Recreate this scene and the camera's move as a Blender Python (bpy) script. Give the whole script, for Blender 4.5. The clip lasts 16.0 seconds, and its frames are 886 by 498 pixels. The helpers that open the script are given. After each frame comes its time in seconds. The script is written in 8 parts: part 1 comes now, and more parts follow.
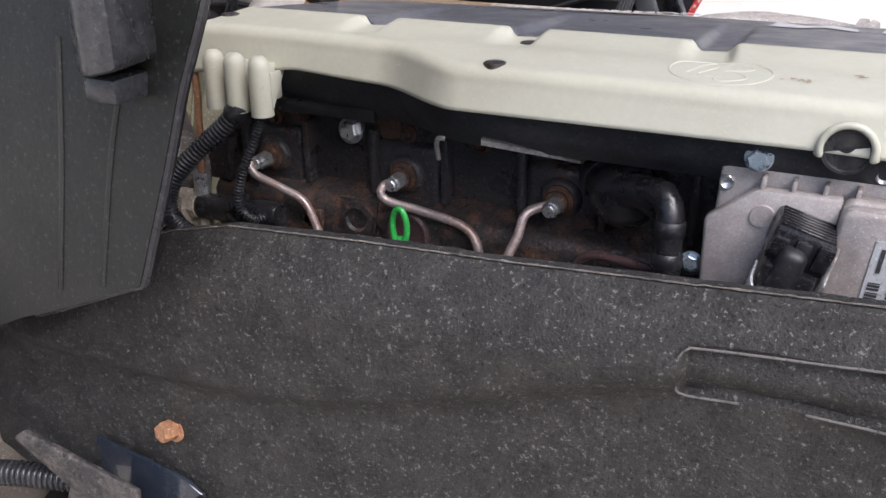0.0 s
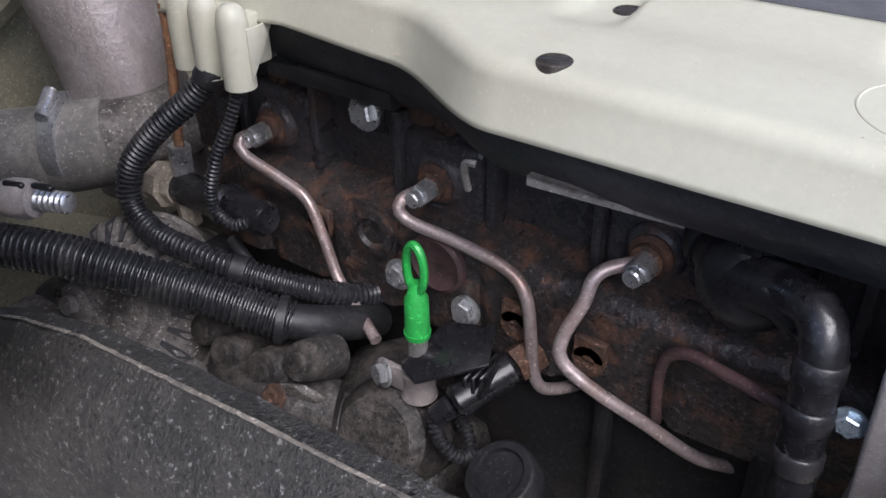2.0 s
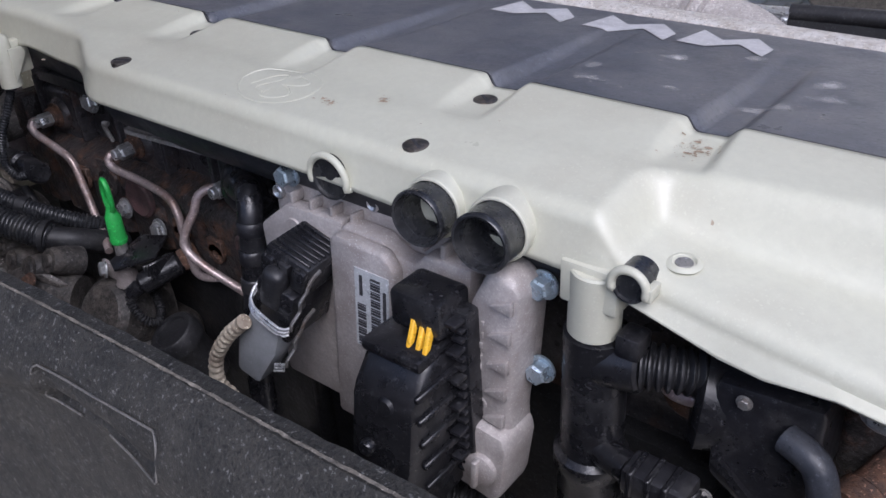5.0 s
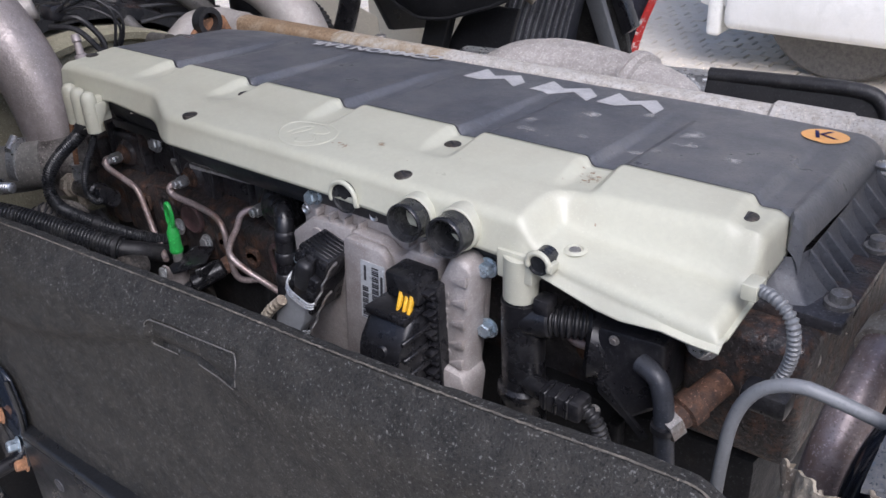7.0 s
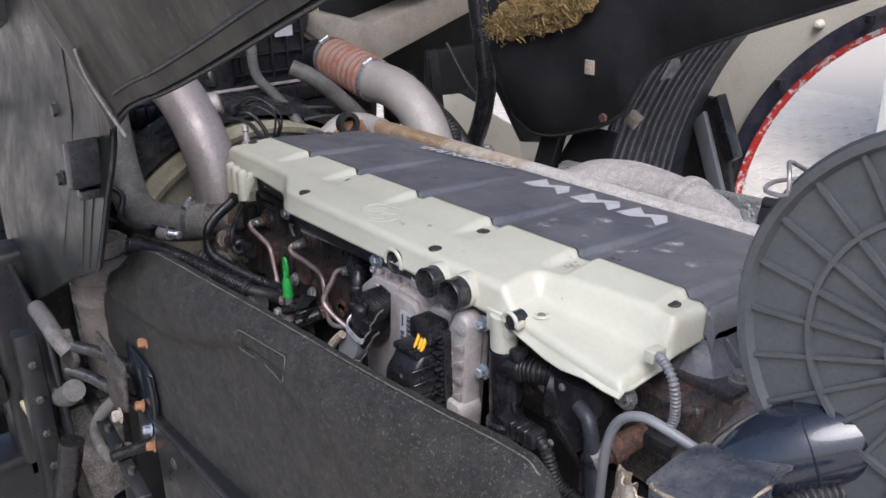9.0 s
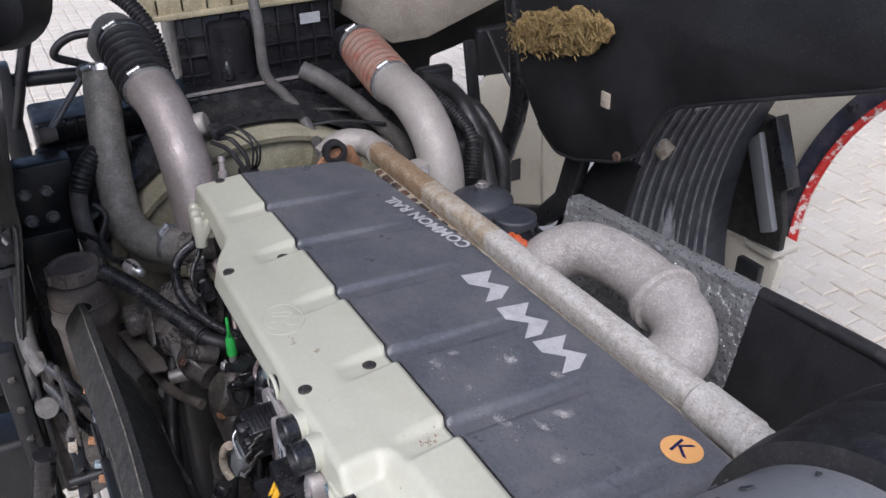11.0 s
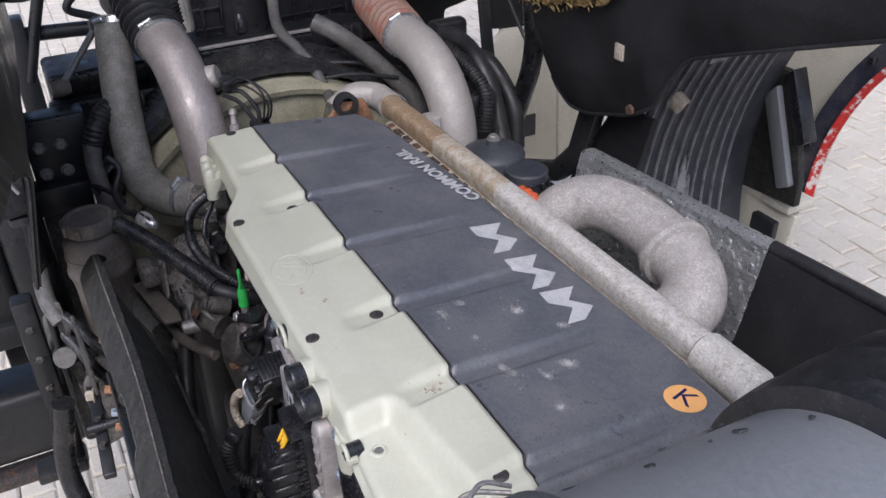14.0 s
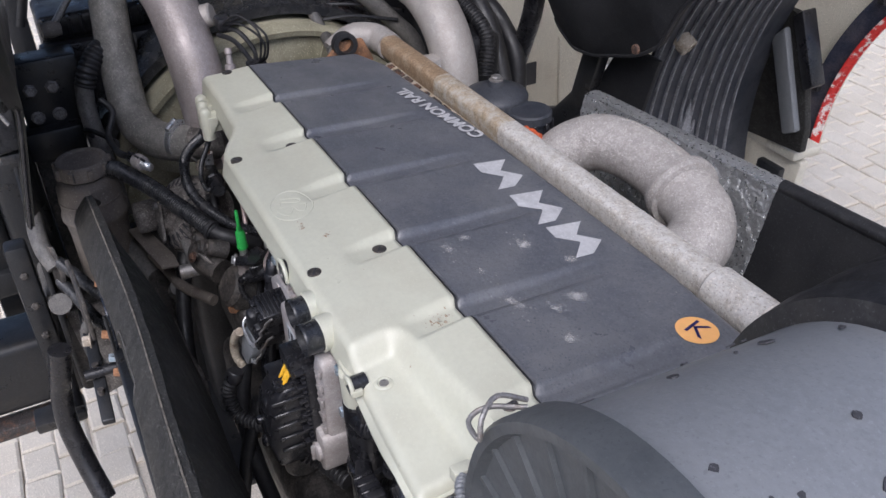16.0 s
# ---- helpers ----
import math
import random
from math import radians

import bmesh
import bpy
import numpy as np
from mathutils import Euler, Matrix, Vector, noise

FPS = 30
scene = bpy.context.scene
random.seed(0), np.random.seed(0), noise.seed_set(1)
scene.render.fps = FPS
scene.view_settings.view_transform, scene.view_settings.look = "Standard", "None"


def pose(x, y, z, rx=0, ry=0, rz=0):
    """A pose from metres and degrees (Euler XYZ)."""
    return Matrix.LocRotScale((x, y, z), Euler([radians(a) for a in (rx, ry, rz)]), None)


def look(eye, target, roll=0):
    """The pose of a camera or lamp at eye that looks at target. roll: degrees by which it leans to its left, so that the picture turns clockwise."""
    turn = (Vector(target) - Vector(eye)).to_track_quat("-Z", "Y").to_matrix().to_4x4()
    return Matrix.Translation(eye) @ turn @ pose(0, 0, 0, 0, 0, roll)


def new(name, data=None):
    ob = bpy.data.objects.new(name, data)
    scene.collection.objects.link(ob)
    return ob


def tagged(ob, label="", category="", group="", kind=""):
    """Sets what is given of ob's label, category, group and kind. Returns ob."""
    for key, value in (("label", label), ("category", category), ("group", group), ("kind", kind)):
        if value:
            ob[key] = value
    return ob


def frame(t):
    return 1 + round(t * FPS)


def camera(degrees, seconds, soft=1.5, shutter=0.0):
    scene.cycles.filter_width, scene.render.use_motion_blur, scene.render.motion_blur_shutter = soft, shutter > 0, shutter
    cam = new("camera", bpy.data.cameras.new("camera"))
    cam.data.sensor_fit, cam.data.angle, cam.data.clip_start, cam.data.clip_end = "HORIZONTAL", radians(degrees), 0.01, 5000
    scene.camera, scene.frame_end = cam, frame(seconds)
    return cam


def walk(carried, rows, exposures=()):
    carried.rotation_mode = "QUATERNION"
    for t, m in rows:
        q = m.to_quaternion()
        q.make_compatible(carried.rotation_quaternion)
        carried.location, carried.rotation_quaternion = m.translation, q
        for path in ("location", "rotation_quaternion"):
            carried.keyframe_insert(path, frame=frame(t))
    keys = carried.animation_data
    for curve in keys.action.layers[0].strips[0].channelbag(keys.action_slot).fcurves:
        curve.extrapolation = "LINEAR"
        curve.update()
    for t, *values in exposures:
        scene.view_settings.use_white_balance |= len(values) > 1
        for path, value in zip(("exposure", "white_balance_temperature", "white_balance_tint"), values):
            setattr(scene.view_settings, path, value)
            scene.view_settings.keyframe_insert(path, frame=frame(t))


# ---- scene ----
cam = camera(53.6, 16.0)
PATH = [
    (0, (0.258, -0.618, 1.653), (-0.535, 1.021, 0.825), -0.5),
    (0.5, (0.157, -0.424, 1.63), (-0.752, 1.053, 0.635), -0.2),
    (1, (0.145, -0.355, 1.65), (-0.797, 1.007, 0.528), -0.6),
    (1.5, (0.167, -0.336, 1.66), (-0.803, 1.003, 0.535), -1.0),
    (2, (0.188, -0.34, 1.657), (-0.796, 1.005, 0.552), -1.0),
    (2.5, (0.256, -0.37, 1.671), (-0.756, 0.984, 0.603), -1.3),
    (3, (0.328, -0.399, 1.699), (-0.708, 0.949, 0.645), -1.6),
    (3.5, (0.392, -0.433, 1.724), (-0.656, 0.908, 0.674), -1.7),
    (4, (0.47, -0.443, 1.74), (-0.608, 0.884, 0.702), -2.2),
    (4.5, (0.583, -0.393, 1.742), (-0.507, 0.925, 0.706), -2.7),
    (5, (0.655, -0.377, 1.737), (-0.439, 0.935, 0.696), -3.2),
    (5.2, (0.677, -0.391, 1.751), (-0.412, 0.922, 0.707), -3.2),
    (7.3, (0.886, -0.645, 1.867), (-0.243, 0.732, 0.955), -2.6),
    (7.5, (0.939, -0.724, 1.889), (-0.231, 0.694, 1.1), -2.5),
    (7.7, (0.986, -0.799, 1.893), (-0.214, 0.645, 1.203), -2.4),
    (8, (1.037, -0.842, 1.859), (-0.183, 0.597, 1.194), -2.1),
    (8.2, (1.074, -0.83, 1.838), (-0.205, 0.563, 1.187), -2.1),
    (10.3, (1.142, -0.24, 2.104), (-0.401, 0.595, 1.143), -1.0),
    (10.5, (1.143, -0.234, 2.122), (-0.405, 0.583, 1.154), -1.2),
    (11, (1.125, -0.219, 2.152), (-0.427, 0.573, 1.171), -1.5),
    (11.5, (1.131, -0.216, 2.17), (-0.415, 0.556, 1.163), -1.8),
    (12, (1.149, -0.223, 2.184), (-0.388, 0.528, 1.148), -1.9),
    (12.5, (1.147, -0.219, 2.186), (-0.387, 0.523, 1.139), -2.0),
    (13, (1.129, -0.226, 2.174), (-0.403, 0.512, 1.121), -2.0),
    (13.5, (1.133, -0.222, 2.153), (-0.399, 0.512, 1.097), -2.0),
    (14, (1.138, -0.209, 2.144), (-0.393, 0.521, 1.083), -2.1),
    (14.5, (1.12, -0.214, 2.126), (-0.403, 0.515, 1.055), -2.1),
    (15, (1.122, -0.207, 2.073), (-0.396, 0.523, 0.994), -2.0),
    (15.5, (1.121, -0.207, 2.074), (-0.373, 0.511, 0.955), -2.1),
    (16, (1.129, -0.218, 2.097), (-0.358, 0.498, 0.968), -2.1),
]
walk(cam, [(t, look(eye, target, roll)) for t, eye, target, roll in PATH],
     exposures=((0, 0.95, 6100, 16), (0.5, 1.25, 6050, 16), (1.0, 1.45, 6000, 16), (1.6, 1.2, 5950, 16), (2.5, 0.9, 5850, 16), (3.5, 0.70, 5750, 17),
                (5.0, 0.42, 5650, 18), (7.5, 0.58, 5880, 16), (8.2, 0.66, 5920, 16), (10.5, 0.46, 5850, 15), (16, 0.44, 5850, 15)))

# ---- light ----
world = bpy.data.worlds.new("sky")
scene.world = world
world.use_nodes = True
wn = world.node_tree.nodes
sky = wn.new("ShaderNodeTexSky")
sky.sky_type, sky.sun_disc = "NISHITA", False
sky.sun_elevation, sky.sun_rotation = radians(50.5), radians(130)
sky.air_density, sky.dust_density, sky.ozone_density = 1.0, 4.0, 1.0
world.node_tree.links.new(sky.outputs[0], wn["Background"].inputs[0])
wn["Background"].inputs[1].default_value = 0.125
sun = new("sun", bpy.data.lights.new("sun", "SUN"))
sun.data.energy, sun.data.angle, sun.data.color = 1.72, radians(40), (1, 0.98, 0.95)
sun.matrix_world = look((2.65, -2.25, 5.3), (0, 0, 1))

# ---- materials ----
def material(name, color, rough=0.5, metal=0.0, spots=None, spot_amount=0.45, spot_scale=18.0, grain=0.25, grain_scale=160.0,
             bump=0.15, bump_scale=220.0, bump_depth=0.002, coat=0.0, rough_var=0.15, soft_edge=0.12, speck=0.5, speck_scale=330.0, streak=None):
    """A procedural surface: a base colour with fine grain, stains of a second colour, bump and uneven gloss."""
    m = bpy.data.materials.new(name)
    m.use_nodes = True
    nt = m.node_tree
    b = nt.nodes["Principled BSDF"]
    b.inputs["Metallic"].default_value = metal
    b.inputs["Coat Weight"].default_value = coat
    geo = nt.nodes.new("ShaderNodeNewGeometry")

    def tex(scale, detail=6.0, rg=0.6):
        n = nt.nodes.new("ShaderNodeTexNoise")
        n.inputs["Scale"].default_value, n.inputs["Detail"].default_value, n.inputs["Roughness"].default_value = scale, detail, rg
        if streak:
            sc = nt.nodes.new("ShaderNodeVectorMath")
            sc.operation = "MULTIPLY"
            sc.inputs[1].default_value = streak
            nt.links.new(geo.outputs["Position"], sc.inputs[0])
            nt.links.new(sc.outputs[0], n.inputs["Vector"])
        else:
            nt.links.new(geo.outputs["Position"], n.inputs["Vector"])
        return n

    def ramp(src, lo, hi):
        r = nt.nodes.new("ShaderNodeMapRange")
        r.inputs["From Min"].default_value, r.inputs["From Max"].default_value = lo, hi
        nt.links.new(src.outputs["Fac"], r.inputs["Value"])
        return r

    def mix(fac, a, bb):
        n = nt.nodes.new("ShaderNodeMix")
        n.data_type = "RGBA"
        nt.links.new(fac.outputs[0], n.inputs["Factor"])
        for sock, v in ((6, a), (7, bb)):
            if isinstance(v, tuple):
                n.inputs[sock].default_value = (*v, 1)
            else:
                nt.links.new(v.outputs[2], n.inputs[sock])
        return n

    fine = tex(grain_scale, 4.0)
    dark = tuple(c * (1 - grain) for c in color)
    light = tuple(min(1, c * (1 + grain * 0.6)) for c in color)
    col = mix(ramp(fine, 0.3, 0.7), dark, light)
    if spots:
        big = tex(spot_scale, 9.0, 0.68)
        col = mix(ramp(big, 1 - spot_amount - soft_edge, 1 - spot_amount + soft_edge), col, spots)
    if speck:
        # fine pale dust and dark pits, gathered in patches
        dots = tex(speck_scale, 3.0, 0.7)
        pale = tuple(min(1, c * (1 + 1.1 * speck) + 0.05 * speck) for c in color)
        pits = tuple(c * max(0.1, 1 - 0.75 * speck) for c in color)
        col = mix(ramp(dots, 0.60, 0.66), col, pale)
        col = mix(ramp(dots, 0.41, 0.36), col, pits)
    nt.links.new(col.outputs[2], b.inputs["Base Color"])
    uneven = tex(spot_scale * 1.7, 5.0)
    rr = nt.nodes.new("ShaderNodeMapRange")
    rr.inputs["From Min"].default_value, rr.inputs["From Max"].default_value = 0.3, 0.7
    rr.inputs["To Min"].default_value, rr.inputs["To Max"].default_value = max(0.03, rough - rough_var), min(1, rough + rough_var)
    nt.links.new(uneven.outputs["Fac"], rr.inputs["Value"])
    nt.links.new(rr.outputs[0], b.inputs["Roughness"])
    if bump:
        relief = tex(bump_scale, 3.0)
        bn = nt.nodes.new("ShaderNodeBump")
        bn.inputs["Strength"].default_value, bn.inputs["Distance"].default_value = bump, bump_depth
        nt.links.new(relief.outputs["Fac"], bn.inputs["Height"])
        nt.links.new(bn.outputs[0], b.inputs["Normal"])
    return m


cream = material("cream_plastic", (0.53, 0.53, 0.43), 0.42, spots=(0.47, 0.46, 0.37), spot_amount=0.42, spot_scale=9, grain=0.05, bump=0.06, speck=0.02)
grey_cover = material("grey_plastic", (0.100, 0.106, 0.122), 0.40, spots=(0.165, 0.167, 0.172), spot_amount=0.42, spot_scale=11, grain=0.22, grain_scale=120, bump=0.22, soft_edge=0.18, speck=0.34)
silver_print = material("silver_print", (0.48, 0.48, 0.49), 0.5, spots=(0.36, 0.36, 0.37), spot_amount=0.4, spot_scale=60, grain=0.08, bump=0.05, speck=0.2)
block_black = material("block_paint", (0.013, 0.013, 0.014), 0.5, spots=(0.03, 0.024, 0.02), spot_amount=0.34, spot_scale=18, grain=0.4, bump=0.4)
chalk = material("chalky_scuff", (0.34, 0.33, 0.32), 0.9, spots=(0.2, 0.2, 0.2), spot_amount=0.5, spot_scale=90, bump=0.1)
iron = material("engine_iron", (0.050, 0.048, 0.052), 0.34, spots=(0.12, 0.066, 0.04), spot_amount=0.36, spot_scale=22, grain=0.4, bump=0.7, bump_scale=120, speck=0.8)
iron_rusty = material("rusty_iron", (0.040, 0.036, 0.036), 0.40, spots=(0.17, 0.085, 0.05), spot_amount=0.39, spot_scale=60, grain=0.5, bump=0.9, bump_scale=180, speck=0.9)
rust = material("rust", (0.125, 0.062, 0.036), 0.8, spots=(0.045, 0.03, 0.025), spot_amount=0.5, spot_scale=70, grain=0.4, bump=0.8, speck=0.8)
rust_pale = material("pale_rust_stain", (0.34, 0.26, 0.18), 0.85, spots=(0.42, 0.37, 0.29), spot_scale=90, grain=0.3)
rust_orange = material("orange_rust", (0.32, 0.16, 0.08), 0.85, spots=(0.14, 0.08, 0.05), spot_scale=70, grain=0.3, bump=0.5)
steel_pipe = material("plated_pipe", (0.44, 0.37, 0.36), 0.42, 0.5, spots=(0.27, 0.18, 0.15), spot_amount=0.42, spot_scale=34, grain=0.12, bump=0.08)
zinc = material("zinc_plate", (0.60, 0.61, 0.62), 0.35, 0.8, spots=(0.4, 0.36, 0.3), spot_amount=0.35, spot_scale=80, grain=0.1)
zinc_blue = material("blue_zinc", (0.36, 0.45, 0.52), 0.35, 0.7, spots=(0.5, 0.55, 0.6), spot_scale=90, grain=0.1)
dull_steel = material("dull_steel", (0.30, 0.29, 0.28), 0.5, 0.6, spots=(0.2, 0.14, 0.1), spot_amount=0.36, spot_scale=50, grain=0.2, bump=0.3)
cast_alu = material("cast_aluminium", (0.46, 0.43, 0.415), 0.58, 0.3, spots=(0.34, 0.305, 0.285), spot_amount=0.5, spot_scale=42, grain=0.22, grain_scale=420, bump=0.35, bump_scale=700, bump_depth=0.001, speck=0.20, speck_scale=600)
pipe_alu = material("dusty_aluminium", (0.41, 0.385, 0.36), 0.6, 0.25, spots=(0.33, 0.30, 0.275), spot_amount=0.47, spot_scale=30, grain=0.16, bump=0.4, soft_edge=0.2, speck=0.10)
pipe_pinkish = material("pinkish_aluminium", (0.41, 0.366, 0.360), 0.46, 0.35, spots=(0.22, 0.196, 0.178), spot_amount=0.47, spot_scale=17, grain=0.18, bump=0.5, bump_scale=160, soft_edge=0.22, speck=0.10)
rail_metal = material("weathered_rail", (0.42, 0.39, 0.35), 0.75, 0.1, spots=(0.53, 0.52, 0.50), spot_amount=0.48, spot_scale=70, grain=0.25, bump=0.6, speck=0.5)
rail_mid = material("half_browned_rail", (0.34, 0.27, 0.185), 0.7, 0.1, spots=(0.46, 0.43, 0.38), spot_amount=0.48, spot_scale=60, grain=0.25, bump=0.5, speck=0.5)
rail_brown = material("browned_rail", (0.28, 0.195, 0.12), 0.6, 0.1, spots=(0.42, 0.34, 0.25), spot_amount=0.40, spot_scale=40, grain=0.2, bump=0.3)
elbow_cast = material("rough_cast_elbow", (0.43, 0.405, 0.385), 0.62, 0.2, spots=(0.30, 0.28, 0.262), spot_amount=0.46, spot_scale=60, grain=0.25, grain_scale=260, bump=0.8, bump_scale=240, bump_depth=0.003, speck=0.35, speck_scale=300)
rubber_grey = material("dusty_rubber", (0.085, 0.082, 0.079), 0.6, spots=(0.17, 0.16, 0.145), spot_amount=0.45, spot_scale=38, grain=0.3, bump=0.5, soft_edge=0.2, speck=0.6)
rubber = material("black_rubber", (0.016, 0.016, 0.018), 0.5, spots=(0.05, 0.05, 0.05), spot_amount=0.36, spot_scale=25, grain=0.3, bump=0.15)
gloss_black = material("gloss_black_plastic", (0.012, 0.012, 0.014), 0.3, spots=(0.04, 0.04, 0.042), spot_amount=0.36, spot_scale=30, grain=0.3, bump=0.1)
black_plastic = material("black_plastic", (0.015, 0.015, 0.018), 0.36, spots=(0.048, 0.046, 0.045), spot_amount=0.37, spot_scale=20, grain=0.3, bump=0.15)
catch_black = material("moulded_black_catch", (0.03, 0.031, 0.034), 0.30, spots=(0.07, 0.07, 0.072), spot_amount=0.4, spot_scale=40, grain=0.2, bump=0.08)
panel_black = material("scuffed_black_panel", (0.0062, 0.0072, 0.0066), 0.40, spots=(0.014, 0.0155, 0.0125), spot_amount=0.42, spot_scale=7, grain=0.3, bump=0.12, soft_edge=0.2)
fender_black = material("streaked_black_panel", (0.0055, 0.0065, 0.0052), 0.48, spots=(0.030, 0.029, 0.016), spot_amount=0.40, spot_scale=9, grain=0.4, grain_scale=60, bump=0.1, soft_edge=0.14, speck=0.6, speck_scale=120, streak=(1.0, 1.0, 0.16))
pink_stain = material("pink_stained_iron", (0.13, 0.075, 0.075), 0.45, spots=(0.03, 0.024, 0.024), spot_amount=0.46, spot_scale=40, grain=0.3, bump=0.3)
chassis_black = material("chassis_paint", (0.014, 0.015, 0.017), 0.38, spots=(0.03, 0.027, 0.024), spot_amount=0.37, spot_scale=14, grain=0.3, bump=0.25, speck=0.25)
navy_black = material("navy_black_paint", (0.016, 0.021, 0.032), 0.16, spots=(0.04, 0.046, 0.055), spot_amount=0.36, spot_scale=12, grain=0.15, bump=0.03, rough_var=0.08, speck=0.08, coat=0.5)
# same plastic as the drum, darkened for the shade on the upright lid
lid_grey_shaded = material("shaded_lid_plastic", (0.062, 0.068, 0.073), 0.5, spots=(0.10, 0.105, 0.11), spot_amount=0.40, spot_scale=14, grain=0.14, bump=0.12, soft_edge=0.2, speck=0.12)
# base grey raised so that it holds the sky's reflection on the drum top
filter_grey = material("grey_filter_plastic", (0.178, 0.187, 0.198), 0.45, spots=(0.205, 0.212, 0.22), spot_amount=0.45, spot_scale=9, grain=0.14, bump=0.12, soft_edge=0.2, speck=0.12, rough_var=0.08)
felt = material("black_felt", (0.0145, 0.0140, 0.0124), 0.66, spots=(0.036, 0.0335, 0.0285), spot_amount=0.42, spot_scale=30, grain=0.9, grain_scale=420, bump=0.8, bump_scale=620, bump_depth=0.0018, soft_edge=0.2, speck=1.5, speck_scale=340)
felt_edge = material("pale_felt_edge", (0.17, 0.152, 0.125), 0.95, spots=(0.05, 0.045, 0.04), spot_scale=60, grain=0.4, bump=0.8)
liner_black = material("black_liner", (0.0075, 0.008, 0.010), 0.6, spots=(0.018, 0.018, 0.019), spot_amount=0.38, spot_scale=6, grain=0.3, bump=0.2, soft_edge=0.2)
foil = material("crumpled_foil", (0.60, 0.61, 0.62), 0.34, 0.8, spots=(0.40, 0.41, 0.42), spot_amount=0.44, spot_scale=70, grain=0.25, grain_scale=480, bump=0.7, bump_scale=210, bump_depth=0.004, speck=0.3, speck_scale=420, soft_edge=0.2)
wool = material("mineral_wool", (0.36, 0.26, 0.10), 0.95, spots=(0.15, 0.09, 0.035), spot_scale=26, grain=0.6, grain_scale=260, bump=1.0, bump_scale=420, bump_depth=0.004, soft_edge=0.2)
sage = material("sage_cab_paint", (0.60, 0.57, 0.48), 0.5, spots=(0.46, 0.42, 0.34), spot_amount=0.34, spot_scale=9, grain=0.06, bump=0.1)
fan_cream = material("olive_fan_plastic", (0.40, 0.375, 0.27), 0.5, spots=(0.2, 0.19, 0.13), spot_amount=0.42, spot_scale=8, grain=0.1, bump=0.1)
tank_cream = material("yellowed_plastic", (0.52, 0.46, 0.30), 0.5, spots=(0.32, 0.27, 0.17), spot_amount=0.45, spot_scale=15, grain=0.1)
brown_dirty = material("dusty_brown_plastic", (0.19, 0.165, 0.14), 0.8, spots=(0.12, 0.104, 0.09), spot_amount=0.5, spot_scale=20, grain=0.2, bump=0.4)
greasy = material("greasy_casting", (0.035, 0.032, 0.03), 0.55, spots=(0.11, 0.096, 0.083), spot_amount=0.43, spot_scale=40, grain=0.4, bump=0.8, speck=0.9)
dusty_cast = material("dusty_casting", (0.225, 0.207, 0.19), 0.7, 0.15, spots=(0.06, 0.053, 0.048), spot_amount=0.46, spot_scale=34, grain=0.3, bump=0.7, speck=0.9)
green = material("green_plastic", (0.035, 0.42, 0.075), 0.4, spots=(0.03, 0.3, 0.06), spot_scale=40, grain=0.08)
orange_rubber = material("orange_silicone", (0.30, 0.085, 0.055), 0.6, spots=(0.30, 0.20, 0.155), spot_amount=0.56, spot_scale=20, grain=0.15, bump=0.2)
orange_plain = material("orange_connector", (0.50, 0.095, 0.03), 0.5, spots=(0.5, 0.1, 0.05), spot_scale=60)
yellow = material("yellow_plastic", (0.75, 0.42, 0.02), 0.45, grain=0.1)
sticker_orange = material("orange_sticker", (0.80, 0.42, 0.15), 0.5, grain=0.05, bump=0.0, speck=0)
ink_navy = material("navy_ink", (0.03, 0.03, 0.16), 0.6, grain=0.05, bump=0.0)
paper = material("white_label", (0.46, 0.48, 0.49), 0.6, grain=0.05, bump=0.0)
ink = material("black_ink", (0.04, 0.04, 0.045), 0.7, grain=0.1, bump=0.0)
tape_tan = material("tan_tape", (0.42, 0.37, 0.30), 0.8, spots=(0.2, 0.16, 0.12), spot_scale=50, grain=0.2, bump=0.4)
dusty_beige = material("dusty_beige_paint", (0.36, 0.32, 0.26), 0.8, spots=(0.24, 0.21, 0.17), spot_amount=0.42, spot_scale=14, grain=0.12, bump=0.2)
tape_torn = material("torn_pale_tape", (0.42, 0.37, 0.29), 0.8, spots=(0.14, 0.10, 0.07), spot_amount=0.46, spot_scale=30, grain=0.25, bump=0.6)
white_truck = material("white_truck_paint", (0.80, 0.80, 0.77), 0.35, spots=(0.7, 0.7, 0.66), spot_scale=3, grain=0.02, bump=0.0)
red_trim = material("red_paint", (0.6, 0.03, 0.025), 0.45, spots=(0.78, 0.74, 0.70), spot_amount=0.46, spot_scale=34, grain=0.2, soft_edge=0.03)
navy_trim = material("navy_trim", (0.03, 0.035, 0.06), 0.45, spots=(0.1, 0.09, 0.1), spot_scale=20)
guard_grey = material("faded_black_plastic", (0.026, 0.030, 0.040), 0.5, spots=(0.075, 0.077, 0.085), spot_amount=0.42, spot_scale=12, grain=0.25, bump=0.15, soft_edge=0.2)
# far paler than the guard: light caught on the rib edges, put into the colour
guard_rib = material("highlit_rib_plastic", (0.24, 0.245, 0.26), 0.6, spots=(0.09, 0.092, 0.10), spot_scale=30, grain=0.2)
paving = material("concrete_paving", (0.63, 0.575, 0.485), 0.85, spots=(0.54, 0.485, 0.40), spot_amount=0.5, spot_scale=3, grain=0.15, bump=0.3)
seal_grey = material("cover_seal_rubber", (0.017, 0.019, 0.024), 0.48, spots=(0.05, 0.052, 0.058), spot_scale=14, grain=0.2)
hose_beige = material("dusty_beige_hose", (0.25, 0.238, 0.216), 0.60, spots=(0.13, 0.124, 0.114), spot_amount=0.45, spot_scale=30, grain=0.3, bump=0.2)
conduit_black = material("conduit_plastic", (0.024, 0.025, 0.028), 0.27, spots=(0.07, 0.068, 0.065), spot_amount=0.36, spot_scale=30, grain=0.3, bump=0.1)
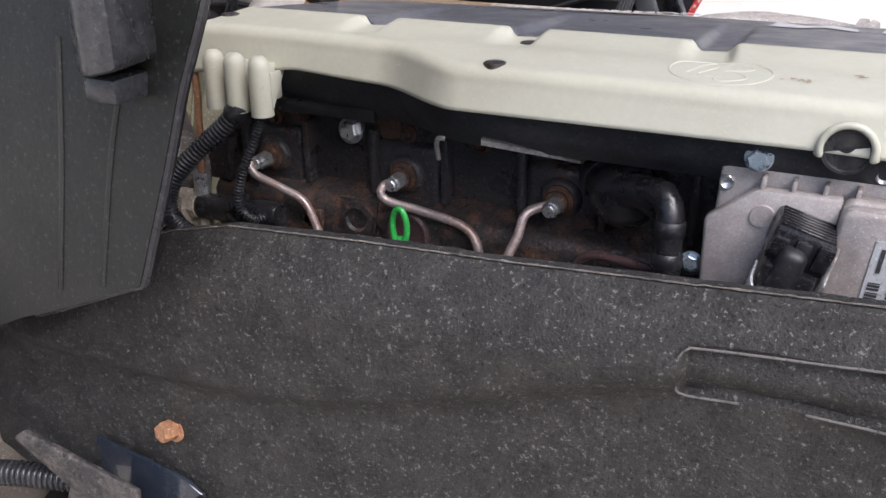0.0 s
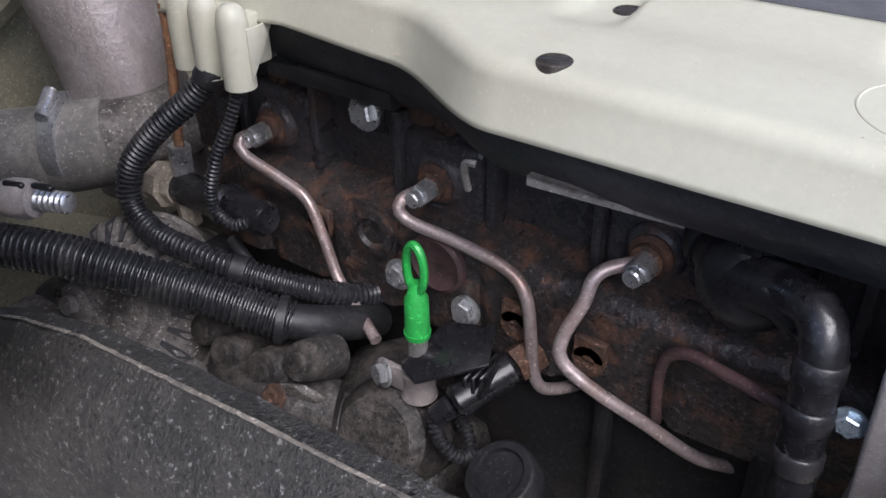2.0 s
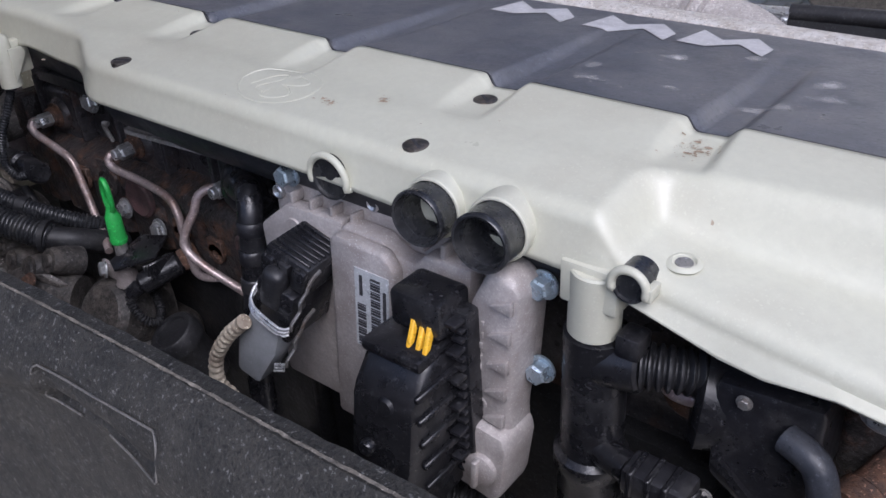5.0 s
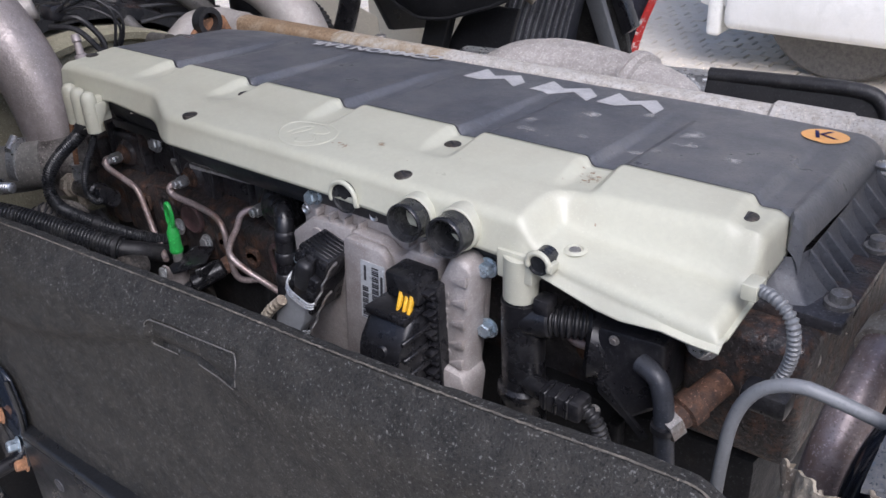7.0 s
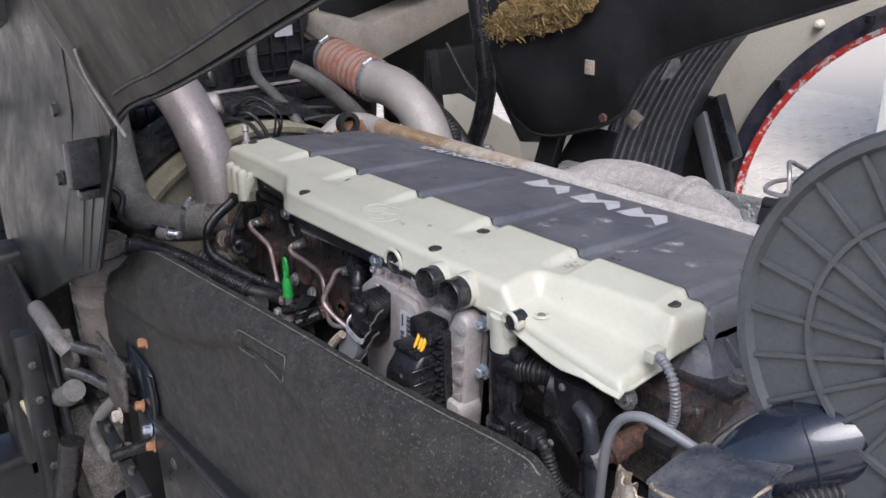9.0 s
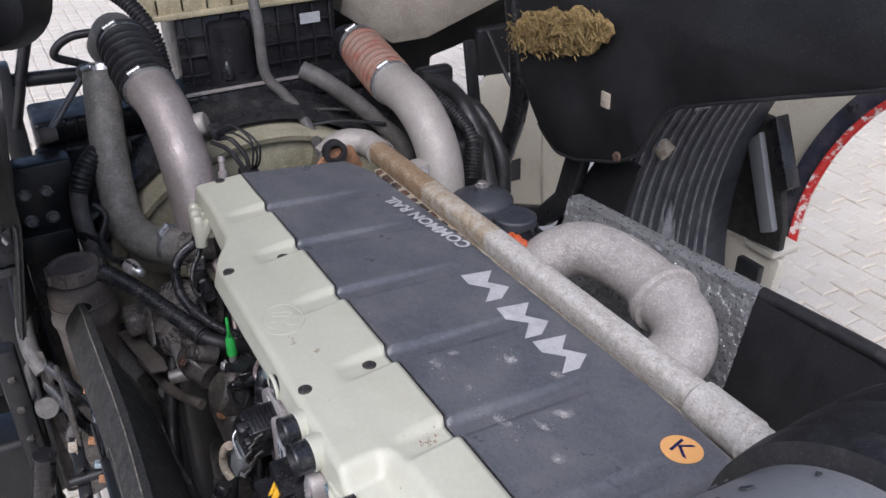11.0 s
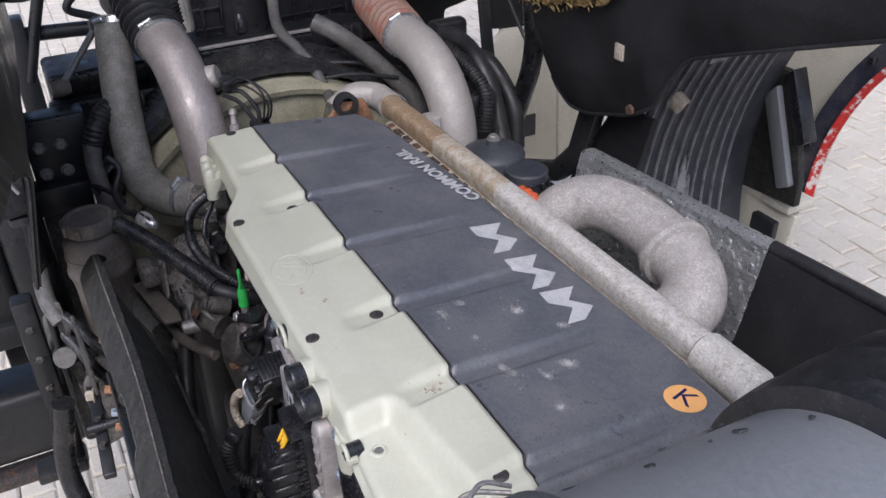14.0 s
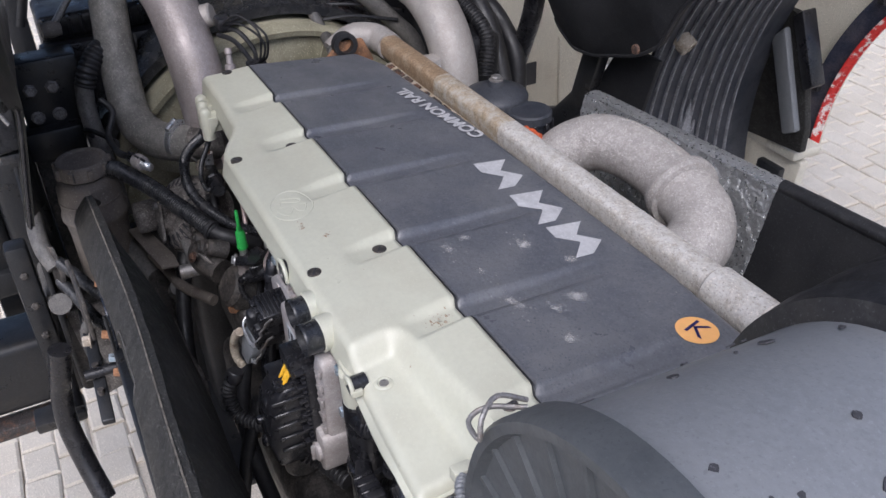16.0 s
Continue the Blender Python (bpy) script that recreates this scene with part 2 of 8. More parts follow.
tan_dust = material("dusty_groove", (0.30, 0.19, 0.15), 0.8, spots=(0.22, 0.15, 0.12), spot_scale=30, grain=0.2)
screw_dark = material("dark_screw_steel", (0.075, 0.07, 0.066), 0.45, 0.5, spots=(0.15, 0.12, 0.10), spot_amount=0.4, spot_scale=120, grain=0.3, bump=0.3)
olive_grey = material("olive_grey_paint", (0.16, 0.16, 0.145), 0.55, spots=(0.09, 0.09, 0.08), spot_amount=0.42, spot_scale=30, grain=0.2, bump=0.2)
dusty_navy = material("dusty_navy_paint", (0.045, 0.055, 0.072), 0.24, spots=(0.19, 0.185, 0.175), spot_amount=0.40, spot_scale=24, grain=0.2, bump=0.12, rough_var=0.14, speck=0.3, coat=0.3, soft_edge=0.16)
joint_sand = material("joint_sand", (0.55, 0.495, 0.41), 0.95, grain=0.3, bump=0.4)


# ---- building helpers ----
def obj(name, me, mat, parent=None, label="", smooth=True):
    o = new(name, me)
    if mat and not me.materials:
        me.materials.append(mat)
    if smooth:
        me.polygons.foreach_set("use_smooth", [True] * len(me.polygons))
        me.set_sharp_from_angle(angle=radians(42))
    if parent:
        o.parent = parent
    if label:
        o["label"] = label
    return o


def part(name, bm, mat, parent=None, label="", smooth=True):
    me = bpy.data.meshes.new(name)
    bmesh.ops.recalc_face_normals(bm, faces=bm.faces)
    bm.to_mesh(me)
    bm.free()
    return obj(name, me, mat, parent, label, smooth)


def thing(name, label, category, group="", kind=""):
    return tagged(new(name), label, category, group, kind)


def box_bm(lo, hi, bevel=0.0, segs=2, bm=None, m=None):
    own = bmesh.new()
    c = [(a + b) / 2 for a, b in zip(lo, hi)]
    s = [abs(b - a) for a, b in zip(lo, hi)]
    bmesh.ops.create_cube(own, size=1, matrix=Matrix.Translation(c) @ Matrix.Diagonal((*s, 1)))
    if bevel:
        bmesh.ops.bevel(own, geom=own.edges[:] + own.verts[:], offset=min(bevel, min(s) * 0.45), segments=segs, affect="EDGES", profile=0.5)
    if m:
        own.transform(m)
    return join(bm, own)


def join(bm, own):
    if bm is None:
        return own
    me = bpy.data.meshes.new("tmp")
    own.to_mesh(me)
    own.free()
    bm.from_mesh(me)
    bpy.data.meshes.remove(me)
    return bm


def lathe_bm(profile, a, b, n=28, bm=None):
    """profile: (distance along a->b, radius) rows."""
    own = bmesh.new()
    a, b = Vector(a), Vector(b)
    w = (b - a).normalized()
    u = w.orthogonal().normalized()
    v = w.cross(u)
    rings = []
    for d, r in profile:
        c = a + w * d
        if r < 1e-6:
            rings.append([own.verts.new(c)])
        else:
            rings.append([own.verts.new(c + r * (math.cos(2 * math.pi * k / n) * u + math.sin(2 * math.pi * k / n) * v)) for k in range(n)])
    for p, q in zip(rings, rings[1:]):
        for k in range(n):
            f = [p[k % len(p)], p[(k + 1) % len(p)], q[(k + 1) % len(q)], q[k % len(q)]]
            f = list(dict.fromkeys(f))
            if len(f) > 2:
                own.faces.new(f)
    for ring in (rings[0], rings[-1]):
        if len(ring) > 2:
            own.faces.new(ring)
    return join(bm, own)


def rod_bm(a, b, r, n=16, bm=None, bevel=0.0, r2=None):
    L = (Vector(b) - Vector(a)).length
    r2 = r if r2 is None else r2
    e = min(bevel, L * 0.4)
    prof = [(0, r - e), (e, r), (L - e, r2), (L, r2 - e)] if e else [(0, r), (L, r2)]
    return lathe_bm(prof, a, b, n, bm)


def smooth_path(pts, step):
    pts = [Vector(p) for p in pts]
    if len(pts) == 2:
        n = max(1, int((pts[1] - pts[0]).length / step))
        return [pts[0].lerp(pts[1], i / n) for i in range(n + 1)]
    ext = [pts[0] * 2 - pts[1]] + pts + [pts[-1] * 2 - pts[-2]]
    out = []
    for i in range(1, len(ext) - 2):
        p0, p1, p2, p3 = ext[i - 1:i + 3]
        n = max(2, int((p2 - p1).length / step))
        for k in range(n):
            t = k / n
            out.append(0.5 * ((2 * p1) + (p2 - p0) * t + (2 * p0 - 5 * p1 + 4 * p2 - p3) * t * t + (3 * p1 - p0 - 3 * p2 + p3) * t ** 3))
    out.append(pts[-1])
    return out


def tube_bm(pts, r, n=14, step=0.008, ribs=None, taper=None, bm=None, squash=1.0):
    """A pipe along a smooth line. ribs: (pitch, depth) of corrugation. taper: radius at the end."""
    own = bmesh.new()
    line = smooth_path(pts, step)
    if ribs:
        pitch, depth = ribs
        L = [0.0]
        for p, q in zip(line, line[1:]):
            L.append(L[-1] + (q - p).length)
        k = max(2, int(L[-1] / (pitch / 6)))
        fine, j = [], 0
        for i in range(k + 1):
            d = L[-1] * i / k
            while j < len(L) - 2 and L[j + 1] < d:
                j += 1
            fine.append(line[j].lerp(line[j + 1], (d - L[j]) / max(1e-9, L[j + 1] - L[j])))
        line = fine
    t = (line[1] - line[0]).normalized()
    u = t.orthogonal().normalized()
    rings = []
    for i, p in enumerate(line):
        t2 = (line[min(i + 1, len(line) - 1)] - line[max(i - 1, 0)]).normalized()
        u = (u - t2 * u.dot(t2)).normalized()
        v = t2.cross(u)
        f = i / (len(line) - 1)
        rr = r + ((taper - r) * f if taper else 0)
        if ribs:
            rr += (0.5, 0.5, 0.25, -0.5, -0.5, 0.0)[i % 6] * ribs[1]
        rings.append([own.verts.new(p + rr * (math.cos(2 * math.pi * k / n) * u + squash * math.sin(2 * math.pi * k / n) * v)) for k in range(n)])
    for p, q in zip(rings, rings[1:]):
        for k in range(n):
            own.faces.new((p[k], p[(k + 1) % n], q[(k + 1) % n], q[k]))
    own.faces.new(rings[0])
    own.faces.new(rings[-1][::-1])
    return join(bm, own)


def plate_bm(outline, direction, bevel=0.0, bm=None):
    """A flat outline (3D corners in order) given thickness along a vector."""
    own = bmesh.new()
    d = Vector(direction)
    a = [own.verts.new(Vector(p)) for p in outline]
    b = [own.verts.new(Vector(p) + d) for p in outline]
    own.faces.new(a)
    own.faces.new(b[::-1])
    n = len(a)
    for i in range(n):
        own.faces.new((a[i], b[i], b[(i + 1) % n], a[(i + 1) % n]))
    if bevel:
        bmesh.ops.recalc_face_normals(own, faces=own.faces)
        bmesh.ops.bevel(own, geom=own.edges[:], offset=bevel, segments=2, affect="EDGES", profile=0.5)
    return join(bm, own)


def sheet_bm(fn, nu, nv, thick=None, bm=None):
    """A grid surface fn(u, v) for u, v in 0..1, with thickness along a vector if given."""
    own = bmesh.new()
    g = [[own.verts.new(Vector(fn(i / nu, j / nv))) for j in range(nv + 1)] for i in range(nu + 1)]
    for i in range(nu):
        for j in range(nv):
            own.faces.new((g[i][j], g[i + 1][j], g[i + 1][j + 1], g[i][j + 1]))
    if thick:
        d = Vector(thick)
        h = [[own.verts.new(v.co + d) for v in row] for row in g]
        for i in range(nu):
            for j in range(nv):
                own.faces.new((h[i][j], h[i][j + 1], h[i + 1][j + 1], h[i + 1][j]))
        rim = [(i, 0) for i in range(nu)] + [(nu, j) for j in range(nv)] + [(i, nv) for i in range(nu, 0, -1)] + [(0, j) for j in range(nv, 0, -1)]
        for (i, j), (k, l) in zip(rim, rim[1:] + rim[:1]):
            own.faces.new((g[i][j], h[i][j], h[k][l], g[k][l]))
    return join(bm, own)


def hex_bolt(place, normal, r, mat, parent, name="bolt", h=None, washer=True):
    p, w = Vector(place), Vector(normal).normalized()
    h = h or r * 0.9
    bm = bmesh.new()
    if washer:
        bm = lathe_bm([(0, r * 1.35), (r * 0.2, r * 1.35), (r * 0.25, r * 1.2)], p, p + w, 20, bm)
    bm = lathe_bm([(r * 0.15, r), (h * 0.85, r), (h, r * 0.85), (h, 0)], p, p + w, 6, bm)
    return part(name, bm, mat, parent, smooth=False)


def clamp_band(c, axis, r, mat, parent, width=0.012, screw=True):
    c, w = Vector(c), Vector(axis).normalized()
    bm = lathe_bm([(-width / 2, r), (-width / 2, r + 0.0015), (width / 2, r + 0.0015), (width / 2, r)], c, c + w, 32)
    if screw:
        up = (Vector((0, -0.5, 1)) - w * Vector((0, -0.5, 1)).dot(w)).normalized()
        q = c + up * (r + 0.004)
        s = w.cross(up)
        bm = rod_bm(q - s * 0.014, q + s * 0.014, 0.0055, 10, bm, 0.001)
    return part("hose_clamp", bm, mat, parent, "bright worm-drive clamp")


def curve(x, rows):
    """Smooth steps through (x, value) rows."""
    if x <= rows[0][0]:
        return rows[0][1]
    for (a, va), (b, vb) in zip(rows, rows[1:]):
        if x <= b:
            t = (x - a) / (b - a)
            return va + (vb - va) * t * t * (3 - 2 * t)
    return rows[-1][1]


def linear(x, rows):
    if x <= rows[0][0]:
        return rows[0][1]
    for (a, va), (b, vb) in zip(rows, rows[1:]):
        if x <= b:
            return va + (vb - va) * (x - a) / (b - a)
    return rows[-1][1]


def text_on(name, words, size, m, mat, parent, label="", depth=0.0004, bold=0.0):
    c = bpy.data.curves.new(name, "FONT")
    c.body, c.size, c.extrude, c.offset = words, size, depth, bold
    c.align_x, c.align_y = "CENTER", "CENTER"
    o = bpy.data.objects.new(name, c)
    me = bpy.data.meshes.new_from_object(o)
    bpy.data.objects.remove(o)
    bpy.data.curves.remove(c)
    me.transform(m)
    return obj(name, me, mat, parent, label, smooth=False)


# ---- ground ----
ground = tagged(part("ground", box_bm((-70, -70, -0.3), (70, 70, -0.012)), joint_sand), "sandy joints between pale concrete paving", "ground", kind="structure")

# ---- engine cover ----
STEPS = (-0.168, -0.022, 0.137, 0.300, 0.455, 0.613)


def border(x):
    """Where the cream strip meets the grey cover."""
    y = 0.113 + 0.012 * (x + 0.3)
    for s in STEPS:
        y -= 0.0035 * linear(x - s, [(-0.012, 0.0), (0.0, 1.0), (0.022, 1.0), (0.032, 0.0)])
    return y


def cover_rise(x, y):
    """Shallow cross grooves in the cover, one behind every cylinder, fading away from the joint."""
    z = 0.0
    yb = border(x)
    k = max(0.0, 1 - (yb - y) / 0.070) if y < yb else max(0.0, 1 - (y - yb) / 0.20)
    for s in STEPS:
        d = x - s - (0.12 * (yb - y) if y < yb else -0.03 * (y - yb))
        w = curve(d, [(-0.016, 0.0), (0.0, 1.0), (0.021, 1.0), (0.029, 0.0)] if y < yb else [(-0.008, 0.0), (0.001, 1.0), (0.020, 0.9), (0.030, 0.0)])
        z -= 0.0078 * w * k * (2 - k)
    return z


def left_edge(x):
    return curve(x, [(-0.22, 0.034), (-0.115, 0.029), (-0.02, -0.008), (0.45, -0.008), (0.64, -0.014)])


def strip_z(x, y):
    z = curve(y, [(-0.02, 1.5025), (0.05, 1.509), (0.11, 1.5115)]) + cover_rise(x, min(y, border(x)))
    # scooped hollow at the rear, rounded at its front corner
    dx, dy, rad = x - 0.452, 0.056 + 0.10 * (x - 0.47) - y, 0.026
    d = rad - math.hypot(max(0, rad - dx), max(0, rad - dy)) if dx < rad or dy < rad else min(dx, dy)
    f = min(1, max(0, d / 0.026))
    z -= f * f * (3 - 2 * f) * linear(x, [(0.45, 0.017), (0.50, 0.029), (0.62, 0.040)])
    return z


cream_cover = thing("engine_trim_cover", "cream plastic engine trim cover with scooped rear end", "engine cover")


def cream_fn(u, v):
    """Top, rounded shoulder and side wall; the first and last rows turn down as end walls."""
    x = -0.318 + 0.956 * min(1, max(0, (u - 0.03) / 0.94))
    yb, yl = border(x), left_edge(x)
    low = linear(x, [(-0.32, 1.462), (-0.2, 1.476), (-0.03, 1.469), (0.24, 1.471), (0.44, 1.466), (0.48, 1.460), (0.51, 1.453), (0.536, 1.447), (0.56, 1.445), (0.587, 1.449), (0.638, 1.459)])
    if v < 0.62:
        y = yb + (yl + 0.010 - yb) * (v / 0.62)
        z = strip_z(x, y)
    elif v < 0.82:
        a = (v - 0.62) / 0.2 * math.pi / 2
        y = yl + 0.010 - 0.012 * math.sin(a)
        z = strip_z(x, yl + 0.010) - 0.012 * (1 - math.cos(a))
    else:
        zt = strip_z(x, yl + 0.010) - 0.012
        f = (v - 0.82) / 0.18
        y = yl - 0.002 - 0.006 * f
        z = zt + (min(low, zt - 0.003) - zt) * f
    e = min(x + 0.318, 0.638 - x)
    if e < 0.012:
        z -= (0.012 - math.sqrt(max(0, 0.012 ** 2 - (0.012 - e) ** 2))) * min(1, max(0, (0.82 - v) / 0.2))
    end = max(0.03 - u, u - 0.97) / 0.03
    if end > 0:
        zend = 1.458 + 0.010 * (y - yl) / (yb - yl) if u > 0.5 else 1.460
        z += (min(z, zend) - z) * end
        x += 0.004 * end * (1 if u > 0.5 else -1)
    return x, y, z


bm = sheet_bm(cream_fn, 360, 40)
cream_body = part("cover_shell", bm, cream, cream_cover)
md = cream_body.modifiers.new("thickness", "SOLIDIFY")
md.thickness, md.offset = 0.0025, -1

SCREWS = ((0.003, 0.003), (0.001, 0.086), (0.318, 0.006), (0.311, 0.091), (0.613, 0.094), (-0.303, 0.074))
for sx, sy in SCREWS:
    z = strip_z(sx, sy)
    bm = lathe_bm([(-0.004, 0.0088), (0.0006, 0.0088), (0.0012, 0.0080), (0.0012, 0.0)], (sx, sy, z), (sx, sy, z + 1), 24)
    s = part("screw", bm, screw_dark, cream_cover, "dark slotted quarter-turn screw")
    part("slot", box_bm((-0.007, -0.0010, 0.0008), (0.007, 0.0010, 0.0016), 0, 2, None, pose(sx, sy, z, 0, 0, 20 + 400 * sx)), ink, s)

# black strip laid in the joint for the shade of its narrow gap
seam = [(-0.312 + 0.942 * k / 160, border(-0.312 + 0.942 * k / 160) + 0.0018, strip_z(-0.312 + 0.942 * k / 160, border(-0.312 + 0.942 * k / 160)) - 0.0016) for k in range(161)]
part("joint_dark_line", tube_bm(seam, 0.0013, 6, 0.004), rubber, cream_cover, "thin black line painting the dark gap at the joint")

# finger caps at the front
for k, (cx, cy) in enumerate(((-0.283, 0.018), (-0.256, 0.014), (-0.227, 0.011))):
    bm = lathe_bm([(0, 0.0105), (0.044, 0.010), (0.050, 0.0085), (0.0535, 0.005), (0.0545, 0)], (cx, cy, 1.4345), (cx, cy, 2), 20)
    bm = box_bm((cx - 0.006, cy, 1.446), (cx + 0.006, cy + 0.025, 1.480), 0.002, 2, bm)
    part("finger_cap", bm, cream, cream_cover)
part("cap_gusset", plate_bm([(-0.2175, 0.012, 1.440), (-0.2175, 0.012, 1.474), (-0.2175, 0.034, 1.474), (-0.2175, 0.028, 1.464)], (0.0022, 0, 0), 0.0006), cream, cream_cover)

# round cable outlets
def outlet(c, r, depth, deep_ring=True):
    c = Vector(c)
    ax = Vector((0.06, -1, 0.02)).normalized()
    if not deep_ring:
        arc = [c + Vector((r * 1.05 * math.cos(a), 0.001, r * 1.05 * math.sin(a))) for a in [math.pi * (k / 18 * 1.16 - 0.08) for k in range(19)]]
        part("outlet_arch", tube_bm([c + Vector((r * 1.12, 0.004, -0.004))] + arc + [c + Vector((-r * 1.12, 0.004, -0.004))], 0.0026, 10, 0.003), cream, cream_cover)
        bm = lathe_bm([(-0.02, r), (-0.001, r), (-0.001, r * 0.88), (-0.003, r * 0.84), (-0.003, r * 0.3), (-0.002, 0)], c, c + ax, 30)
        part("outlet_plug", bm, conduit_black, cream_cover, "sunk black plug")
        return
    bm = lathe_bm([(-0.022, r * 1.13), (0.001, r * 1.13), (0.002, r * 1.08), (0.002, r * 1.02), (-0.022, r * 1.02)], c, c + ax, 36)
    part("outlet_rim", bm, cream, cream_cover)
    part("outlet_back", lathe_bm([(-0.030, 0.0), (-0.030, r * 1.05), (-0.020, r * 1.05)], c, c + ax, 30), rubber, cream_cover)
    bm = lathe_bm([(-0.02, r), (depth - 0.004, r), (depth - 0.003, r * 1.03), (depth, r * 1.03), (depth + 0.0012, r * 0.98), (depth + 0.0008, r * 0.90), (depth - 0.006, r * 0.86), (depth - 0.006, r * 0.82), (-0.006, r * 0.76), (-0.006, 0)], c, c + ax, 40)
    oc2 = part("outlet_cap", bm, conduit_black, cream_cover, "black plastic ring")
    for k in range(3):
        q = c + ax * (-0.0055) + Vector((0, 0, (k - 1) * r * 0.4))
        part("cap_rib", box_bm((q.x - r * 0.62, q.y - 0.0022, q.z - 0.0008), (q.x + r * 0.62, q.y, q.z + 0.0008), 0.0004, 1), conduit_black, oc2)


outlet((0.350, -0.018, 1.480), 0.0182, 0.018)
outlet((0.400, -0.020, 1.482), 0.0185, 0.021)
outlet((0.258, -0.0180, 1.474), 0.0160, 0.003, False)
outlet((0.484, -0.0215, 1.473), 0.0100, 0.002, False)
for sx in (0.4735, 0.4955):
    part("clip_ear", box_bm((sx - 0.0022, -0.022, 1.468), (sx + 0.0022, -0.010, 1.476), 0.0008), cream, cream_cover)
bm = rod_bm((0.458, -0.006, 1.470), (0.456, -0.004, 1.424), 0.0160, 28, None, 0.0012)
part("outlet_spout", bm, cream, cream_cover)
part("spout_collar", box_bm((0.439, -0.017, 1.446), (0.476, 0.012, 1.474), 0.0025), cream, cream_cover)

# sunk screw hole in the scoop
hz = strip_z(0.5, 0.012)
bm = lathe_bm([(0.0005, 0.0105), (0.0022, 0.0085), (0.0022, 0.0070), (0.0006, 0.0060), (0.0006, 0.0)], (0.5, 0.012, hz), (0.5, 0.0, hz + 0.9), 24)
hole = part("screw_hole", bm, cream, cream_cover)
part("screw", lathe_bm([(0.0008, 0.0052), (0.0016, 0.0048), (0.0012, 0.002), (0.0012, 0)], (0.5, 0.012, hz), (0.5, 0.0, hz + 0.9), 16), dull_steel, hole, "sunk dull screw")

# pressed emblem
def on_strip(x, y):
    return x, y, strip_z(x, y) - 0.0003


ring = tube_bm([on_strip(0.166 + 0.036 * math.cos(a), 0.030 + 0.027 * math.sin(a)) for a in [2 * math.pi * k / 32 for k in range(33)]], 0.0009, 6)
for pts in (((-0.022, 0.022), (-0.012, 0.040), (-0.004, 0.044), (-0.003, 0.036), (-0.014, 0.020), (-0.004, 0.016)), ((0.006, 0.048), (-0.002, 0.014), (0.010, 0.012), (0.020, 0.020), (0.012, 0.028), (0.004, 0.030), (0.018, 0.034), (0.022, 0.041), (0.006, 0.048))):
    ring = tube_bm([on_strip(0.166 + a, b) for a, b in pts], 0.0008, 6, 0.003, None, None, ring)
part("emblem", ring, cream, cream_cover, "faint pressed emblem")

# grey rocker cover
rocker = thing("rocker_cover", "dark grey plastic rocker cover with printed silver lettering", "engine cover")


def right_edge(x):
    return linear(x, [(-0.335, 0.322), (-0.25, 0.350), (0.05, 0.372), (0.5, 0.386), (0.66, 0.380)])


def grey_fn(u, v):
    x = -0.330 + 0.985 * u
    yb, yr = border(min(x, 0.638)) + 0.0040 - (0.012 * min(1, (x - 0.638) / 0.004) if x > 0.638 else 0), right_edge(x)
    if v < 0.08:
        f = v / 0.08
        y = yb - 0.004 + 0.004 * f
        z = 1.482 + (1.509 + cover_rise(x, yb) - 1.482) * f
    elif v < 0.78:
        f = (v - 0.08) / 0.7
        y = yb + (yr - 0.02 - yb) * f
        z = 1.509 + cover_rise(x, y) - 0.0195 * f
    else:
        a = (v - 0.78) / 0.22 * math.pi / 2
        y = yr - 0.02 + 0.02 * math.sin(a)
        z = 1.4895 + cover_rise(x, yr - 0.02) - 0.02 * (1 - math.cos(a))
    e, rr = min((x + 0.33, 0.016), (0.655 - x, 0.030))
    if e < rr:
        z -= rr - math.sqrt(max(0, rr ** 2 - (rr - e) ** 2))
    return x, y, z


bm = sheet_bm(grey_fn, 340, 44)
def wall_fn(u, v):
    """Skirt: front end, right side and rear end, flaring out towards the flange."""
    path = [(-0.3305, 0.108), (-0.3305, 0.325), (-0.25, 0.352), (0.05, 0.372), (0.5, 0.388), (0.625, 0.384), (0.648, 0.376), (0.655, 0.350), (0.656, 0.24), (0.656, 0.135), (0.650, 0.112), (0.632, 0.104), (0.50, 0.098)]
    k = min(len(path) - 2, int(u * (len(path) - 1)))
    f = u * (len(path) - 1) - k
    x = path[k][0] + (path[k + 1][0] - path[k][0]) * f
    y = path[k][1] + (path[k + 1][1] - path[k][1]) * f
    zt = 1.470
    return x + (0.020 * v * v if x > 0.63 else 0), y - (0.016 * v * v if x > 0.49 and y < 0.14 else 0), zt + v * (1.437 - zt)


bm = sheet_bm(wall_fn, 104, 6, None, bm)
part("cover_shell", bm, grey_cover, rocker)
for py in (0.130, 0.150, 0.172, 0.205, 0.25, 0.29, 0.33, 0.355):
    part("rib", plate_bm([(0.656, py, 1.470), (0.688, py, 1.437), (0.657, py, 1.437)], (0, 0.004, 0), 0.0008), grey_cover, rocker)
for px in (0.575, 0.605, 0.628):
    part("rib", plate_bm([(px, 0.104, 1.468), (px, 0.072, 1.437), (px, 0.103, 1.437)], (0.004, 0, 0), 0.0008), grey_cover, rocker)
part("flange", box_bm((-0.325, 0.085, 1.425), (0.702, 0.405, 1.4375), 0.003), iron, rocker, "black sealing flange")
for fx, fy in ((0.690, 0.112), (0.690, 0.345), (0.690, 0.225), (0.5, 0.399), (0.2, 0.388)):
    bm = lathe_bm([(0, 0.012), (0.004, 0.012), (0.005, 0.009), (0.012, 0.008), (0.015, 0.0)], (fx, fy, 1.4375), (fx, fy, 2), 18)
    part("flange_bolt", bm, dull_steel, rocker, "dull steel flange bolt")
bm = bmesh.new()
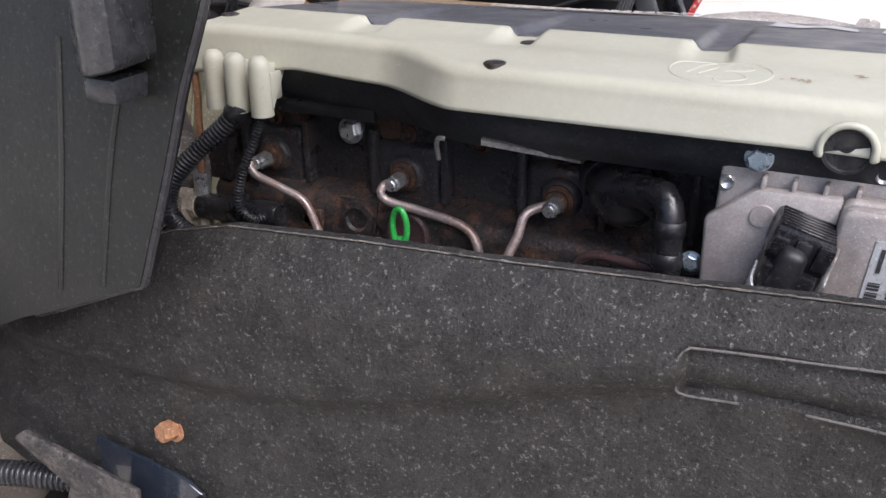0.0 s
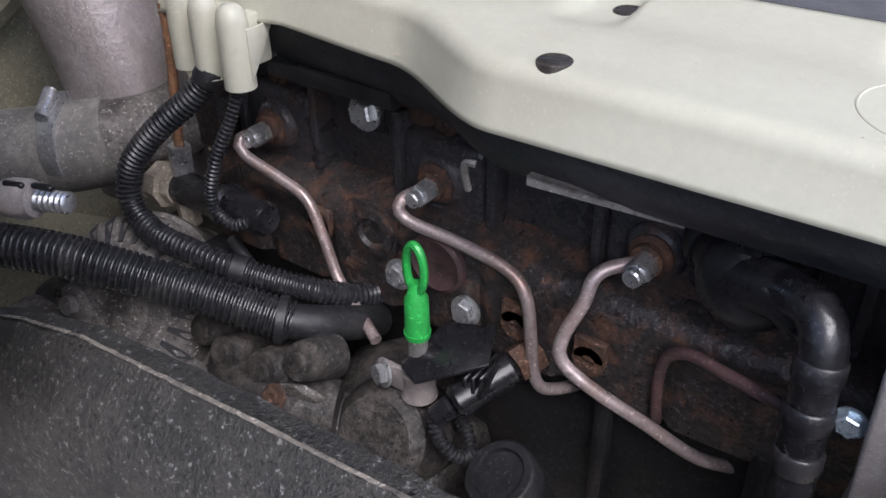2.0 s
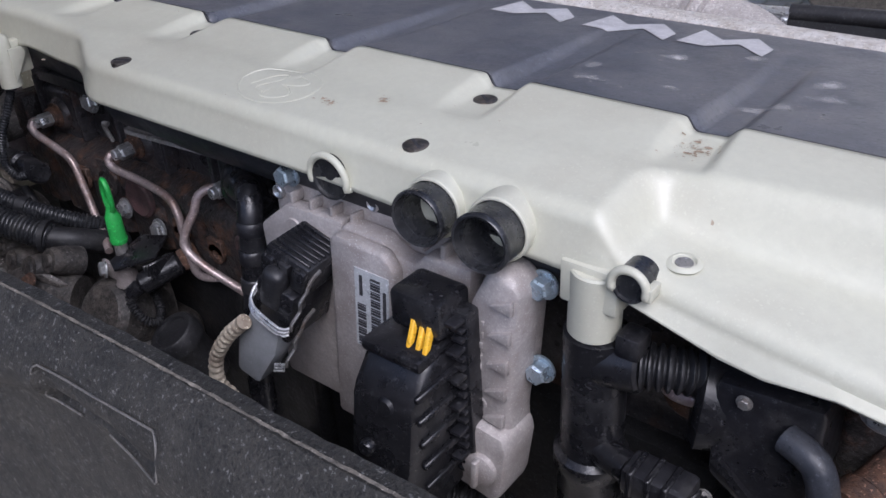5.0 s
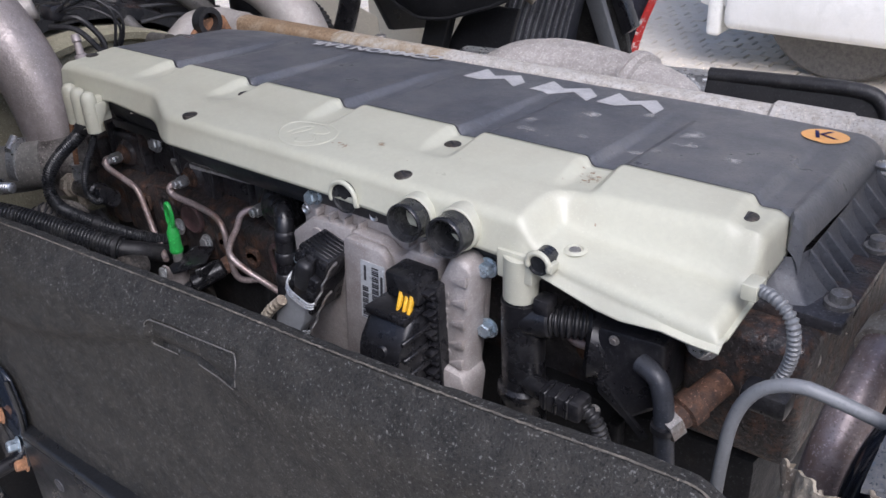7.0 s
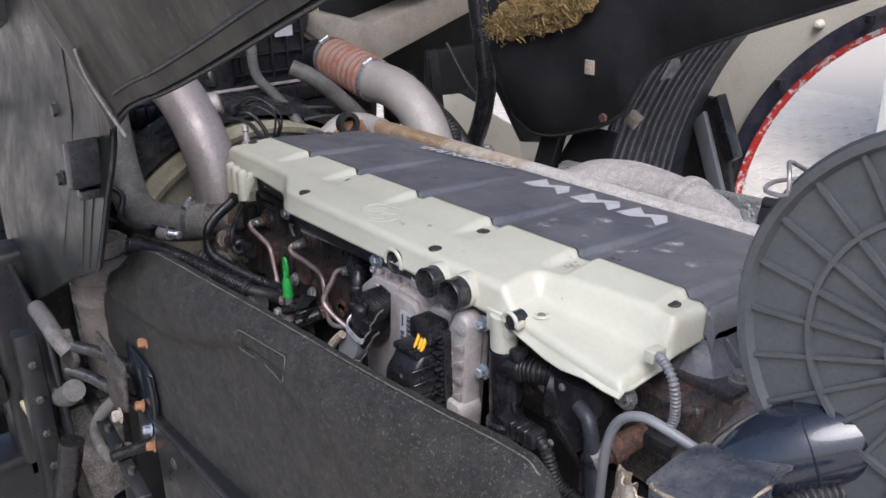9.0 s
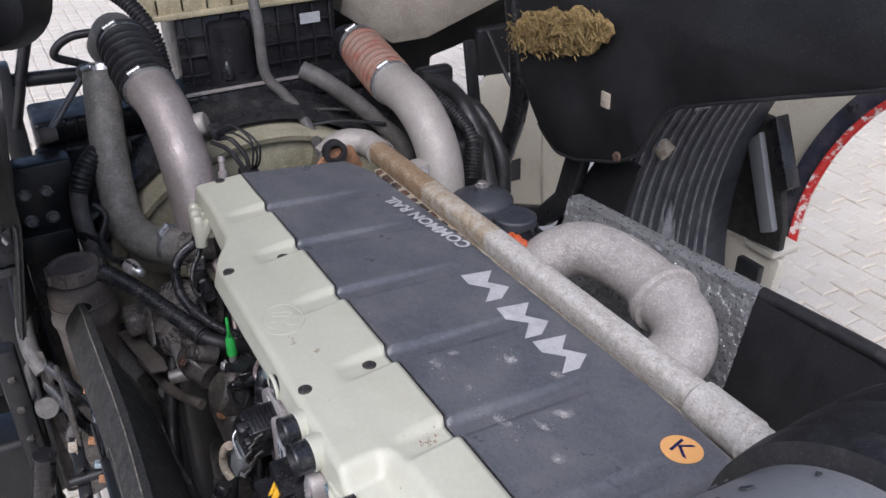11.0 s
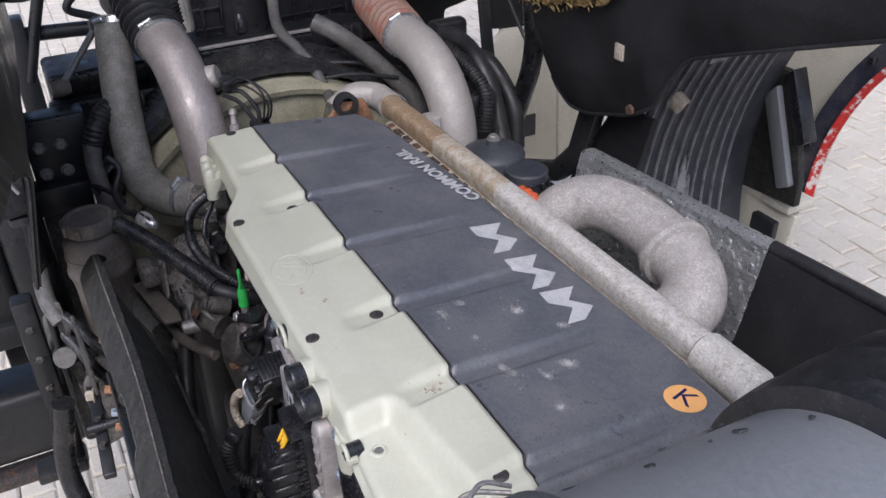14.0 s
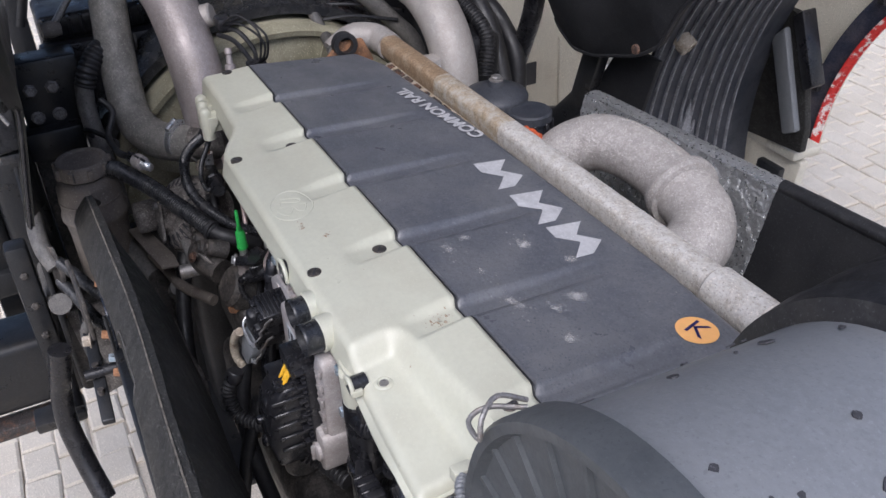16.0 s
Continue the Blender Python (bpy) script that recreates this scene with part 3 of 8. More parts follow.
for k in range(4):
    bm = lathe_bm([(k * 0.006, 0.006), (k * 0.006 + 0.002, 0.0095), (k * 0.006 + 0.004, 0.0095), (k * 0.006 + 0.006, 0.006)], (0.659, 0.341, 1.45), (0.659, 0.341, 2), 16, bm)
part("bolt_spring", bm, zinc, rocker, "bright spring on the rear bolt")

# ---- printed marks, lettering, sticker and scuffs on the grey cover ----
def top_z(x, y):
    return 1.509 + cover_rise(x, y) - 0.0195 * min(1, max(0, (y - border(x)) / (right_edge(x) - 0.02 - border(x))))


for x0, w in ((0.168, 0.080), (0.268, 0.080), (0.358, 0.074)):
    def mark(u, v, x0=x0, w=w):
        """A zigzag band, laid on the waves of the cover."""
        fx = linear(u, [(0, 0.0), (0.33, 0.34), (0.66, 0.62), (1, 1.0)]) * (1 - v) + linear(u, [(0, 0.05), (0.33, 0.40), (0.66, 0.70), (1, 1.0)]) * v
        y = linear(u, [(0, 0.297), (0.33, 0.295), (0.66, 0.318), (1, 0.292)]) * (1 - v) + linear(u, [(0, 0.347), (0.33, 0.323), (0.66, 0.345), (1, 0.318)]) * v
        return x0 + w * fx, y, top_z(x0 + w * fx, y) + 0.0011
    part("printed_mark", sheet_bm(mark, 45, 8), silver_print, rocker, "silver printed block mark")
tm = Matrix.Translation((-0.012, 0.332, top_z(-0.012, 0.332) + 0.0014)) @ Matrix(((-0.986, 0.166, 0, 0), (-0.166, -0.986, 0, 0), (-0.016, 0.028, 1, 0), (0, 0, 0, 1)))
words = text_on("lettering", "COMMON RAIL", 0.031, tm, silver_print, rocker, "silver printed words", 0.0, 0.0011)
for v in words.data.vertices:
    v.co.z = top_z(v.co.x, v.co.y) + 0.0032
kx, ky = 0.602, 0.331
bm = lathe_bm([(0, 0.0232), (0, 0.018), (0, 0.012), (0, 0.006), (0, 0)], (kx, ky, top_z(kx, ky) + 0.0012), (kx, ky, 3), 36)
for v in bm.verts:
    v.co.z = top_z(v.co.x, v.co.y) + 0.0014
sticker = part("sticker", bm, sticker_orange, rocker, "round orange sticker with a navy letter")
kl = text_on("letter", "K", 0.037, Matrix.Translation((kx, ky, top_z(kx, ky) + 0.0021)) @ pose(0, 0, 0, 0, 0, 18), ink_navy, sticker)
for v in kl.data.vertices:
    v.co.z = top_z(v.co.x, v.co.y) + 0.0022

rng = random.Random(4)


def scuffs(name, spots_at, mat, parent, zf, label, size=1.0):
    bm = bmesh.new()
    for cx, cy, sx, sy, n in spots_at:
        for _ in range(n):
            x, y = cx + rng.gauss(0, sx), cy + rng.gauss(0, sy)
            r = (0.0005 + rng.random() ** 5 * 0.0030) * size
            k = rng.randint(5, 8)
            a0 = rng.random() * 6
            vs = []
            for i in range(k):
                q = r * rng.uniform(0.45, 1.1)
                px, py = x + 1.5 * q * math.cos(a0 + 6.283 * i / k), y + q * math.sin(a0 + 6.283 * i / k)
                vs.append(bm.verts.new((px, py, zf(px, py) + 0.0005 + r * 0.02)))
            bm.faces.new(vs)
    o = part(name, bm, mat, parent, label, smooth=False)
    o["kind"] = "stuff"
    return o


def film_material(name, color, scale, cover):
    """A thin patchy film: noise breaks it up and it thins out towards its rim."""
    m = bpy.data.materials.new(name)
    m.use_nodes = True
    nt = m.node_tree
    b = nt.nodes["Principled BSDF"]
    b.inputs["Base Color"].default_value, b.inputs["Roughness"].default_value = (*color, 1), 0.85
    tc, geo, n = nt.nodes.new("ShaderNodeTexCoord"), nt.nodes.new("ShaderNodeNewGeometry"), nt.nodes.new("ShaderNodeTexNoise")
    n.inputs["Scale"].default_value, n.inputs["Detail"].default_value, n.inputs["Roughness"].default_value = scale, 9.0, 0.72
    nt.links.new(geo.outputs["Position"], n.inputs["Vector"])
    off = nt.nodes.new("ShaderNodeVectorMath")
    off.operation = "DISTANCE"
    off.inputs[1].default_value = (0.5, 0.5, 0.5)
    flat = nt.nodes.new("ShaderNodeVectorMath")
    flat.operation = "MULTIPLY_ADD"
    flat.inputs[1].default_value, flat.inputs[2].default_value = (1, 1, 0), (0, 0, 0.5)
    nt.links.new(tc.outputs["Generated"], flat.inputs[0])
    nt.links.new(flat.outputs[0], off.inputs[0])
    low = nt.nodes.new("ShaderNodeMapRange")
    low.inputs["From Min"].default_value, low.inputs["From Max"].default_value = 0.0, 0.5
    low.inputs["To Min"].default_value, low.inputs["To Max"].default_value = cover, 0.85
    nt.links.new(off.outputs["Value"], low.inputs["Value"])
    cut = nt.nodes.new("ShaderNodeMath")
    cut.operation = "SUBTRACT"
    nt.links.new(n.outputs["Fac"], cut.inputs[0])
    nt.links.new(low.outputs[0], cut.inputs[1])
    gain = nt.nodes.new("ShaderNodeMath")
    gain.operation, gain.use_clamp = "MULTIPLY", True
    gain.inputs[1].default_value = 2.4
    nt.links.new(cut.outputs[0], gain.inputs[0])
    nt.links.new(gain.outputs[0], b.inputs["Alpha"])
    return m


chalk_film = film_material("chalk_film", (0.50, 0.49, 0.48), 62.0, 0.26)
rust_film = film_material("rust_film", (0.28, 0.19, 0.11), 160.0, 0.40)
for cx, cy, sx, sy in ((0.352, 0.163, 0.040, 0.026), (0.340, 0.195, 0.026, 0.024), (0.380, 0.250, 0.034, 0.026), (0.474, 0.180, 0.062, 0.022), (0.497, 0.250, 0.034, 0.036), (0.408, 0.176, 0.028, 0.018), (0.505, 0.215, 0.036, 0.022), (0.560, 0.200, 0.030, 0.020), (0.43, 0.285, 0.030, 0.020)):
    part("scuff", sheet_bm(lambda u, v, cx=cx, cy=cy, sx=sx, sy=sy: (cx + sx * (u - 0.5) * 1.6, cy + sy * (v - 0.5) * 1.8, top_z(cx + sx * (u - 0.5) * 1.6, cy + sy * (v - 0.5) * 1.8) + 0.0007), 30, 16), chalk_film, rocker, "pale chalky scuff")
for cx, cy, sx, sy in ((0.468, 0.092, 0.040, 0.034), (0.222, 0.025, 0.016, 0.014), (0.258, 0.046, 0.016, 0.014)):
    part("rust_stain", sheet_bm(lambda u, v, cx=cx, cy=cy, sx=sx, sy=sy: (cx + sx * (u - 0.5) * 1.6, cy + sy * (v - 0.5) * 1.1, strip_z(cx + sx * (u - 0.5) * 1.6, cy + sy * (v - 0.5) * 1.1) + 0.0004), 24, 16), rust_film, cream_cover, "rust-brown stain")
scuffs("scuffing", [(0.352, 0.165, 0.016, 0.010, 90), (0.378, 0.250, 0.012, 0.009, 90), (0.476, 0.180, 0.026, 0.008, 90), (0.30, 0.24, 0.25, 0.07, 90)], chalk, rocker, top_z, "fine chalky specks", 0.5)
scuffs("rust_spotting", [(0.222, 0.025, 0.003, 0.003, 22), (0.258, 0.045, 0.003, 0.003, 20), (0.468, 0.092, 0.007, 0.008, 60), (0.2, 0.04, 0.2, 0.03, 24)], rust_pale, cream_cover, strip_z, "small rust-brown spots", 0.7)

# ---- engine ----
engine = thing("engine", "black diesel engine block with rusty cylinder head", "engine")
part("cylinder_head", box_bm((-0.335, 0.082, 1.28), (0.64, 0.37, 1.427), 0.006), iron, engine)
for bx in (-0.262, -0.112, 0.040):
    part("injector_boss", box_bm((bx - 0.034, 0.070, 1.345), (bx + 0.034, 0.10, 1.405), 0.008, 3), iron, engine)
    part("boss_ring", lathe_bm([(0, 0.020), (0.006, 0.018), (0.009, 0.013), (0.009, 0)], (bx, 0.072, 1.376), (bx, 0, 1.376), 26), iron, engine)
part("head_corner", box_bm((-0.335, 0.050, 1.345), (-0.305, 0.09, 1.392), 0.006, 2), iron_rusty, engine)
for k in range(7):
    x = -0.30 + 0.075 * k
    part("casting_rib", box_bm((x, 0.066, 1.352), (x + 0.007, 0.086, 1.415), 0.002), iron, engine)
    part("head_bolt", lathe_bm([(0, 0.009), (0.006, 0.009), (0.008, 0.006), (0.004, 0.004), (0.004, 0)], (x + 0.036, 0.083, 1.412), (x + 0.036, 0, 1.412), 12), rust, engine)
part("block", box_bm((-0.335, 0.065, 0.62), (0.66, 0.38, 1.285), 0.012, 2), block_black, engine)
for k in range(6):
    x = 0.02 + 0.10 * k
    part("block_rib", box_bm((x, 0.050, 1.08), (x + 0.012, 0.068, 1.275), 0.004), block_black, engine)


def ledge(u, v):
    x = -0.325 + 0.50 * u
    prof = [(0.0, (0.085, 1.357)), (0.45, (0.058, 1.346)), (0.52, (0.051, 1.341)), (0.56, (0.048, 1.336)), (1.0, (0.050, 1.268))]
    y = linear(v, [(a, b[0]) for a, b in prof])
    z = linear(v, [(a, b[1]) for a, b in prof])
    n = noise.noise((x * 30, y * 30, z * 30)) * 0.0012
    if v > 0.6:
        n += 0.005 * max(0, math.sin((x + 0.02) * 95)) ** 6
    return x, y + n, z + n * 0.4


part("manifold", sheet_bm(ledge, 110, 20, (0, 0.02, 0)), iron_rusty, engine)
seal = sheet_bm(lambda u, v: ((-0.225 + 0.66 * u), left_edge(-0.225 + 0.66 * u) - 0.001 + 0.012 * v + 0.022 * max(0, v - 0.6), 1.474 - 0.040 * v), 80, 6, (0, 0.005, 0))
part("cover_seal", seal, seal_grey, engine, "black rubber cover seal")
# core plug, round cover, bolts and tabs on the manifold face
part("core_plug", lathe_bm([(0, 0.018), (0.004, 0.018), (0.005, 0.012), (0.002, 0.010), (0.002, 0.005), (-0.004, 0.005), (-0.004, 0)], (-0.154, 0.048, 1.332), (-0.154, 0, 1.332), 24), iron_rusty, engine)
part("plug_flange", plate_bm([(-0.174, 0.047, 1.352), (-0.132, 0.047, 1.352), (-0.136, 0.047, 1.318), (-0.160, 0.047, 1.312)], (0, 0.004, 0), 0.001), iron_rusty, engine)
part("round_cover", lathe_bm([(0, 0.022), (0.004, 0.022), (0.006, 0.019), (0.004, 0.016), (0.004, 0)], (-0.099, 0.048, 1.327), (-0.099, 0, 1.327), 28), pink_stain, engine)
for bx, bz in ((-0.132, 1.305), (-0.076, 1.297)):
    hex_bolt((bx, 0.046, bz), (0, -1, 0.15), 0.0085, zinc, engine)
for tx, tz in ((-0.037, 1.303), (0.016, 1.299), (-0.205, 1.318)):
    bm = lathe_bm([(0, 0.011), (0.004, 0.011), (0.004, 0.0045), (-0.002, 0.004), (-0.002, 0)], (tx, 0.048, tz), (tx, 0, tz), 16)
    bm = box_bm((tx - 0.011, 0.044, tz), (tx + 0.011, 0.050, tz + 0.016), 0.001, 1, bm)
    part("lug", bm, rust, engine, "rusty lug with a hole")
for rx, rz, rr in ((-0.236, 1.422, 0.012), (-0.135, 1.418, 0.014), (-0.05, 1.425, 0.012)):
    part("core_plug", lathe_bm([(0, rr), (0.004, rr), (0.005, rr * 0.8), (0.002, 0)], (rx, 0.083, rz), (rx, 0, rz), 20), rust, engine, "rusty core plug")
# brackets under the cover
bm = box_bm((-0.232, 0.040, 1.431), (-0.128, 0.062, 1.443), 0.002)
bm = plate_bm([(-0.200, 0.056, 1.435), (-0.145, 0.056, 1.435), (-0.148, 0.056, 1.404), (-0.172, 0.056, 1.402), (-0.182, 0.056, 1.408)], (0, 0.003, 0), 0.0008, bm)
part("lifting_bracket", bm, chassis_black, engine, "dark steel bracket")
hex_bolt((-0.161, 0.055, 1.417), (0, -1, 0.1), 0.0095, zinc, engine)
bm = plate_bm([(-0.004, -0.006, 1.446), (0.070, 0.020, 1.430), (0.070, 0.0235, 1.430), (-0.004, -0.001, 1.446)], (0, 0, -0.0015))
bm = plate_bm([(-0.004, -0.006, 1.446), (0.070, 0.020, 1.430), (0.070, 0.020, 1.4275), (-0.004, -0.006, 1.4405)], (0, 0.002, 0), 0, bm)
part("cover_strip", bm, dull_steel, engine, "thin dull metal strip")
part("hook", tube_bm([(-0.046, 0.004, 1.420), (-0.046, 0.000, 1.434), (-0.043, -0.002, 1.440), (-0.038, -0.001, 1.440)], 0.0022, 8, 0.003), dull_steel, engine)
hex_bolt((0.078, 0.06, 1.415), (0, -1, 0.1), 0.009, zinc, engine)

INJ = (-0.262, -0.112, 0.040)
PIPES = (((-0.262, 0.062, 1.375), (-0.267, 0.037, 1.376), (-0.262, 0.034, 1.366), (-0.234, 0.038, 1.354), (-0.210, 0.040, 1.343), (-0.196, 0.038, 1.320), (-0.180, 0.034, 1.289), (-0.160, 0.027, 1.278), (-0.128, 0.012, 1.270)),
         ((-0.112, 0.062, 1.375), (-0.120, 0.037, 1.373), (-0.115, 0.034, 1.362), (-0.078, 0.040, 1.354), (-0.042, 0.042, 1.346), (-0.027, 0.040, 1.332), (-0.021, 0.038, 1.302), (-0.018, 0.038, 1.277), (-0.014, 0.042, 1.264), (-0.008, 0.052, 1.258), (0.000, 0.066, 1.255)),
         ((0.040, 0.060, 1.375), (0.020, 0.040, 1.370), (0.016, 0.030, 1.352), (0.010, 0.020, 1.332), (0.012, 0.016, 1.318), (0.030, 0.020, 1.303), (0.060, 0.034, 1.280), (0.09, 0.05, 1.255), (0.11, 0.07, 1.24)))
for xi, line in zip(INJ, PIPES):
    p = thing("injector_pipe", "bent plated steel fuel injector pipe with hex nut", "pipe", "fuel injector pipes")
    part("pipe", tube_bm(line, 0.0042, 12, 0.004), steel_pipe, p)
    bm = lathe_bm([(0, 0.0070), (0.002, 0.0080), (0.016, 0.0080), (0.018, 0.0070)], (xi, 0.060, 1.375), (xi + 0.001, 0.0, 1.375), 6)
    bm = rod_bm((xi, 0.044, 1.375), (xi, 0.036, 1.375), 0.0056, 14, bm, 0.001)
    part("nut", bm, zinc, p, "bright hex nut", smooth=False)
    bm = lathe_bm([(0, 0.0145), (0.004, 0.0140), (0.006, 0.0105), (0.010, 0.0100)], (xi, 0.066, 1.376), (xi, 0, 1.376), 20)
    part("collar", bm, rust, p, "rusty collar")
rp = thing("fuel_return_pipe", "thin brown steel fuel return pipe", "pipe")
part("pipe", tube_bm([(0.062, 0.05, 1.27), (0.062, 0.042, 1.31), (0.068, 0.036, 1.334), (0.082, 0.03, 1.346), (0.105, 0.02, 1.351), (0.14, 0.01, 1.353)], 0.0036, 12, 0.004), pink_stain, rp)

# dipstick
dip = thing("dipstick", "bright green plastic oil dipstick handle in its tube", "dipstick")
gx, gy = -0.085, 0.004
bm = tube_bm([(gx + 0.0079 * math.cos(a), gy - 0.0015 * math.cos(a), 1.352 + 0.017 * math.sin(a)) for a in [2 * math.pi * k / 20 - math.pi / 2 for k in range(21)]], 0.0028, 8, 0.003)
part("ring", bm, green, dip)
part("grip", lathe_bm([(0, 0.0085), (0.004, 0.009), (0.004, 0.0083), (0.030, 0.0078), (0.033, 0.006), (0.042, 0.0035)], (gx, gy, 1.300), (gx, gy, 2), 20), green, dip)
part("tube", rod_bm((gx + 0.002, gy - 0.004, 1.15), (gx, gy, 1.298), 0.006, 14), rubber, dip, "black dipstick tube")
part("sleeve", rod_bm((gx, gy, 1.285), (gx, gy, 1.299), 0.0068, 14), dull_steel, dip)
part("clip", join(lathe_bm([(0, 0.0118), (0.0015, 0.0126), (0.004, 0.0112), (0.018, 0.0108), (0.0215, 0.0122), (0.024, 0.0114)], (gx + 0.002, gy - 0.003, 1.252), (gx + 0.002, gy - 0.003, 2), 20), box_bm((gx - 0.026, gy - 0.012, 1.257), (gx - 0.004, gy - 0.007, 1.276), 0.002)), pipe_pinkish, dip, "pinkish grey pipe clip")
part("plate", plate_bm([(gx - 0.004, gy - 0.014, 1.283), (gx + 0.012, gy - 0.020, 1.281), (gx + 0.052, gy + 0.004, 1.298), (gx + 0.040, gy + 0.030, 1.306), (gx + 0.006, gy + 0.022, 1.300)], (0, 0, -0.003), 0.0008), gloss_black, dip, "flat black bracket plate")
hex_bolt((gx - 0.02, gy - 0.012, 1.267), (-0.4, -1, 0.2), 0.0075, zinc, dip)

# pressure sensor beside the dipstick
ps = thing("pressure_sensor", "black plastic sensor plug with ribbed cable", "sensor")
bm = rod_bm((-0.030, 0.034, 1.280), (-0.052, -0.004, 1.264), 0.0115, 18, None, 0.003)
bm = rod_bm((-0.052, -0.004, 1.264), (-0.060, -0.014, 1.254), 0.008, 16, bm, 0.002)
for k in range(3):
    bm = box_bm((-0.048 + 0.006 * k, 0.0, 1.268 + 0.003 * k), (-0.045 + 0.006 * k, 0.030, 1.286 + 0.003 * k), 0.001, 1, bm)
part("body", bm, gloss_black, ps)
part("cable", tube_bm([(-0.060, -0.014, 1.254), (-0.056, -0.016, 1.243), (-0.046, -0.012, 1.228), (-0.042, 0.0, 1.222), (-0.054, 0.012, 1.230), (-0.078, 0.02, 1.240)], 0.0042, 12, 0.003, (0.0035, 0.0016)), rubber, ps)
part("nut", rod_bm((-0.022, 0.050, 1.286), (-0.030, 0.034, 1.280), 0.0125, 6), rust, ps, "rusty hex nut", smooth=False)

# oil filler knob
ok = thing("filler_cap", "dusty black knurled filler cap low on the engine", "cap")
bm = lathe_bm([(0, 0.026), (0.016, 0.025), (0.018, 0.023), (0.018, 0.018), (0.015, 0.017), (0.015, 0.0)], (-0.013, 0.003, 1.207), (-0.018, -0.008, 1.230), 36)
part("cap", bm, rubber, ok)
part("neck", rod_bm((0.0, 0.02, 1.16), (-0.012, 0.003, 1.208), 0.022, 24), block_black, ok)

# fuel rail sensor with conduits at the front
rs = thing("rail_sensor", "black cylindrical fuel sensor with pale fitting", "sensor")
part("body", lathe_bm([(0, 0.013), (0.052, 0.0135), (0.055, 0.016), (0.062, 0.016), (0.064, 0.0125), (0.10, 0.0125), (0.104, 0.010), (0.104, 0)], (-0.318, 0.014, 1.331), (-0.205, 0.006, 1.341), 24), gloss_black, rs)
part("fitting", lathe_bm([(0, 0.018), (0.012, 0.018), (0.014, 0.014), (0.022, 0.013)], (-0.336, 0.012, 1.330), (-0.2, 0.006, 1.342), 8), tape_tan, rs, "pale corroded fitting")
part("nut", rod_bm((-0.314, 0.016, 1.343), (-0.313, 0.017, 1.366), 0.0085, 6), zinc, rs, smooth=False)
part("pipe", tube_bm([(-0.313, 0.017, 1.366), (-0.314, 0.022, 1.40), (-0.316, 0.028, 1.44), (-0.318, 0.030, 1.468)], 0.0036, 10), rust_orange, rs, "rusty thin pipe")
part("lower_nut", rod_bm((-0.312, 0.014, 1.300), (-0.314, 0.014, 1.320), 0.0085, 6), tape_tan, rs, smooth=False)
cd = thing("cable_conduit", "thick black ribbed cable conduit from the finger caps", "conduit")
part("conduit", tube_bm([(-0.256, 0.014, 1.438), (-0.270, 0.006, 1.420), (-0.300, -0.012, 1.390), (-0.318, -0.024, 1.362), (-0.315, -0.030, 1.336), (-0.292, -0.032, 1.322), (-0.258, -0.030, 1.319), (-0.222, -0.020, 1.311), (-0.185, 0.002, 1.298), (-0.165, 0.03, 1.282), (-0.16, 0.06, 1.27)], 0.0086, 16, 0.004, (0.0040, 0.0016)), conduit_black, cd)
part("end_sleeve", lathe_bm([(0, 0.0098), (0.002, 0.0108), (0.012, 0.0108), (0.014, 0.0098)], (-0.254, 0.0150, 1.441), (-0.266, 0.008, 1.424), 18), black_plastic, cd)
part("tape_band", lathe_bm([(-0.006, 0.0095), (-0.005, 0.0108), (0.005, 0.0108), (0.006, 0.0095)], (-0.222, -0.020, 1.311), (-0.185, 0.002, 1.298), 18), rubber, cd)
cd2 = thing("cable_conduit", "thin black ribbed conduit to the fuel sensor", "conduit")
part("conduit", tube_bm([(-0.227, 0.011, 1.438), (-0.232, 0.003, 1.415), (-0.240, -0.008, 1.388), (-0.246, -0.013, 1.362), (-0.243, -0.013, 1.347), (-0.231, -0.010, 1.339), (-0.222, -0.004, 1.342)], 0.0041, 14, 0.003, (0.0032, 0.0012)), conduit_black, cd2)
part("end_sleeve", lathe_bm([(0, 0.0050), (0.001, 0.0058), (0.009, 0.0058), (0.010, 0.0050)], (-0.226, 0.0120, 1.441), (-0.231, 0.004, 1.418), 16), black_plastic, cd2)
# small lead hanging below the sensor
lead = thing("sensor_lead", "thin black cable with small plugs below the sensor", "cable")
part("cable", tube_bm([(-0.25, 0.0, 1.315), (-0.225, -0.004, 1.300), (-0.205, 0.0, 1.272), (-0.20, 0.01, 1.245)], 0.005, 10, 0.005), rubber, lead)
for q in ((-0.262, 0.0, 1.300), (-0.235, 0.0, 1.280), (-0.215, 0.012, 1.262)):
    part("plug", box_bm([c - 0.010 for c in q], [c + 0.010 for c in q], 0.003), black_plastic, lead)

# thick corrugated hose crossing in front of the alternator
ch = thing("corrugated_hose", "shiny black thick corrugated hose", "hose")
part("hose", tube_bm([(-0.42, -0.150, 1.320), (-0.39, -0.140, 1.340), (-0.344, -0.118, 1.340), (-0.300, -0.095, 1.334), (-0.255, -0.068, 1.318), (-0.21, -0.042, 1.302), (-0.172, -0.022, 1.288)], 0.0142, 24, 0.006, (0.0046, 0.0022)), conduit_black, ch)
part("sleeve", tube_bm([(-0.176, -0.024, 1.289), (-0.160, -0.008, 1.284), (-0.153, 0.016, 1.272), (-0.155, 0.045, 1.255)], 0.0125, 20, 0.006), rubber, ch)
part("cable_tie", lathe_bm([(-0.003, 0.016), (-0.003, 0.0175), (0.003, 0.0175), (0.003, 0.016)], (-0.178, -0.025, 1.290), (-0.155, -0.010, 1.285), 20), rubber, ch)
pg = thing("cable_plug", "grey and black round cable plug lying on the hose", "plug")
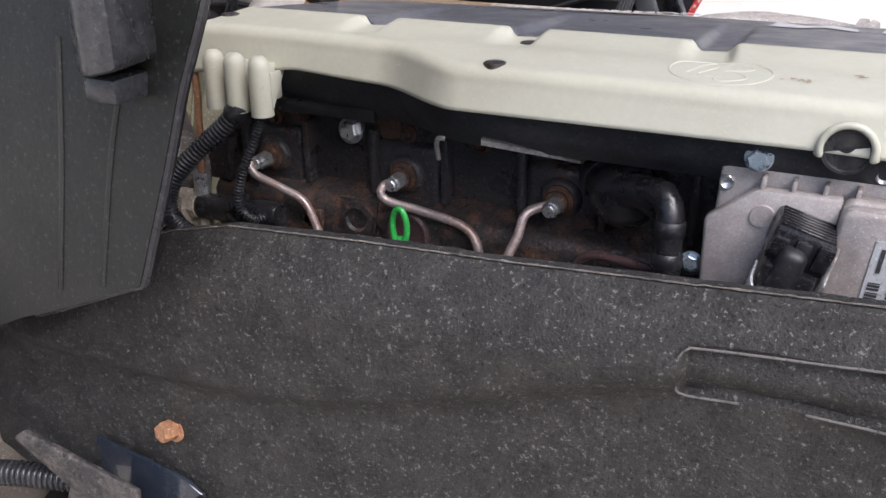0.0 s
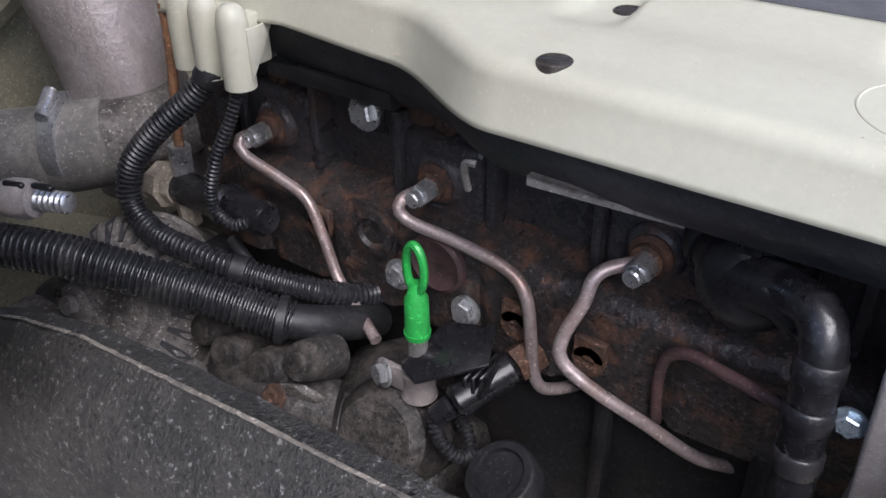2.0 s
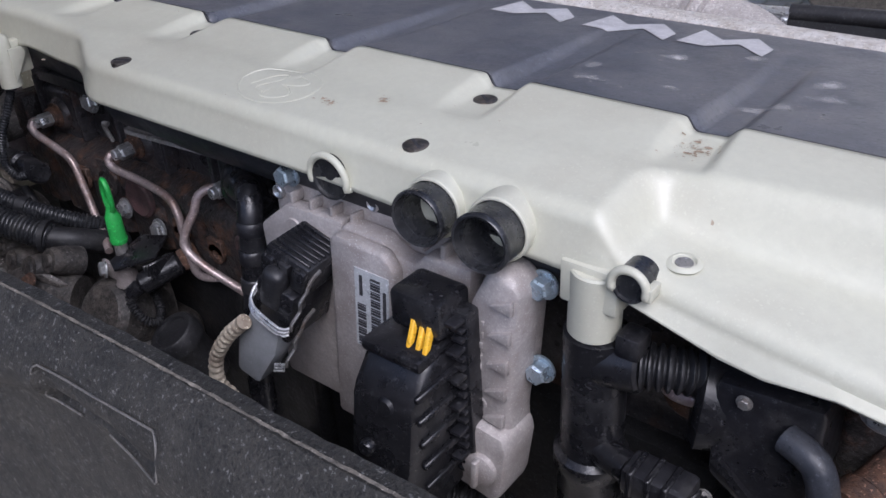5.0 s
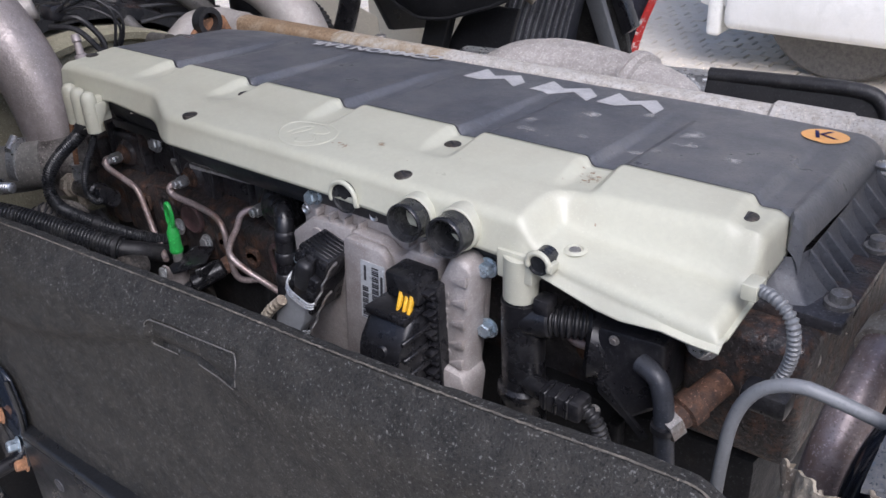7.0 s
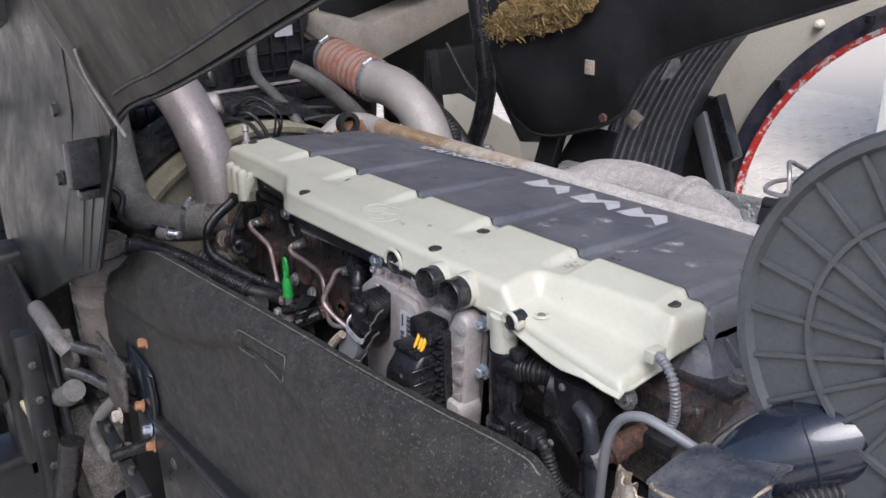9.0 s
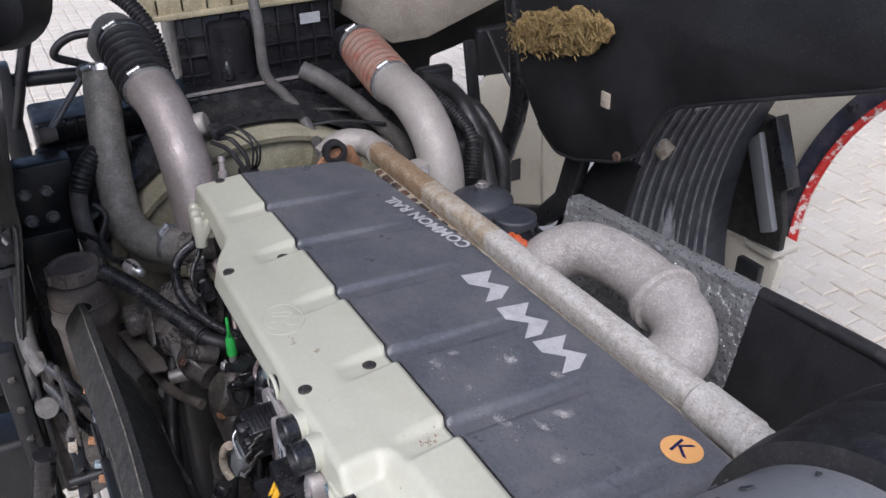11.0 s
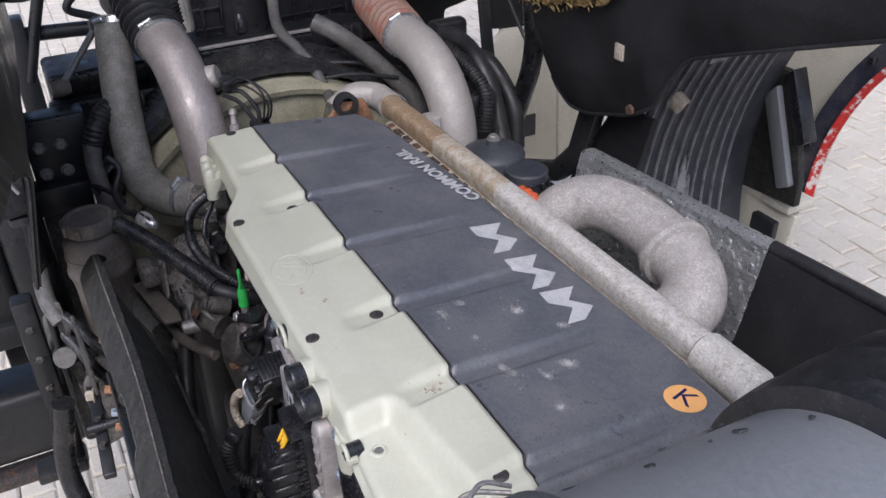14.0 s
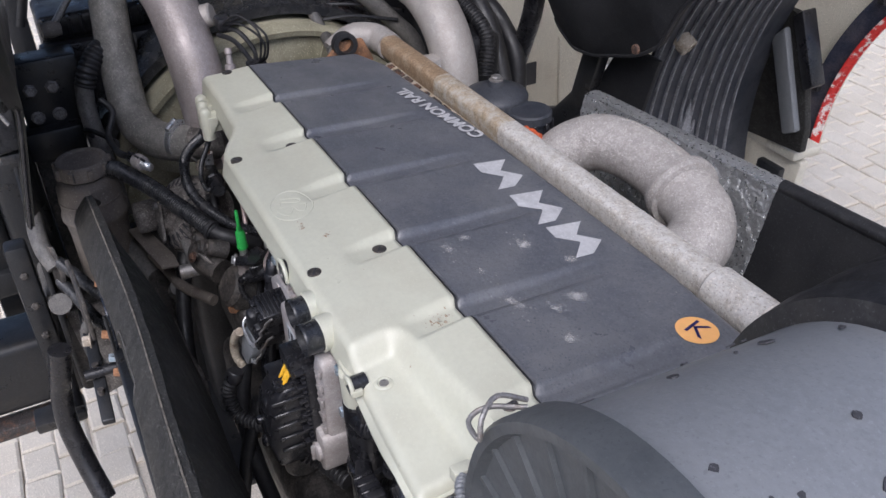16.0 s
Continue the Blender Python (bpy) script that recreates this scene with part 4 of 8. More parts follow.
pa, pb = Vector((-0.365, -0.110, 1.368)), Vector((-0.286, -0.086, 1.375))
part("rear_shell", lathe_bm([(0, 0.0075), (0.004, 0.0095), (0.026, 0.0100), (0.028, 0.0085)], pa, pb, 12), black_plastic, pg, "black ribbed shell")
part("collar", lathe_bm([(0.026, 0.0125), (0.030, 0.0135), (0.044, 0.0135), (0.046, 0.0120), (0.050, 0.0118), (0.051, 0.0095)], pa, pb, 20), cast_alu, pg, "pale grey collar")
tip = [(0.050, 0.0060)]
for k in range(6):
    tip += [(0.0515 + 0.0045 * k, 0.0075), (0.053 + 0.0045 * k, 0.0075), (0.0545 + 0.0045 * k, 0.0060)]
part("tip", lathe_bm(tip + [(0.078, 0.0)], pa, pb, 16), zinc, pg, "ribbed bright tip")
for k in range(3):
    part("key", box_bm((-0.008, -0.002, -0.001), (0.008, 0.002, 0.003), 0.001, 1, None, Matrix.Translation(pa.lerp(pb, 0.2 + 0.28 * k) + Vector((0, -0.004, 0.0115))) @ pose(0, 0, 0, 0, 0, 17)), black_plastic, pg)
part("cable", tube_bm([(-0.365, -0.110, 1.368), (-0.40, -0.125, 1.364), (-0.47, -0.13, 1.368), (-0.50, -0.11, 1.40), (-0.52, -0.125, 1.42)], 0.006, 10, 0.006), rubber, pg)

# alternator
alt = thing("alternator", "dusty grey finned alternator with strap", "alternator")
ac0 = Vector((-0.312, -0.045, 1.258))
aw = Vector((0.2, -0.75, 0.55)).normalized()
part("housing", lathe_bm([(-0.06, 0.064), (0.0, 0.068), (0.012, 0.067), (0.022, 0.060), (0.027, 0.044), (0.029, 0.040), (0.040, 0.036), (0.043, 0.030), (0.043, 0.020), (0.038, 0.018), (0.038, 0)], ac0, ac0 + aw, 44), dusty_cast, alt, "dusty cast housing")
part("rim", lathe_bm([(-0.010, 0.067), (-0.009, 0.0715), (-0.002, 0.0715), (-0.001, 0.067)], ac0, ac0 + aw, 44), dusty_cast, alt)
# raised black plates stand for the shade inside the cooling slots
for k in range(26):
    a = 2 * math.pi * k / 26
    u = aw.orthogonal().normalized()
    v = aw.cross(u)
    d = u * math.cos(a) + v * math.sin(a)
    s = aw.cross(d)
    p = [ac0 + aw * 0.0275 + d * 0.0455 - s * 0.0018, ac0 + aw * 0.0215 + d * 0.0615 - s * 0.0034, ac0 + aw * 0.0130 + d * 0.0675, ac0 + aw * 0.0215 + d * 0.0615 + s * 0.0034, ac0 + aw * 0.0275 + d * 0.0455 + s * 0.0018]
    part("slot", plate_bm(p, aw * 0.0008 + d * 0.0006), ink, alt, "raised black plate painting the dark of a cooling slot")
part("side_box", box_bm((-0.385, -0.130, 1.225), (-0.330, -0.085, 1.268), 0.008, 3), dusty_cast, alt)
part("strap", plate_bm([(-0.338, -0.090, 1.288), (-0.322, -0.088, 1.290), (-0.310, -0.090, 1.279), (-0.246, -0.100, 1.252), (-0.250, -0.102, 1.244), (-0.272, -0.102, 1.249), (-0.330, -0.094, 1.272)], (0.002, 0.006, 0.003), 0.002), dusty_cast, alt, "flat steel strap")
part("bolt", rod_bm((-0.324, -0.085, 1.279), (-0.324, -0.096, 1.283), 0.007, 12), dull_steel, alt)

# greasy castings low in the bay
cast = thing("water_pump", "greasy pump casting with pipes low in the bay", "pump")
part("housing", lathe_bm([(0, 0.05), (0.03, 0.055), (0.05, 0.045), (0.07, 0.02), (0.07, 0)], (-0.12, 0.05, 1.19), (-0.135, -0.02, 1.20), 28), greasy, cast)
part("outlet", tube_bm([(-0.20, 0.0, 1.20), (-0.17, -0.02, 1.215), (-0.14, -0.02, 1.21), (-0.11, 0.0, 1.20)], 0.022, 18), greasy, cast)
for q, r in (((-0.19, -0.035, 1.225), 0.014), ((-0.165, -0.045, 1.22), 0.015), ((-0.14, -0.03, 1.222), 0.01)):
    part("boss", rod_bm((q[0], q[1] + 0.03, q[2] - 0.03), q, r, 18, None, 0.003), greasy, cast)
part("elbow_nut", rod_bm((-0.105, -0.022, 1.192), (-0.08, -0.03, 1.188), 0.011, 6), rust_orange, cast, smooth=False)
part("canister", lathe_bm([(0, 0.036), (0.01, 0.040), (0.05, 0.040), (0.056, 0.036), (0.062, 0.036), (0.07, 0.028), (0.07, 0)], (-0.105, 0.03, 1.19), (-0.098, -0.06, 1.245), 30), greasy, cast)
part("bracket", plate_bm([(-0.158, -0.06, 1.268), (-0.140, -0.06, 1.276), (-0.130, -0.05, 1.262), (-0.138, -0.04, 1.235), (-0.165, -0.05, 1.24)], (0.004, 0.010, -0.004), 0.003), dusty_cast, cast)
hex_bolt((-0.147, -0.068, 1.268), (0, -0.8, 0.6), 0.007, rust, cast)
for q, r in (((-0.212, -0.050, 1.262), 0.013), ((-0.238, -0.045, 1.268), 0.012), ((-0.148, -0.040, 1.278), 0.014), ((-0.175, -0.050, 1.264), 0.015)):
    part("boss", lathe_bm([(-0.03, r * 1.2), (0, r), (0.004, r * 0.9), (0.004, r * 0.5), (0.007, r * 0.45), (0.007, 0)], q, (q[0], q[1] - 0.3, q[2] + 0.15), 18), greasy, cast)
part("duct", tube_bm([(-0.235, -0.02, 1.23), (-0.21, -0.045, 1.235), (-0.17, -0.05, 1.24), (-0.13, -0.03, 1.235)], 0.022, 18), greasy, cast)
part("lower_casting", box_bm((-0.24, -0.03, 1.08), (-0.06, 0.07, 1.19), 0.02, 3), greasy, cast)
arm = thing("tensioner_arm", "dull metal tensioner arm with cylindrical end", "bracket")
part("arm", plate_bm([(-0.335, -0.068, 1.255), (-0.322, -0.048, 1.255), (-0.180, -0.054, 1.232), (-0.186, -0.074, 1.232)], (0, 0, -0.012), 0.004), dull_steel, arm)
part("end", rod_bm((-0.178, -0.092, 1.224), (-0.168, -0.038, 1.230), 0.0125, 18, None, 0.002), dull_steel, arm)

# black coolant stub and conduit beside the control unit
st = thing("coolant_stub", "cracked black coolant stub with taped conduit", "hose")
part("stub", tube_bm([(0.080, 0.060, 1.406), (0.090, 0.038, 1.406), (0.104, 0.026, 1.408), (0.122, 0.018, 1.412), (0.142, 0.010, 1.404)], 0.0190, 22, 0.005, None, 0.012), gloss_black, st)
part("bulb", lathe_bm([(-0.03, 0.022), (-0.012, 0.0285), (0.006, 0.0290), (0.018, 0.0240), (0.026, 0.014), (0.029, 0.0)], (0.103, 0.040, 1.402), (0.101, -0.2, 1.43), 32), gloss_black, st, "cracked black bulb")
part("stub_end", lathe_bm([(0, 0.019), (0.006, 0.0225), (0.014, 0.0225), (0.018, 0.020)], (0.079, 0.062, 1.406), (0.092, 0.034, 1.406), 24), gloss_black, st)
part("conduit", tube_bm([(0.122, 0.016, 1.415), (0.140, 0.004, 1.418), (0.148, -0.004, 1.405), (0.150, -0.010, 1.370), (0.152, -0.016, 1.335), (0.158, -0.03, 1.29), (0.168, -0.04, 1.24)], 0.0108, 16, 0.006), gloss_black, st)
for f in ((0.149, -0.006, 1.396), (0.150, -0.010, 1.372), (0.1515, -0.014, 1.348)):
    part("tape", lathe_bm([(-0.006, 0.0109), (-0.005, 0.0118), (0.005, 0.0118), (0.006, 0.0109)], f, (f[0] - 0.001, f[1] + 0.004, f[2] + 0.03), 18), black_plastic, st)
hex_bolt((0.167, -0.004, 1.372), (0, -1, 0), 0.0062, zinc_blue, st)
tp = thing("taped_cable", "cable wrapped in pale tape below the connector", "cable")
part("cable", tube_bm([(0.214, -0.075, 1.372), (0.194, -0.078, 1.352), (0.176, -0.080, 1.325), (0.172, -0.080, 1.30), (0.180, -0.075, 1.285)], 0.0056, 14, 0.004, (0.007, 0.0008)), tape_torn, tp)

# ---- control unit ----
ecu = thing("engine_control_unit", "cast aluminium engine control unit with paper label", "control unit")
LEAN = Matrix(((1, 0, 0.085, -0.085 * 1.44), (0, 1, 0, 0), (0, 0, 1, 0), (0, 0, 0, 1)))


def ecu_part(name, bm, mat, parent, label="", smooth=True):
    """The unit hangs slightly out of plumb."""
    bm.transform(LEAN)
    return part(name, bm, mat, parent, label, smooth)


bm = box_bm((0.184, 0.002, 1.262), (0.408, 0.016, 1.446), 0.007)
bm = plate_bm([(0.179, 0.000, 1.447), (0.186, 0.000, 1.453), (0.262, 0.000, 1.454), (0.272, 0.000, 1.461), (0.283, 0.000, 1.461), (0.292, 0.000, 1.454), (0.402, 0.000, 1.456), (0.412, 0.000, 1.452), (0.417, 0.000, 1.440), (0.417, 0.000, 1.372), (0.414, 0.000, 1.362), (0.408, 0.000, 1.275), (0.188, 0.000, 1.268)], (0, 0.010, 0), 0.002, bm)
ecu_part("base_plate", bm, cast_alu, ecu)
bm = plate_bm([(0.176, -0.002, 1.412), (0.206, -0.002, 1.438), (0.262, -0.002, 1.440), (0.262, -0.002, 1.272), (0.192, -0.002, 1.272)], (0, -0.013, 0), 0.003)
ecu_part("front_step", bm, cast_alu, ecu)
bm = plate_bm([(0.262, -0.001, 1.436), (0.267, -0.001, 1.441), (0.300, -0.001, 1.440), (0.318, -0.001, 1.430), (0.330, -0.001, 1.430), (0.338, -0.001, 1.440), (0.376, -0.001, 1.442), (0.376, -0.001, 1.272), (0.262, -0.001, 1.272)], (0, -0.016, 0), 0.003)
bm = plate_bm([(0.262, -0.016, 1.434), (0.268, -0.016, 1.439), (0.312, -0.016, 1.438), (0.322, -0.016, 1.424), (0.322, -0.016, 1.272), (0.262, -0.016, 1.272)], (0, -0.012, 0), 0.004, bm)
ecu_part("raised_housing", bm, cast_alu, ecu)
bm = plate_bm([(0.384, 0.0, 1.430), (0.396, 0.0, 1.457), (0.410, 0.0, 1.457), (0.420, 0.0, 1.446), (0.420, 0.0, 1.340), (0.422, 0.0, 1.330), (0.422, 0.0, 1.292), (0.418, 0.0, 1.280), (0.384, 0.0, 1.284)], (0, -0.030, 0), 0.006)
ecu_part("side_housing", bm, cast_alu, ecu)
bm = plate_bm([(0.378, -0.002, 1.336), (0.388, -0.002, 1.342), (0.422, -0.002, 1.338), (0.426, -0.002, 1.326), (0.424, -0.002, 1.288), (0.420, -0.002, 1.276), (0.380, -0.002, 1.282)], (0, -0.038, 0), 0.005)
ecu_part("plug_housing", bm, cast_alu, ecu)
for k in range(5):
    z = 1.438 - k * 0.023
    ecu_part("rib", plate_bm([(0.401, -0.0295, z - 0.002), (0.417, -0.0295, z + 0.006), (0.418, -0.0295, z - 0.005)], (0, -0.0045, 0), 0.0012), cast_alu, ecu)
for k in range(4):
    ecu_part("top_rib", box_bm((0.208 + k * 0.020, -0.012, 1.438), (0.2115 + k * 0.020, 0.0, 1.447), 0.0012), cast_alu, ecu)
for k in range(3):
    ecu_part("top_rib", box_bm((0.332 + k * 0.017, -0.014, 1.440), (0.336 + k * 0.017, 0.0, 1.451), 0.0012), cast_alu, ecu)
ecu_part("dot", lathe_bm([(0, 0.0085), (0.0016, 0.008), (0.0016, 0)], (0.214, -0.015, 1.420), (0.214, -1, 1.420), 20), cast_alu, ecu)
ecu_part("drain_plug", lathe_bm([(0, 0.013), (0.004, 0.013), (0.006, 0.010), (0.006, 0)], (0.408, -0.040, 1.306), (0.412, -1, 1.311), 20), cast_alu, ecu)
ecu_part("plug_tab", box_bm((0.406, -0.050, 1.294), (0.410, -0.044, 1.318), 0.001), cast_alu, ecu)
for k in range(6):
    ecu_part("cast_mark", box_bm((0.394 + 0.0015 * (k % 2), -0.0308, 1.415 - k * 0.0085), (0.397, -0.0298, 1.420 - k * 0.0085), 0.0004, 1), cast_alu, ecu)
ecu_part("cast_mark", lathe_bm([(0, 0.0062), (0.0009, 0.006), (0.0009, 0.0044), (0, 0.0042)], (0.3965, -0.0298, 1.352), (0.3965, -1, 1.352), 20), cast_alu, ecu)
lab = ecu_part("label", box_bm((0.287, -0.0290, 1.352), (0.318, -0.0284, 1.420), 0), paper, ecu, "white paper label with barcode bars")
for k in range(26):
    z = 1.354 + k * 0.0024
    ecu_part("print_bar", box_bm((0.302, -0.0296, z), (0.3105, -0.0290, z + 0.0006 + 0.0009 * ((k * 7) % 3 > 0))), ink, lab)
for k in range(16):
    z = 1.354 + k * 0.0024
    ecu_part("print_bar", box_bm((0.2895, -0.0296, z), (0.297, -0.0290, z + 0.0006 + 0.0009 * ((k * 5) % 3 > 0))), ink, lab)
for x, z0, z1 in ((0.3145, 1.384, 1.408), (0.3145, 1.360, 1.378), (0.293, 1.398, 1.415)):
    ecu_part("print_bar", box_bm((x - 0.0013, -0.0296, z0), (x + 0.0013, -0.0290, z1)), ink, lab)
for bx, bz in ((0.204, 1.458), (0.422, 1.443), (0.421, 1.378)):
    hex_bolt((bx, -0.004, bz), (0, -1, 0.05), 0.0074, zinc_blue, ecu, "bolt", 0.011)
for bx, bz in ((0.185, 1.437), (0.283, 1.455), (0.404, 1.449), (0.406, 1.360)):
    part("torx_screw", lathe_bm([(0, 0.0055), (0.003, 0.0055), (0.004, 0.0045), (0.002, 0.002), (0.002, 0)], (bx, 0.0, bz), (bx, -1, bz), 14), zinc, ecu)
part("mount_tab", plate_bm([(0.192, 0.003, 1.445), (0.192, 0.003, 1.468), (0.262, 0.003, 1.466), (0.262, 0.003, 1.449)], (0, 0.006, 0), 0.002), dull_steel, ecu)

c1 = thing("ecu_connector", "black multi-pin connector with bright wire latches", "connector", "control unit connectors")
cm = pose(0.238, -0.040, 1.404, 0, 17, 4) @ Matrix.Scale(0.74, 4)


def at_c1(pts):
    return [cm @ Vector(p) for p in pts]


part("shell", box_bm((-0.027, -0.018, -0.004), (0.027, 0.038, 0.030), 0.004, 2, None, cm), gloss_black, c1)
for k in range(7):
    part("shell_rib", box_bm((-0.024, -0.014 + k * 0.007, 0.029), (0.024, -0.011 + k * 0.007, 0.0325), 0.0007, 1, None, cm), gloss_black, c1)
for k in range(3):
    part("shell_block", box_bm((-0.026 + 0.019 * k, -0.024, 0.004 + 0.004 * (k % 2)), (-0.012 + 0.019 * k, -0.016, 0.022 + 0.003 * k), 0.002, 2, None, cm), gloss_black, c1)
part("tongue", box_bm((-0.017, -0.036, -0.030), (0.008, -0.014, 0.018), 0.009, 3, None, cm), rubber, c1)
part("middle_shell", box_bm((-0.024, -0.030, -0.064), (0.022, 0.034, -0.002), 0.004, 2, None, cm), gloss_black, c1)
part("cable_cover", plate_bm(at_c1([(-0.026, -0.034, -0.046), (0.014, -0.034, -0.046), (0.016, -0.040, -0.078), (0.004, -0.046, -0.125), (-0.026, -0.046, -0.125), (-0.034, -0.040, -0.090)]), cm.to_3x3() @ Vector((0, 0.030, 0)), 0.004), filter_grey, c1, "grey cable cover")
for dz in (0.0, -0.052):
    side = [(0.0275, y, z + dz) for y, z in ((-0.002, 0.022), (-0.014, 0.016), (-0.018, 0.004), (-0.026, -0.004), (-0.024, -0.016), (-0.034, -0.026), (-0.034, -0.034))]
    part("latch_plate", tube_bm(at_c1(side), 0.0034, 10, 0.004, None, 0.0022, None, 0.45), dull_steel, c1, "bright latch plate")
    for e in (0.0, -0.0045, -0.009):
        wire = [(0.027, -0.036, -0.031 + e + dz), (0.018, -0.041, -0.034 + e + dz), (-0.016, -0.040, -0.030 + e + dz), (-0.027, -0.030, -0.024 + e + dz), (-0.028, -0.012, -0.012 + e + dz)]
        part("wire_latch", tube_bm(at_c1(wire if dz == 0 else wire[:2]), 0.0012, 8, 0.004), zinc, c1, "bent wire latch")
c2 = thing("ecu_connector", "large black connector showing yellow locking tabs", "connector", "control unit connectors")
bm = box_bm((0.312, -0.056, 1.385), (0.352, -0.024, 1.412), 0.004)
bm = plate_bm([(0.308, -0.028, 1.402), (0.362, -0.028, 1.402), (0.364, -0.028, 1.27), (0.31, -0.028, 1.27)], (0, -0.014, 0), 0.002, bm)
part("shell", bm, gloss_black, c2)
bm = plate_bm([(0.300, -0.034, 1.376), (0.300, -0.066, 1.376), (0.300, -0.086, 1.35), (0.300, -0.094, 1.30), (0.300, -0.086, 1.255), (0.300, -0.034, 1.255)], (0.052, 0, 0), 0.007)
part("cable_cover", bm, gloss_black, c2)
part("latch_bar", box_bm((0.302, -0.075, 1.372), (0.350, -0.040, 1.381), 0.003), gloss_black, c2)
for q, r in (((0.330, -0.080, 1.345), 0.007), ((0.318, -0.090, 1.312), 0.006), ((0.334, -0.090, 1.292), 0.008), ((0.345, -0.07, 1.33), 0.006)):
    part("moulded_stud", lathe_bm([(0, r), (0.006, r), (0.008, r * 0.7), (0.008, 0)], q, (q[0] + 0.01, q[1] - 0.3, q[2] + 0.05), 14), gloss_black, c2)
for k in range(5):
    part("cover_rib", box_bm((0.3515, -0.084 + 0.001 * k, 1.358 - 0.019 * k), (0.3555, -0.040, 1.363 - 0.019 * k), 0.001, 1), gloss_black, c2)
for k in range(18):
    z = 1.398 - k * 0.0072
    part("side_rib", box_bm((0.352, -0.046 - 0.006 * (k % 3 == 0), z - 0.0014), (0.3605, -0.030, z + 0.0014), 0.0006), black_plastic, c2)
for dx, tz in ((-0.0075, 0.0), (-0.001, -0.003), (0.005, -0.001)):
    part("yellow_tab", plate_bm([(0.337 + dx, -0.056, 1.396 + tz), (0.3405 + dx, -0.056, 1.396 + tz), (0.343 + dx, -0.066, 1.381 + tz), (0.3395 + dx, -0.066, 1.381 + tz)], (0, 0.006, 0.002), 0.0008), yellow, c2)
part("conduit", tube_bm([(0.315, -0.06, 1.262), (0.31, -0.055, 1.235), (0.325, -0.03, 1.215), (0.37, -0.01, 1.21)], 0.011, 14, 0.004, (0.007, 0.003)), rubber, c2)
c2.location = (0.029, 0, 0.027)
c3 = thing("cable_conduit", "black ribbed conduit curling below the connector", "conduit")
part("conduit", tube_bm([(0.205, -0.09, 1.30), (0.205, -0.105, 1.27), (0.225, -0.10, 1.24), (0.27, -0.06, 1.235)], 0.009, 14, 0.004, (0.006, 0.0026)), rubber, c3)

part("end_sleeve", lathe_bm([(0, 0.0100), (0.002, 0.0115), (0.014, 0.0115), (0.016, 0.0100)], (0.205, -0.089, 1.303), (0.205, -0.105, 1.27), 18), black_plastic, c3)

# ---- breather column and rear left side ----
col = thing("breather_pipe", "black plastic breather column with corrugated branch", "pipe")
part("column", lathe_bm([(0, 0.022), (0.08, 0.0215), (0.085, 0.0245), (0.095, 0.0245), (0.098, 0.0205), (0.19, 0.0200), (0.195, 0.0)], (0.457, 0.0, 1.232), (0.456, -0.002, 1.6), 28), gloss_black, col)
part("branch_collar", rod_bm((0.460, -0.004, 1.404), (0.488, 0.000, 1.408), 0.0165, 20, None, 0.002), gloss_black, col)
part("branch", tube_bm([(0.486, 0.000, 1.408), (0.506, 0.008, 1.408), (0.524, 0.022, 1.403), (0.54, 0.04, 1.39)], 0.0130, 18, 0.004, (0.0052, 0.003)), rubber, col)
part("clip", box_bm((0.474, -0.014, 1.418), (0.490, 0.004, 1.434), 0.003), black_plastic, col)
part("plug", box_bm((0.492, -0.032, 1.334), (0.534, -0.008, 1.354), 0.004), black_plastic, col)
for k in range(3):
    part("plug_rib", box_bm((0.497 + 0.011 * k, -0.0335, 1.336), (0.501 + 0.011 * k, -0.010, 1.3555), 0.001, 1), gloss_black, col)
part("plug_cable", tube_bm([(0.532, -0.019, 1.344), (0.545, -0.02, 1.334), (0.56, -0.01, 1.29), (0.6, 0.02, 1.27)], 0.0065, 12, 0.004, (0.005, 0.002)), rubber, col)
part("plug_neck", rod_bm((0.458, -0.006, 1.338), (0.494, -0.019, 1.343), 0.010, 14), gloss_black, col)
rl = thing("lower_fuel_pipe", "short pinkish plated pipe behind the breather", "pipe")
part("pipe", tube_bm([(0.48, 0.030, 1.388), (0.50, 0.020, 1.380), (0.525, 0.025, 1.383), (0.54, 0.05, 1.39)], 0.005, 12, 0.004), steel_pipe, rl)
part("round_cover", lathe_bm([(0, 0.021), (0.004, 0.021), (0.006, 0.018), (0.004, 0)], (0.495, 0.066, 1.345), (0.495, 0, 1.345), 24), rust, engine)
fg = thing("fuel_module", "black plastic fuel module with plug and cable sleeve", "module")
bm = lathe_bm([(0, 0.034), (0.014, 0.036), (0.018, 0.03), (0.018, 0)], (0.528, 0.03, 1.385), (0.50, 0.02, 1.387), 28)
part("disc", bm, gloss_black, fg)
bm = plate_bm([(0.530, 0.0, 1.418), (0.588, 0.006, 1.418), (0.590, 0.006, 1.352), (0.560, 0.0, 1.33), (0.533, -0.004, 1.352)], (0, 0.05, 0), 0.005)
part("body", bm, black_plastic, fg)
bm = tube_bm([(0.572, 0.0, 1.398), (0.590, -0.006, 1.394), (0.598, -0.008, 1.375), (0.602, -0.010, 1.342), (0.606, -0.010, 1.302)], 0.0088, 14, 0.005)
part("sleeve", bm, guard_grey, fg, "grey woven cable sleeve")
part("sleeve_tie", lathe_bm([(-0.003, 0.0092), (-0.003, 0.0108), (0.003, 0.0108), (0.003, 0.0092)], (0.602, -0.012, 1.352), (0.603, -0.012, 1.4), 16), black_plastic, fg)
for q in ((0.548, -0.002, 1.412), (0.535, -0.004, 1.335)):
    hex_bolt(q, (0, -1, 0), 0.0035, dull_steel, fg)
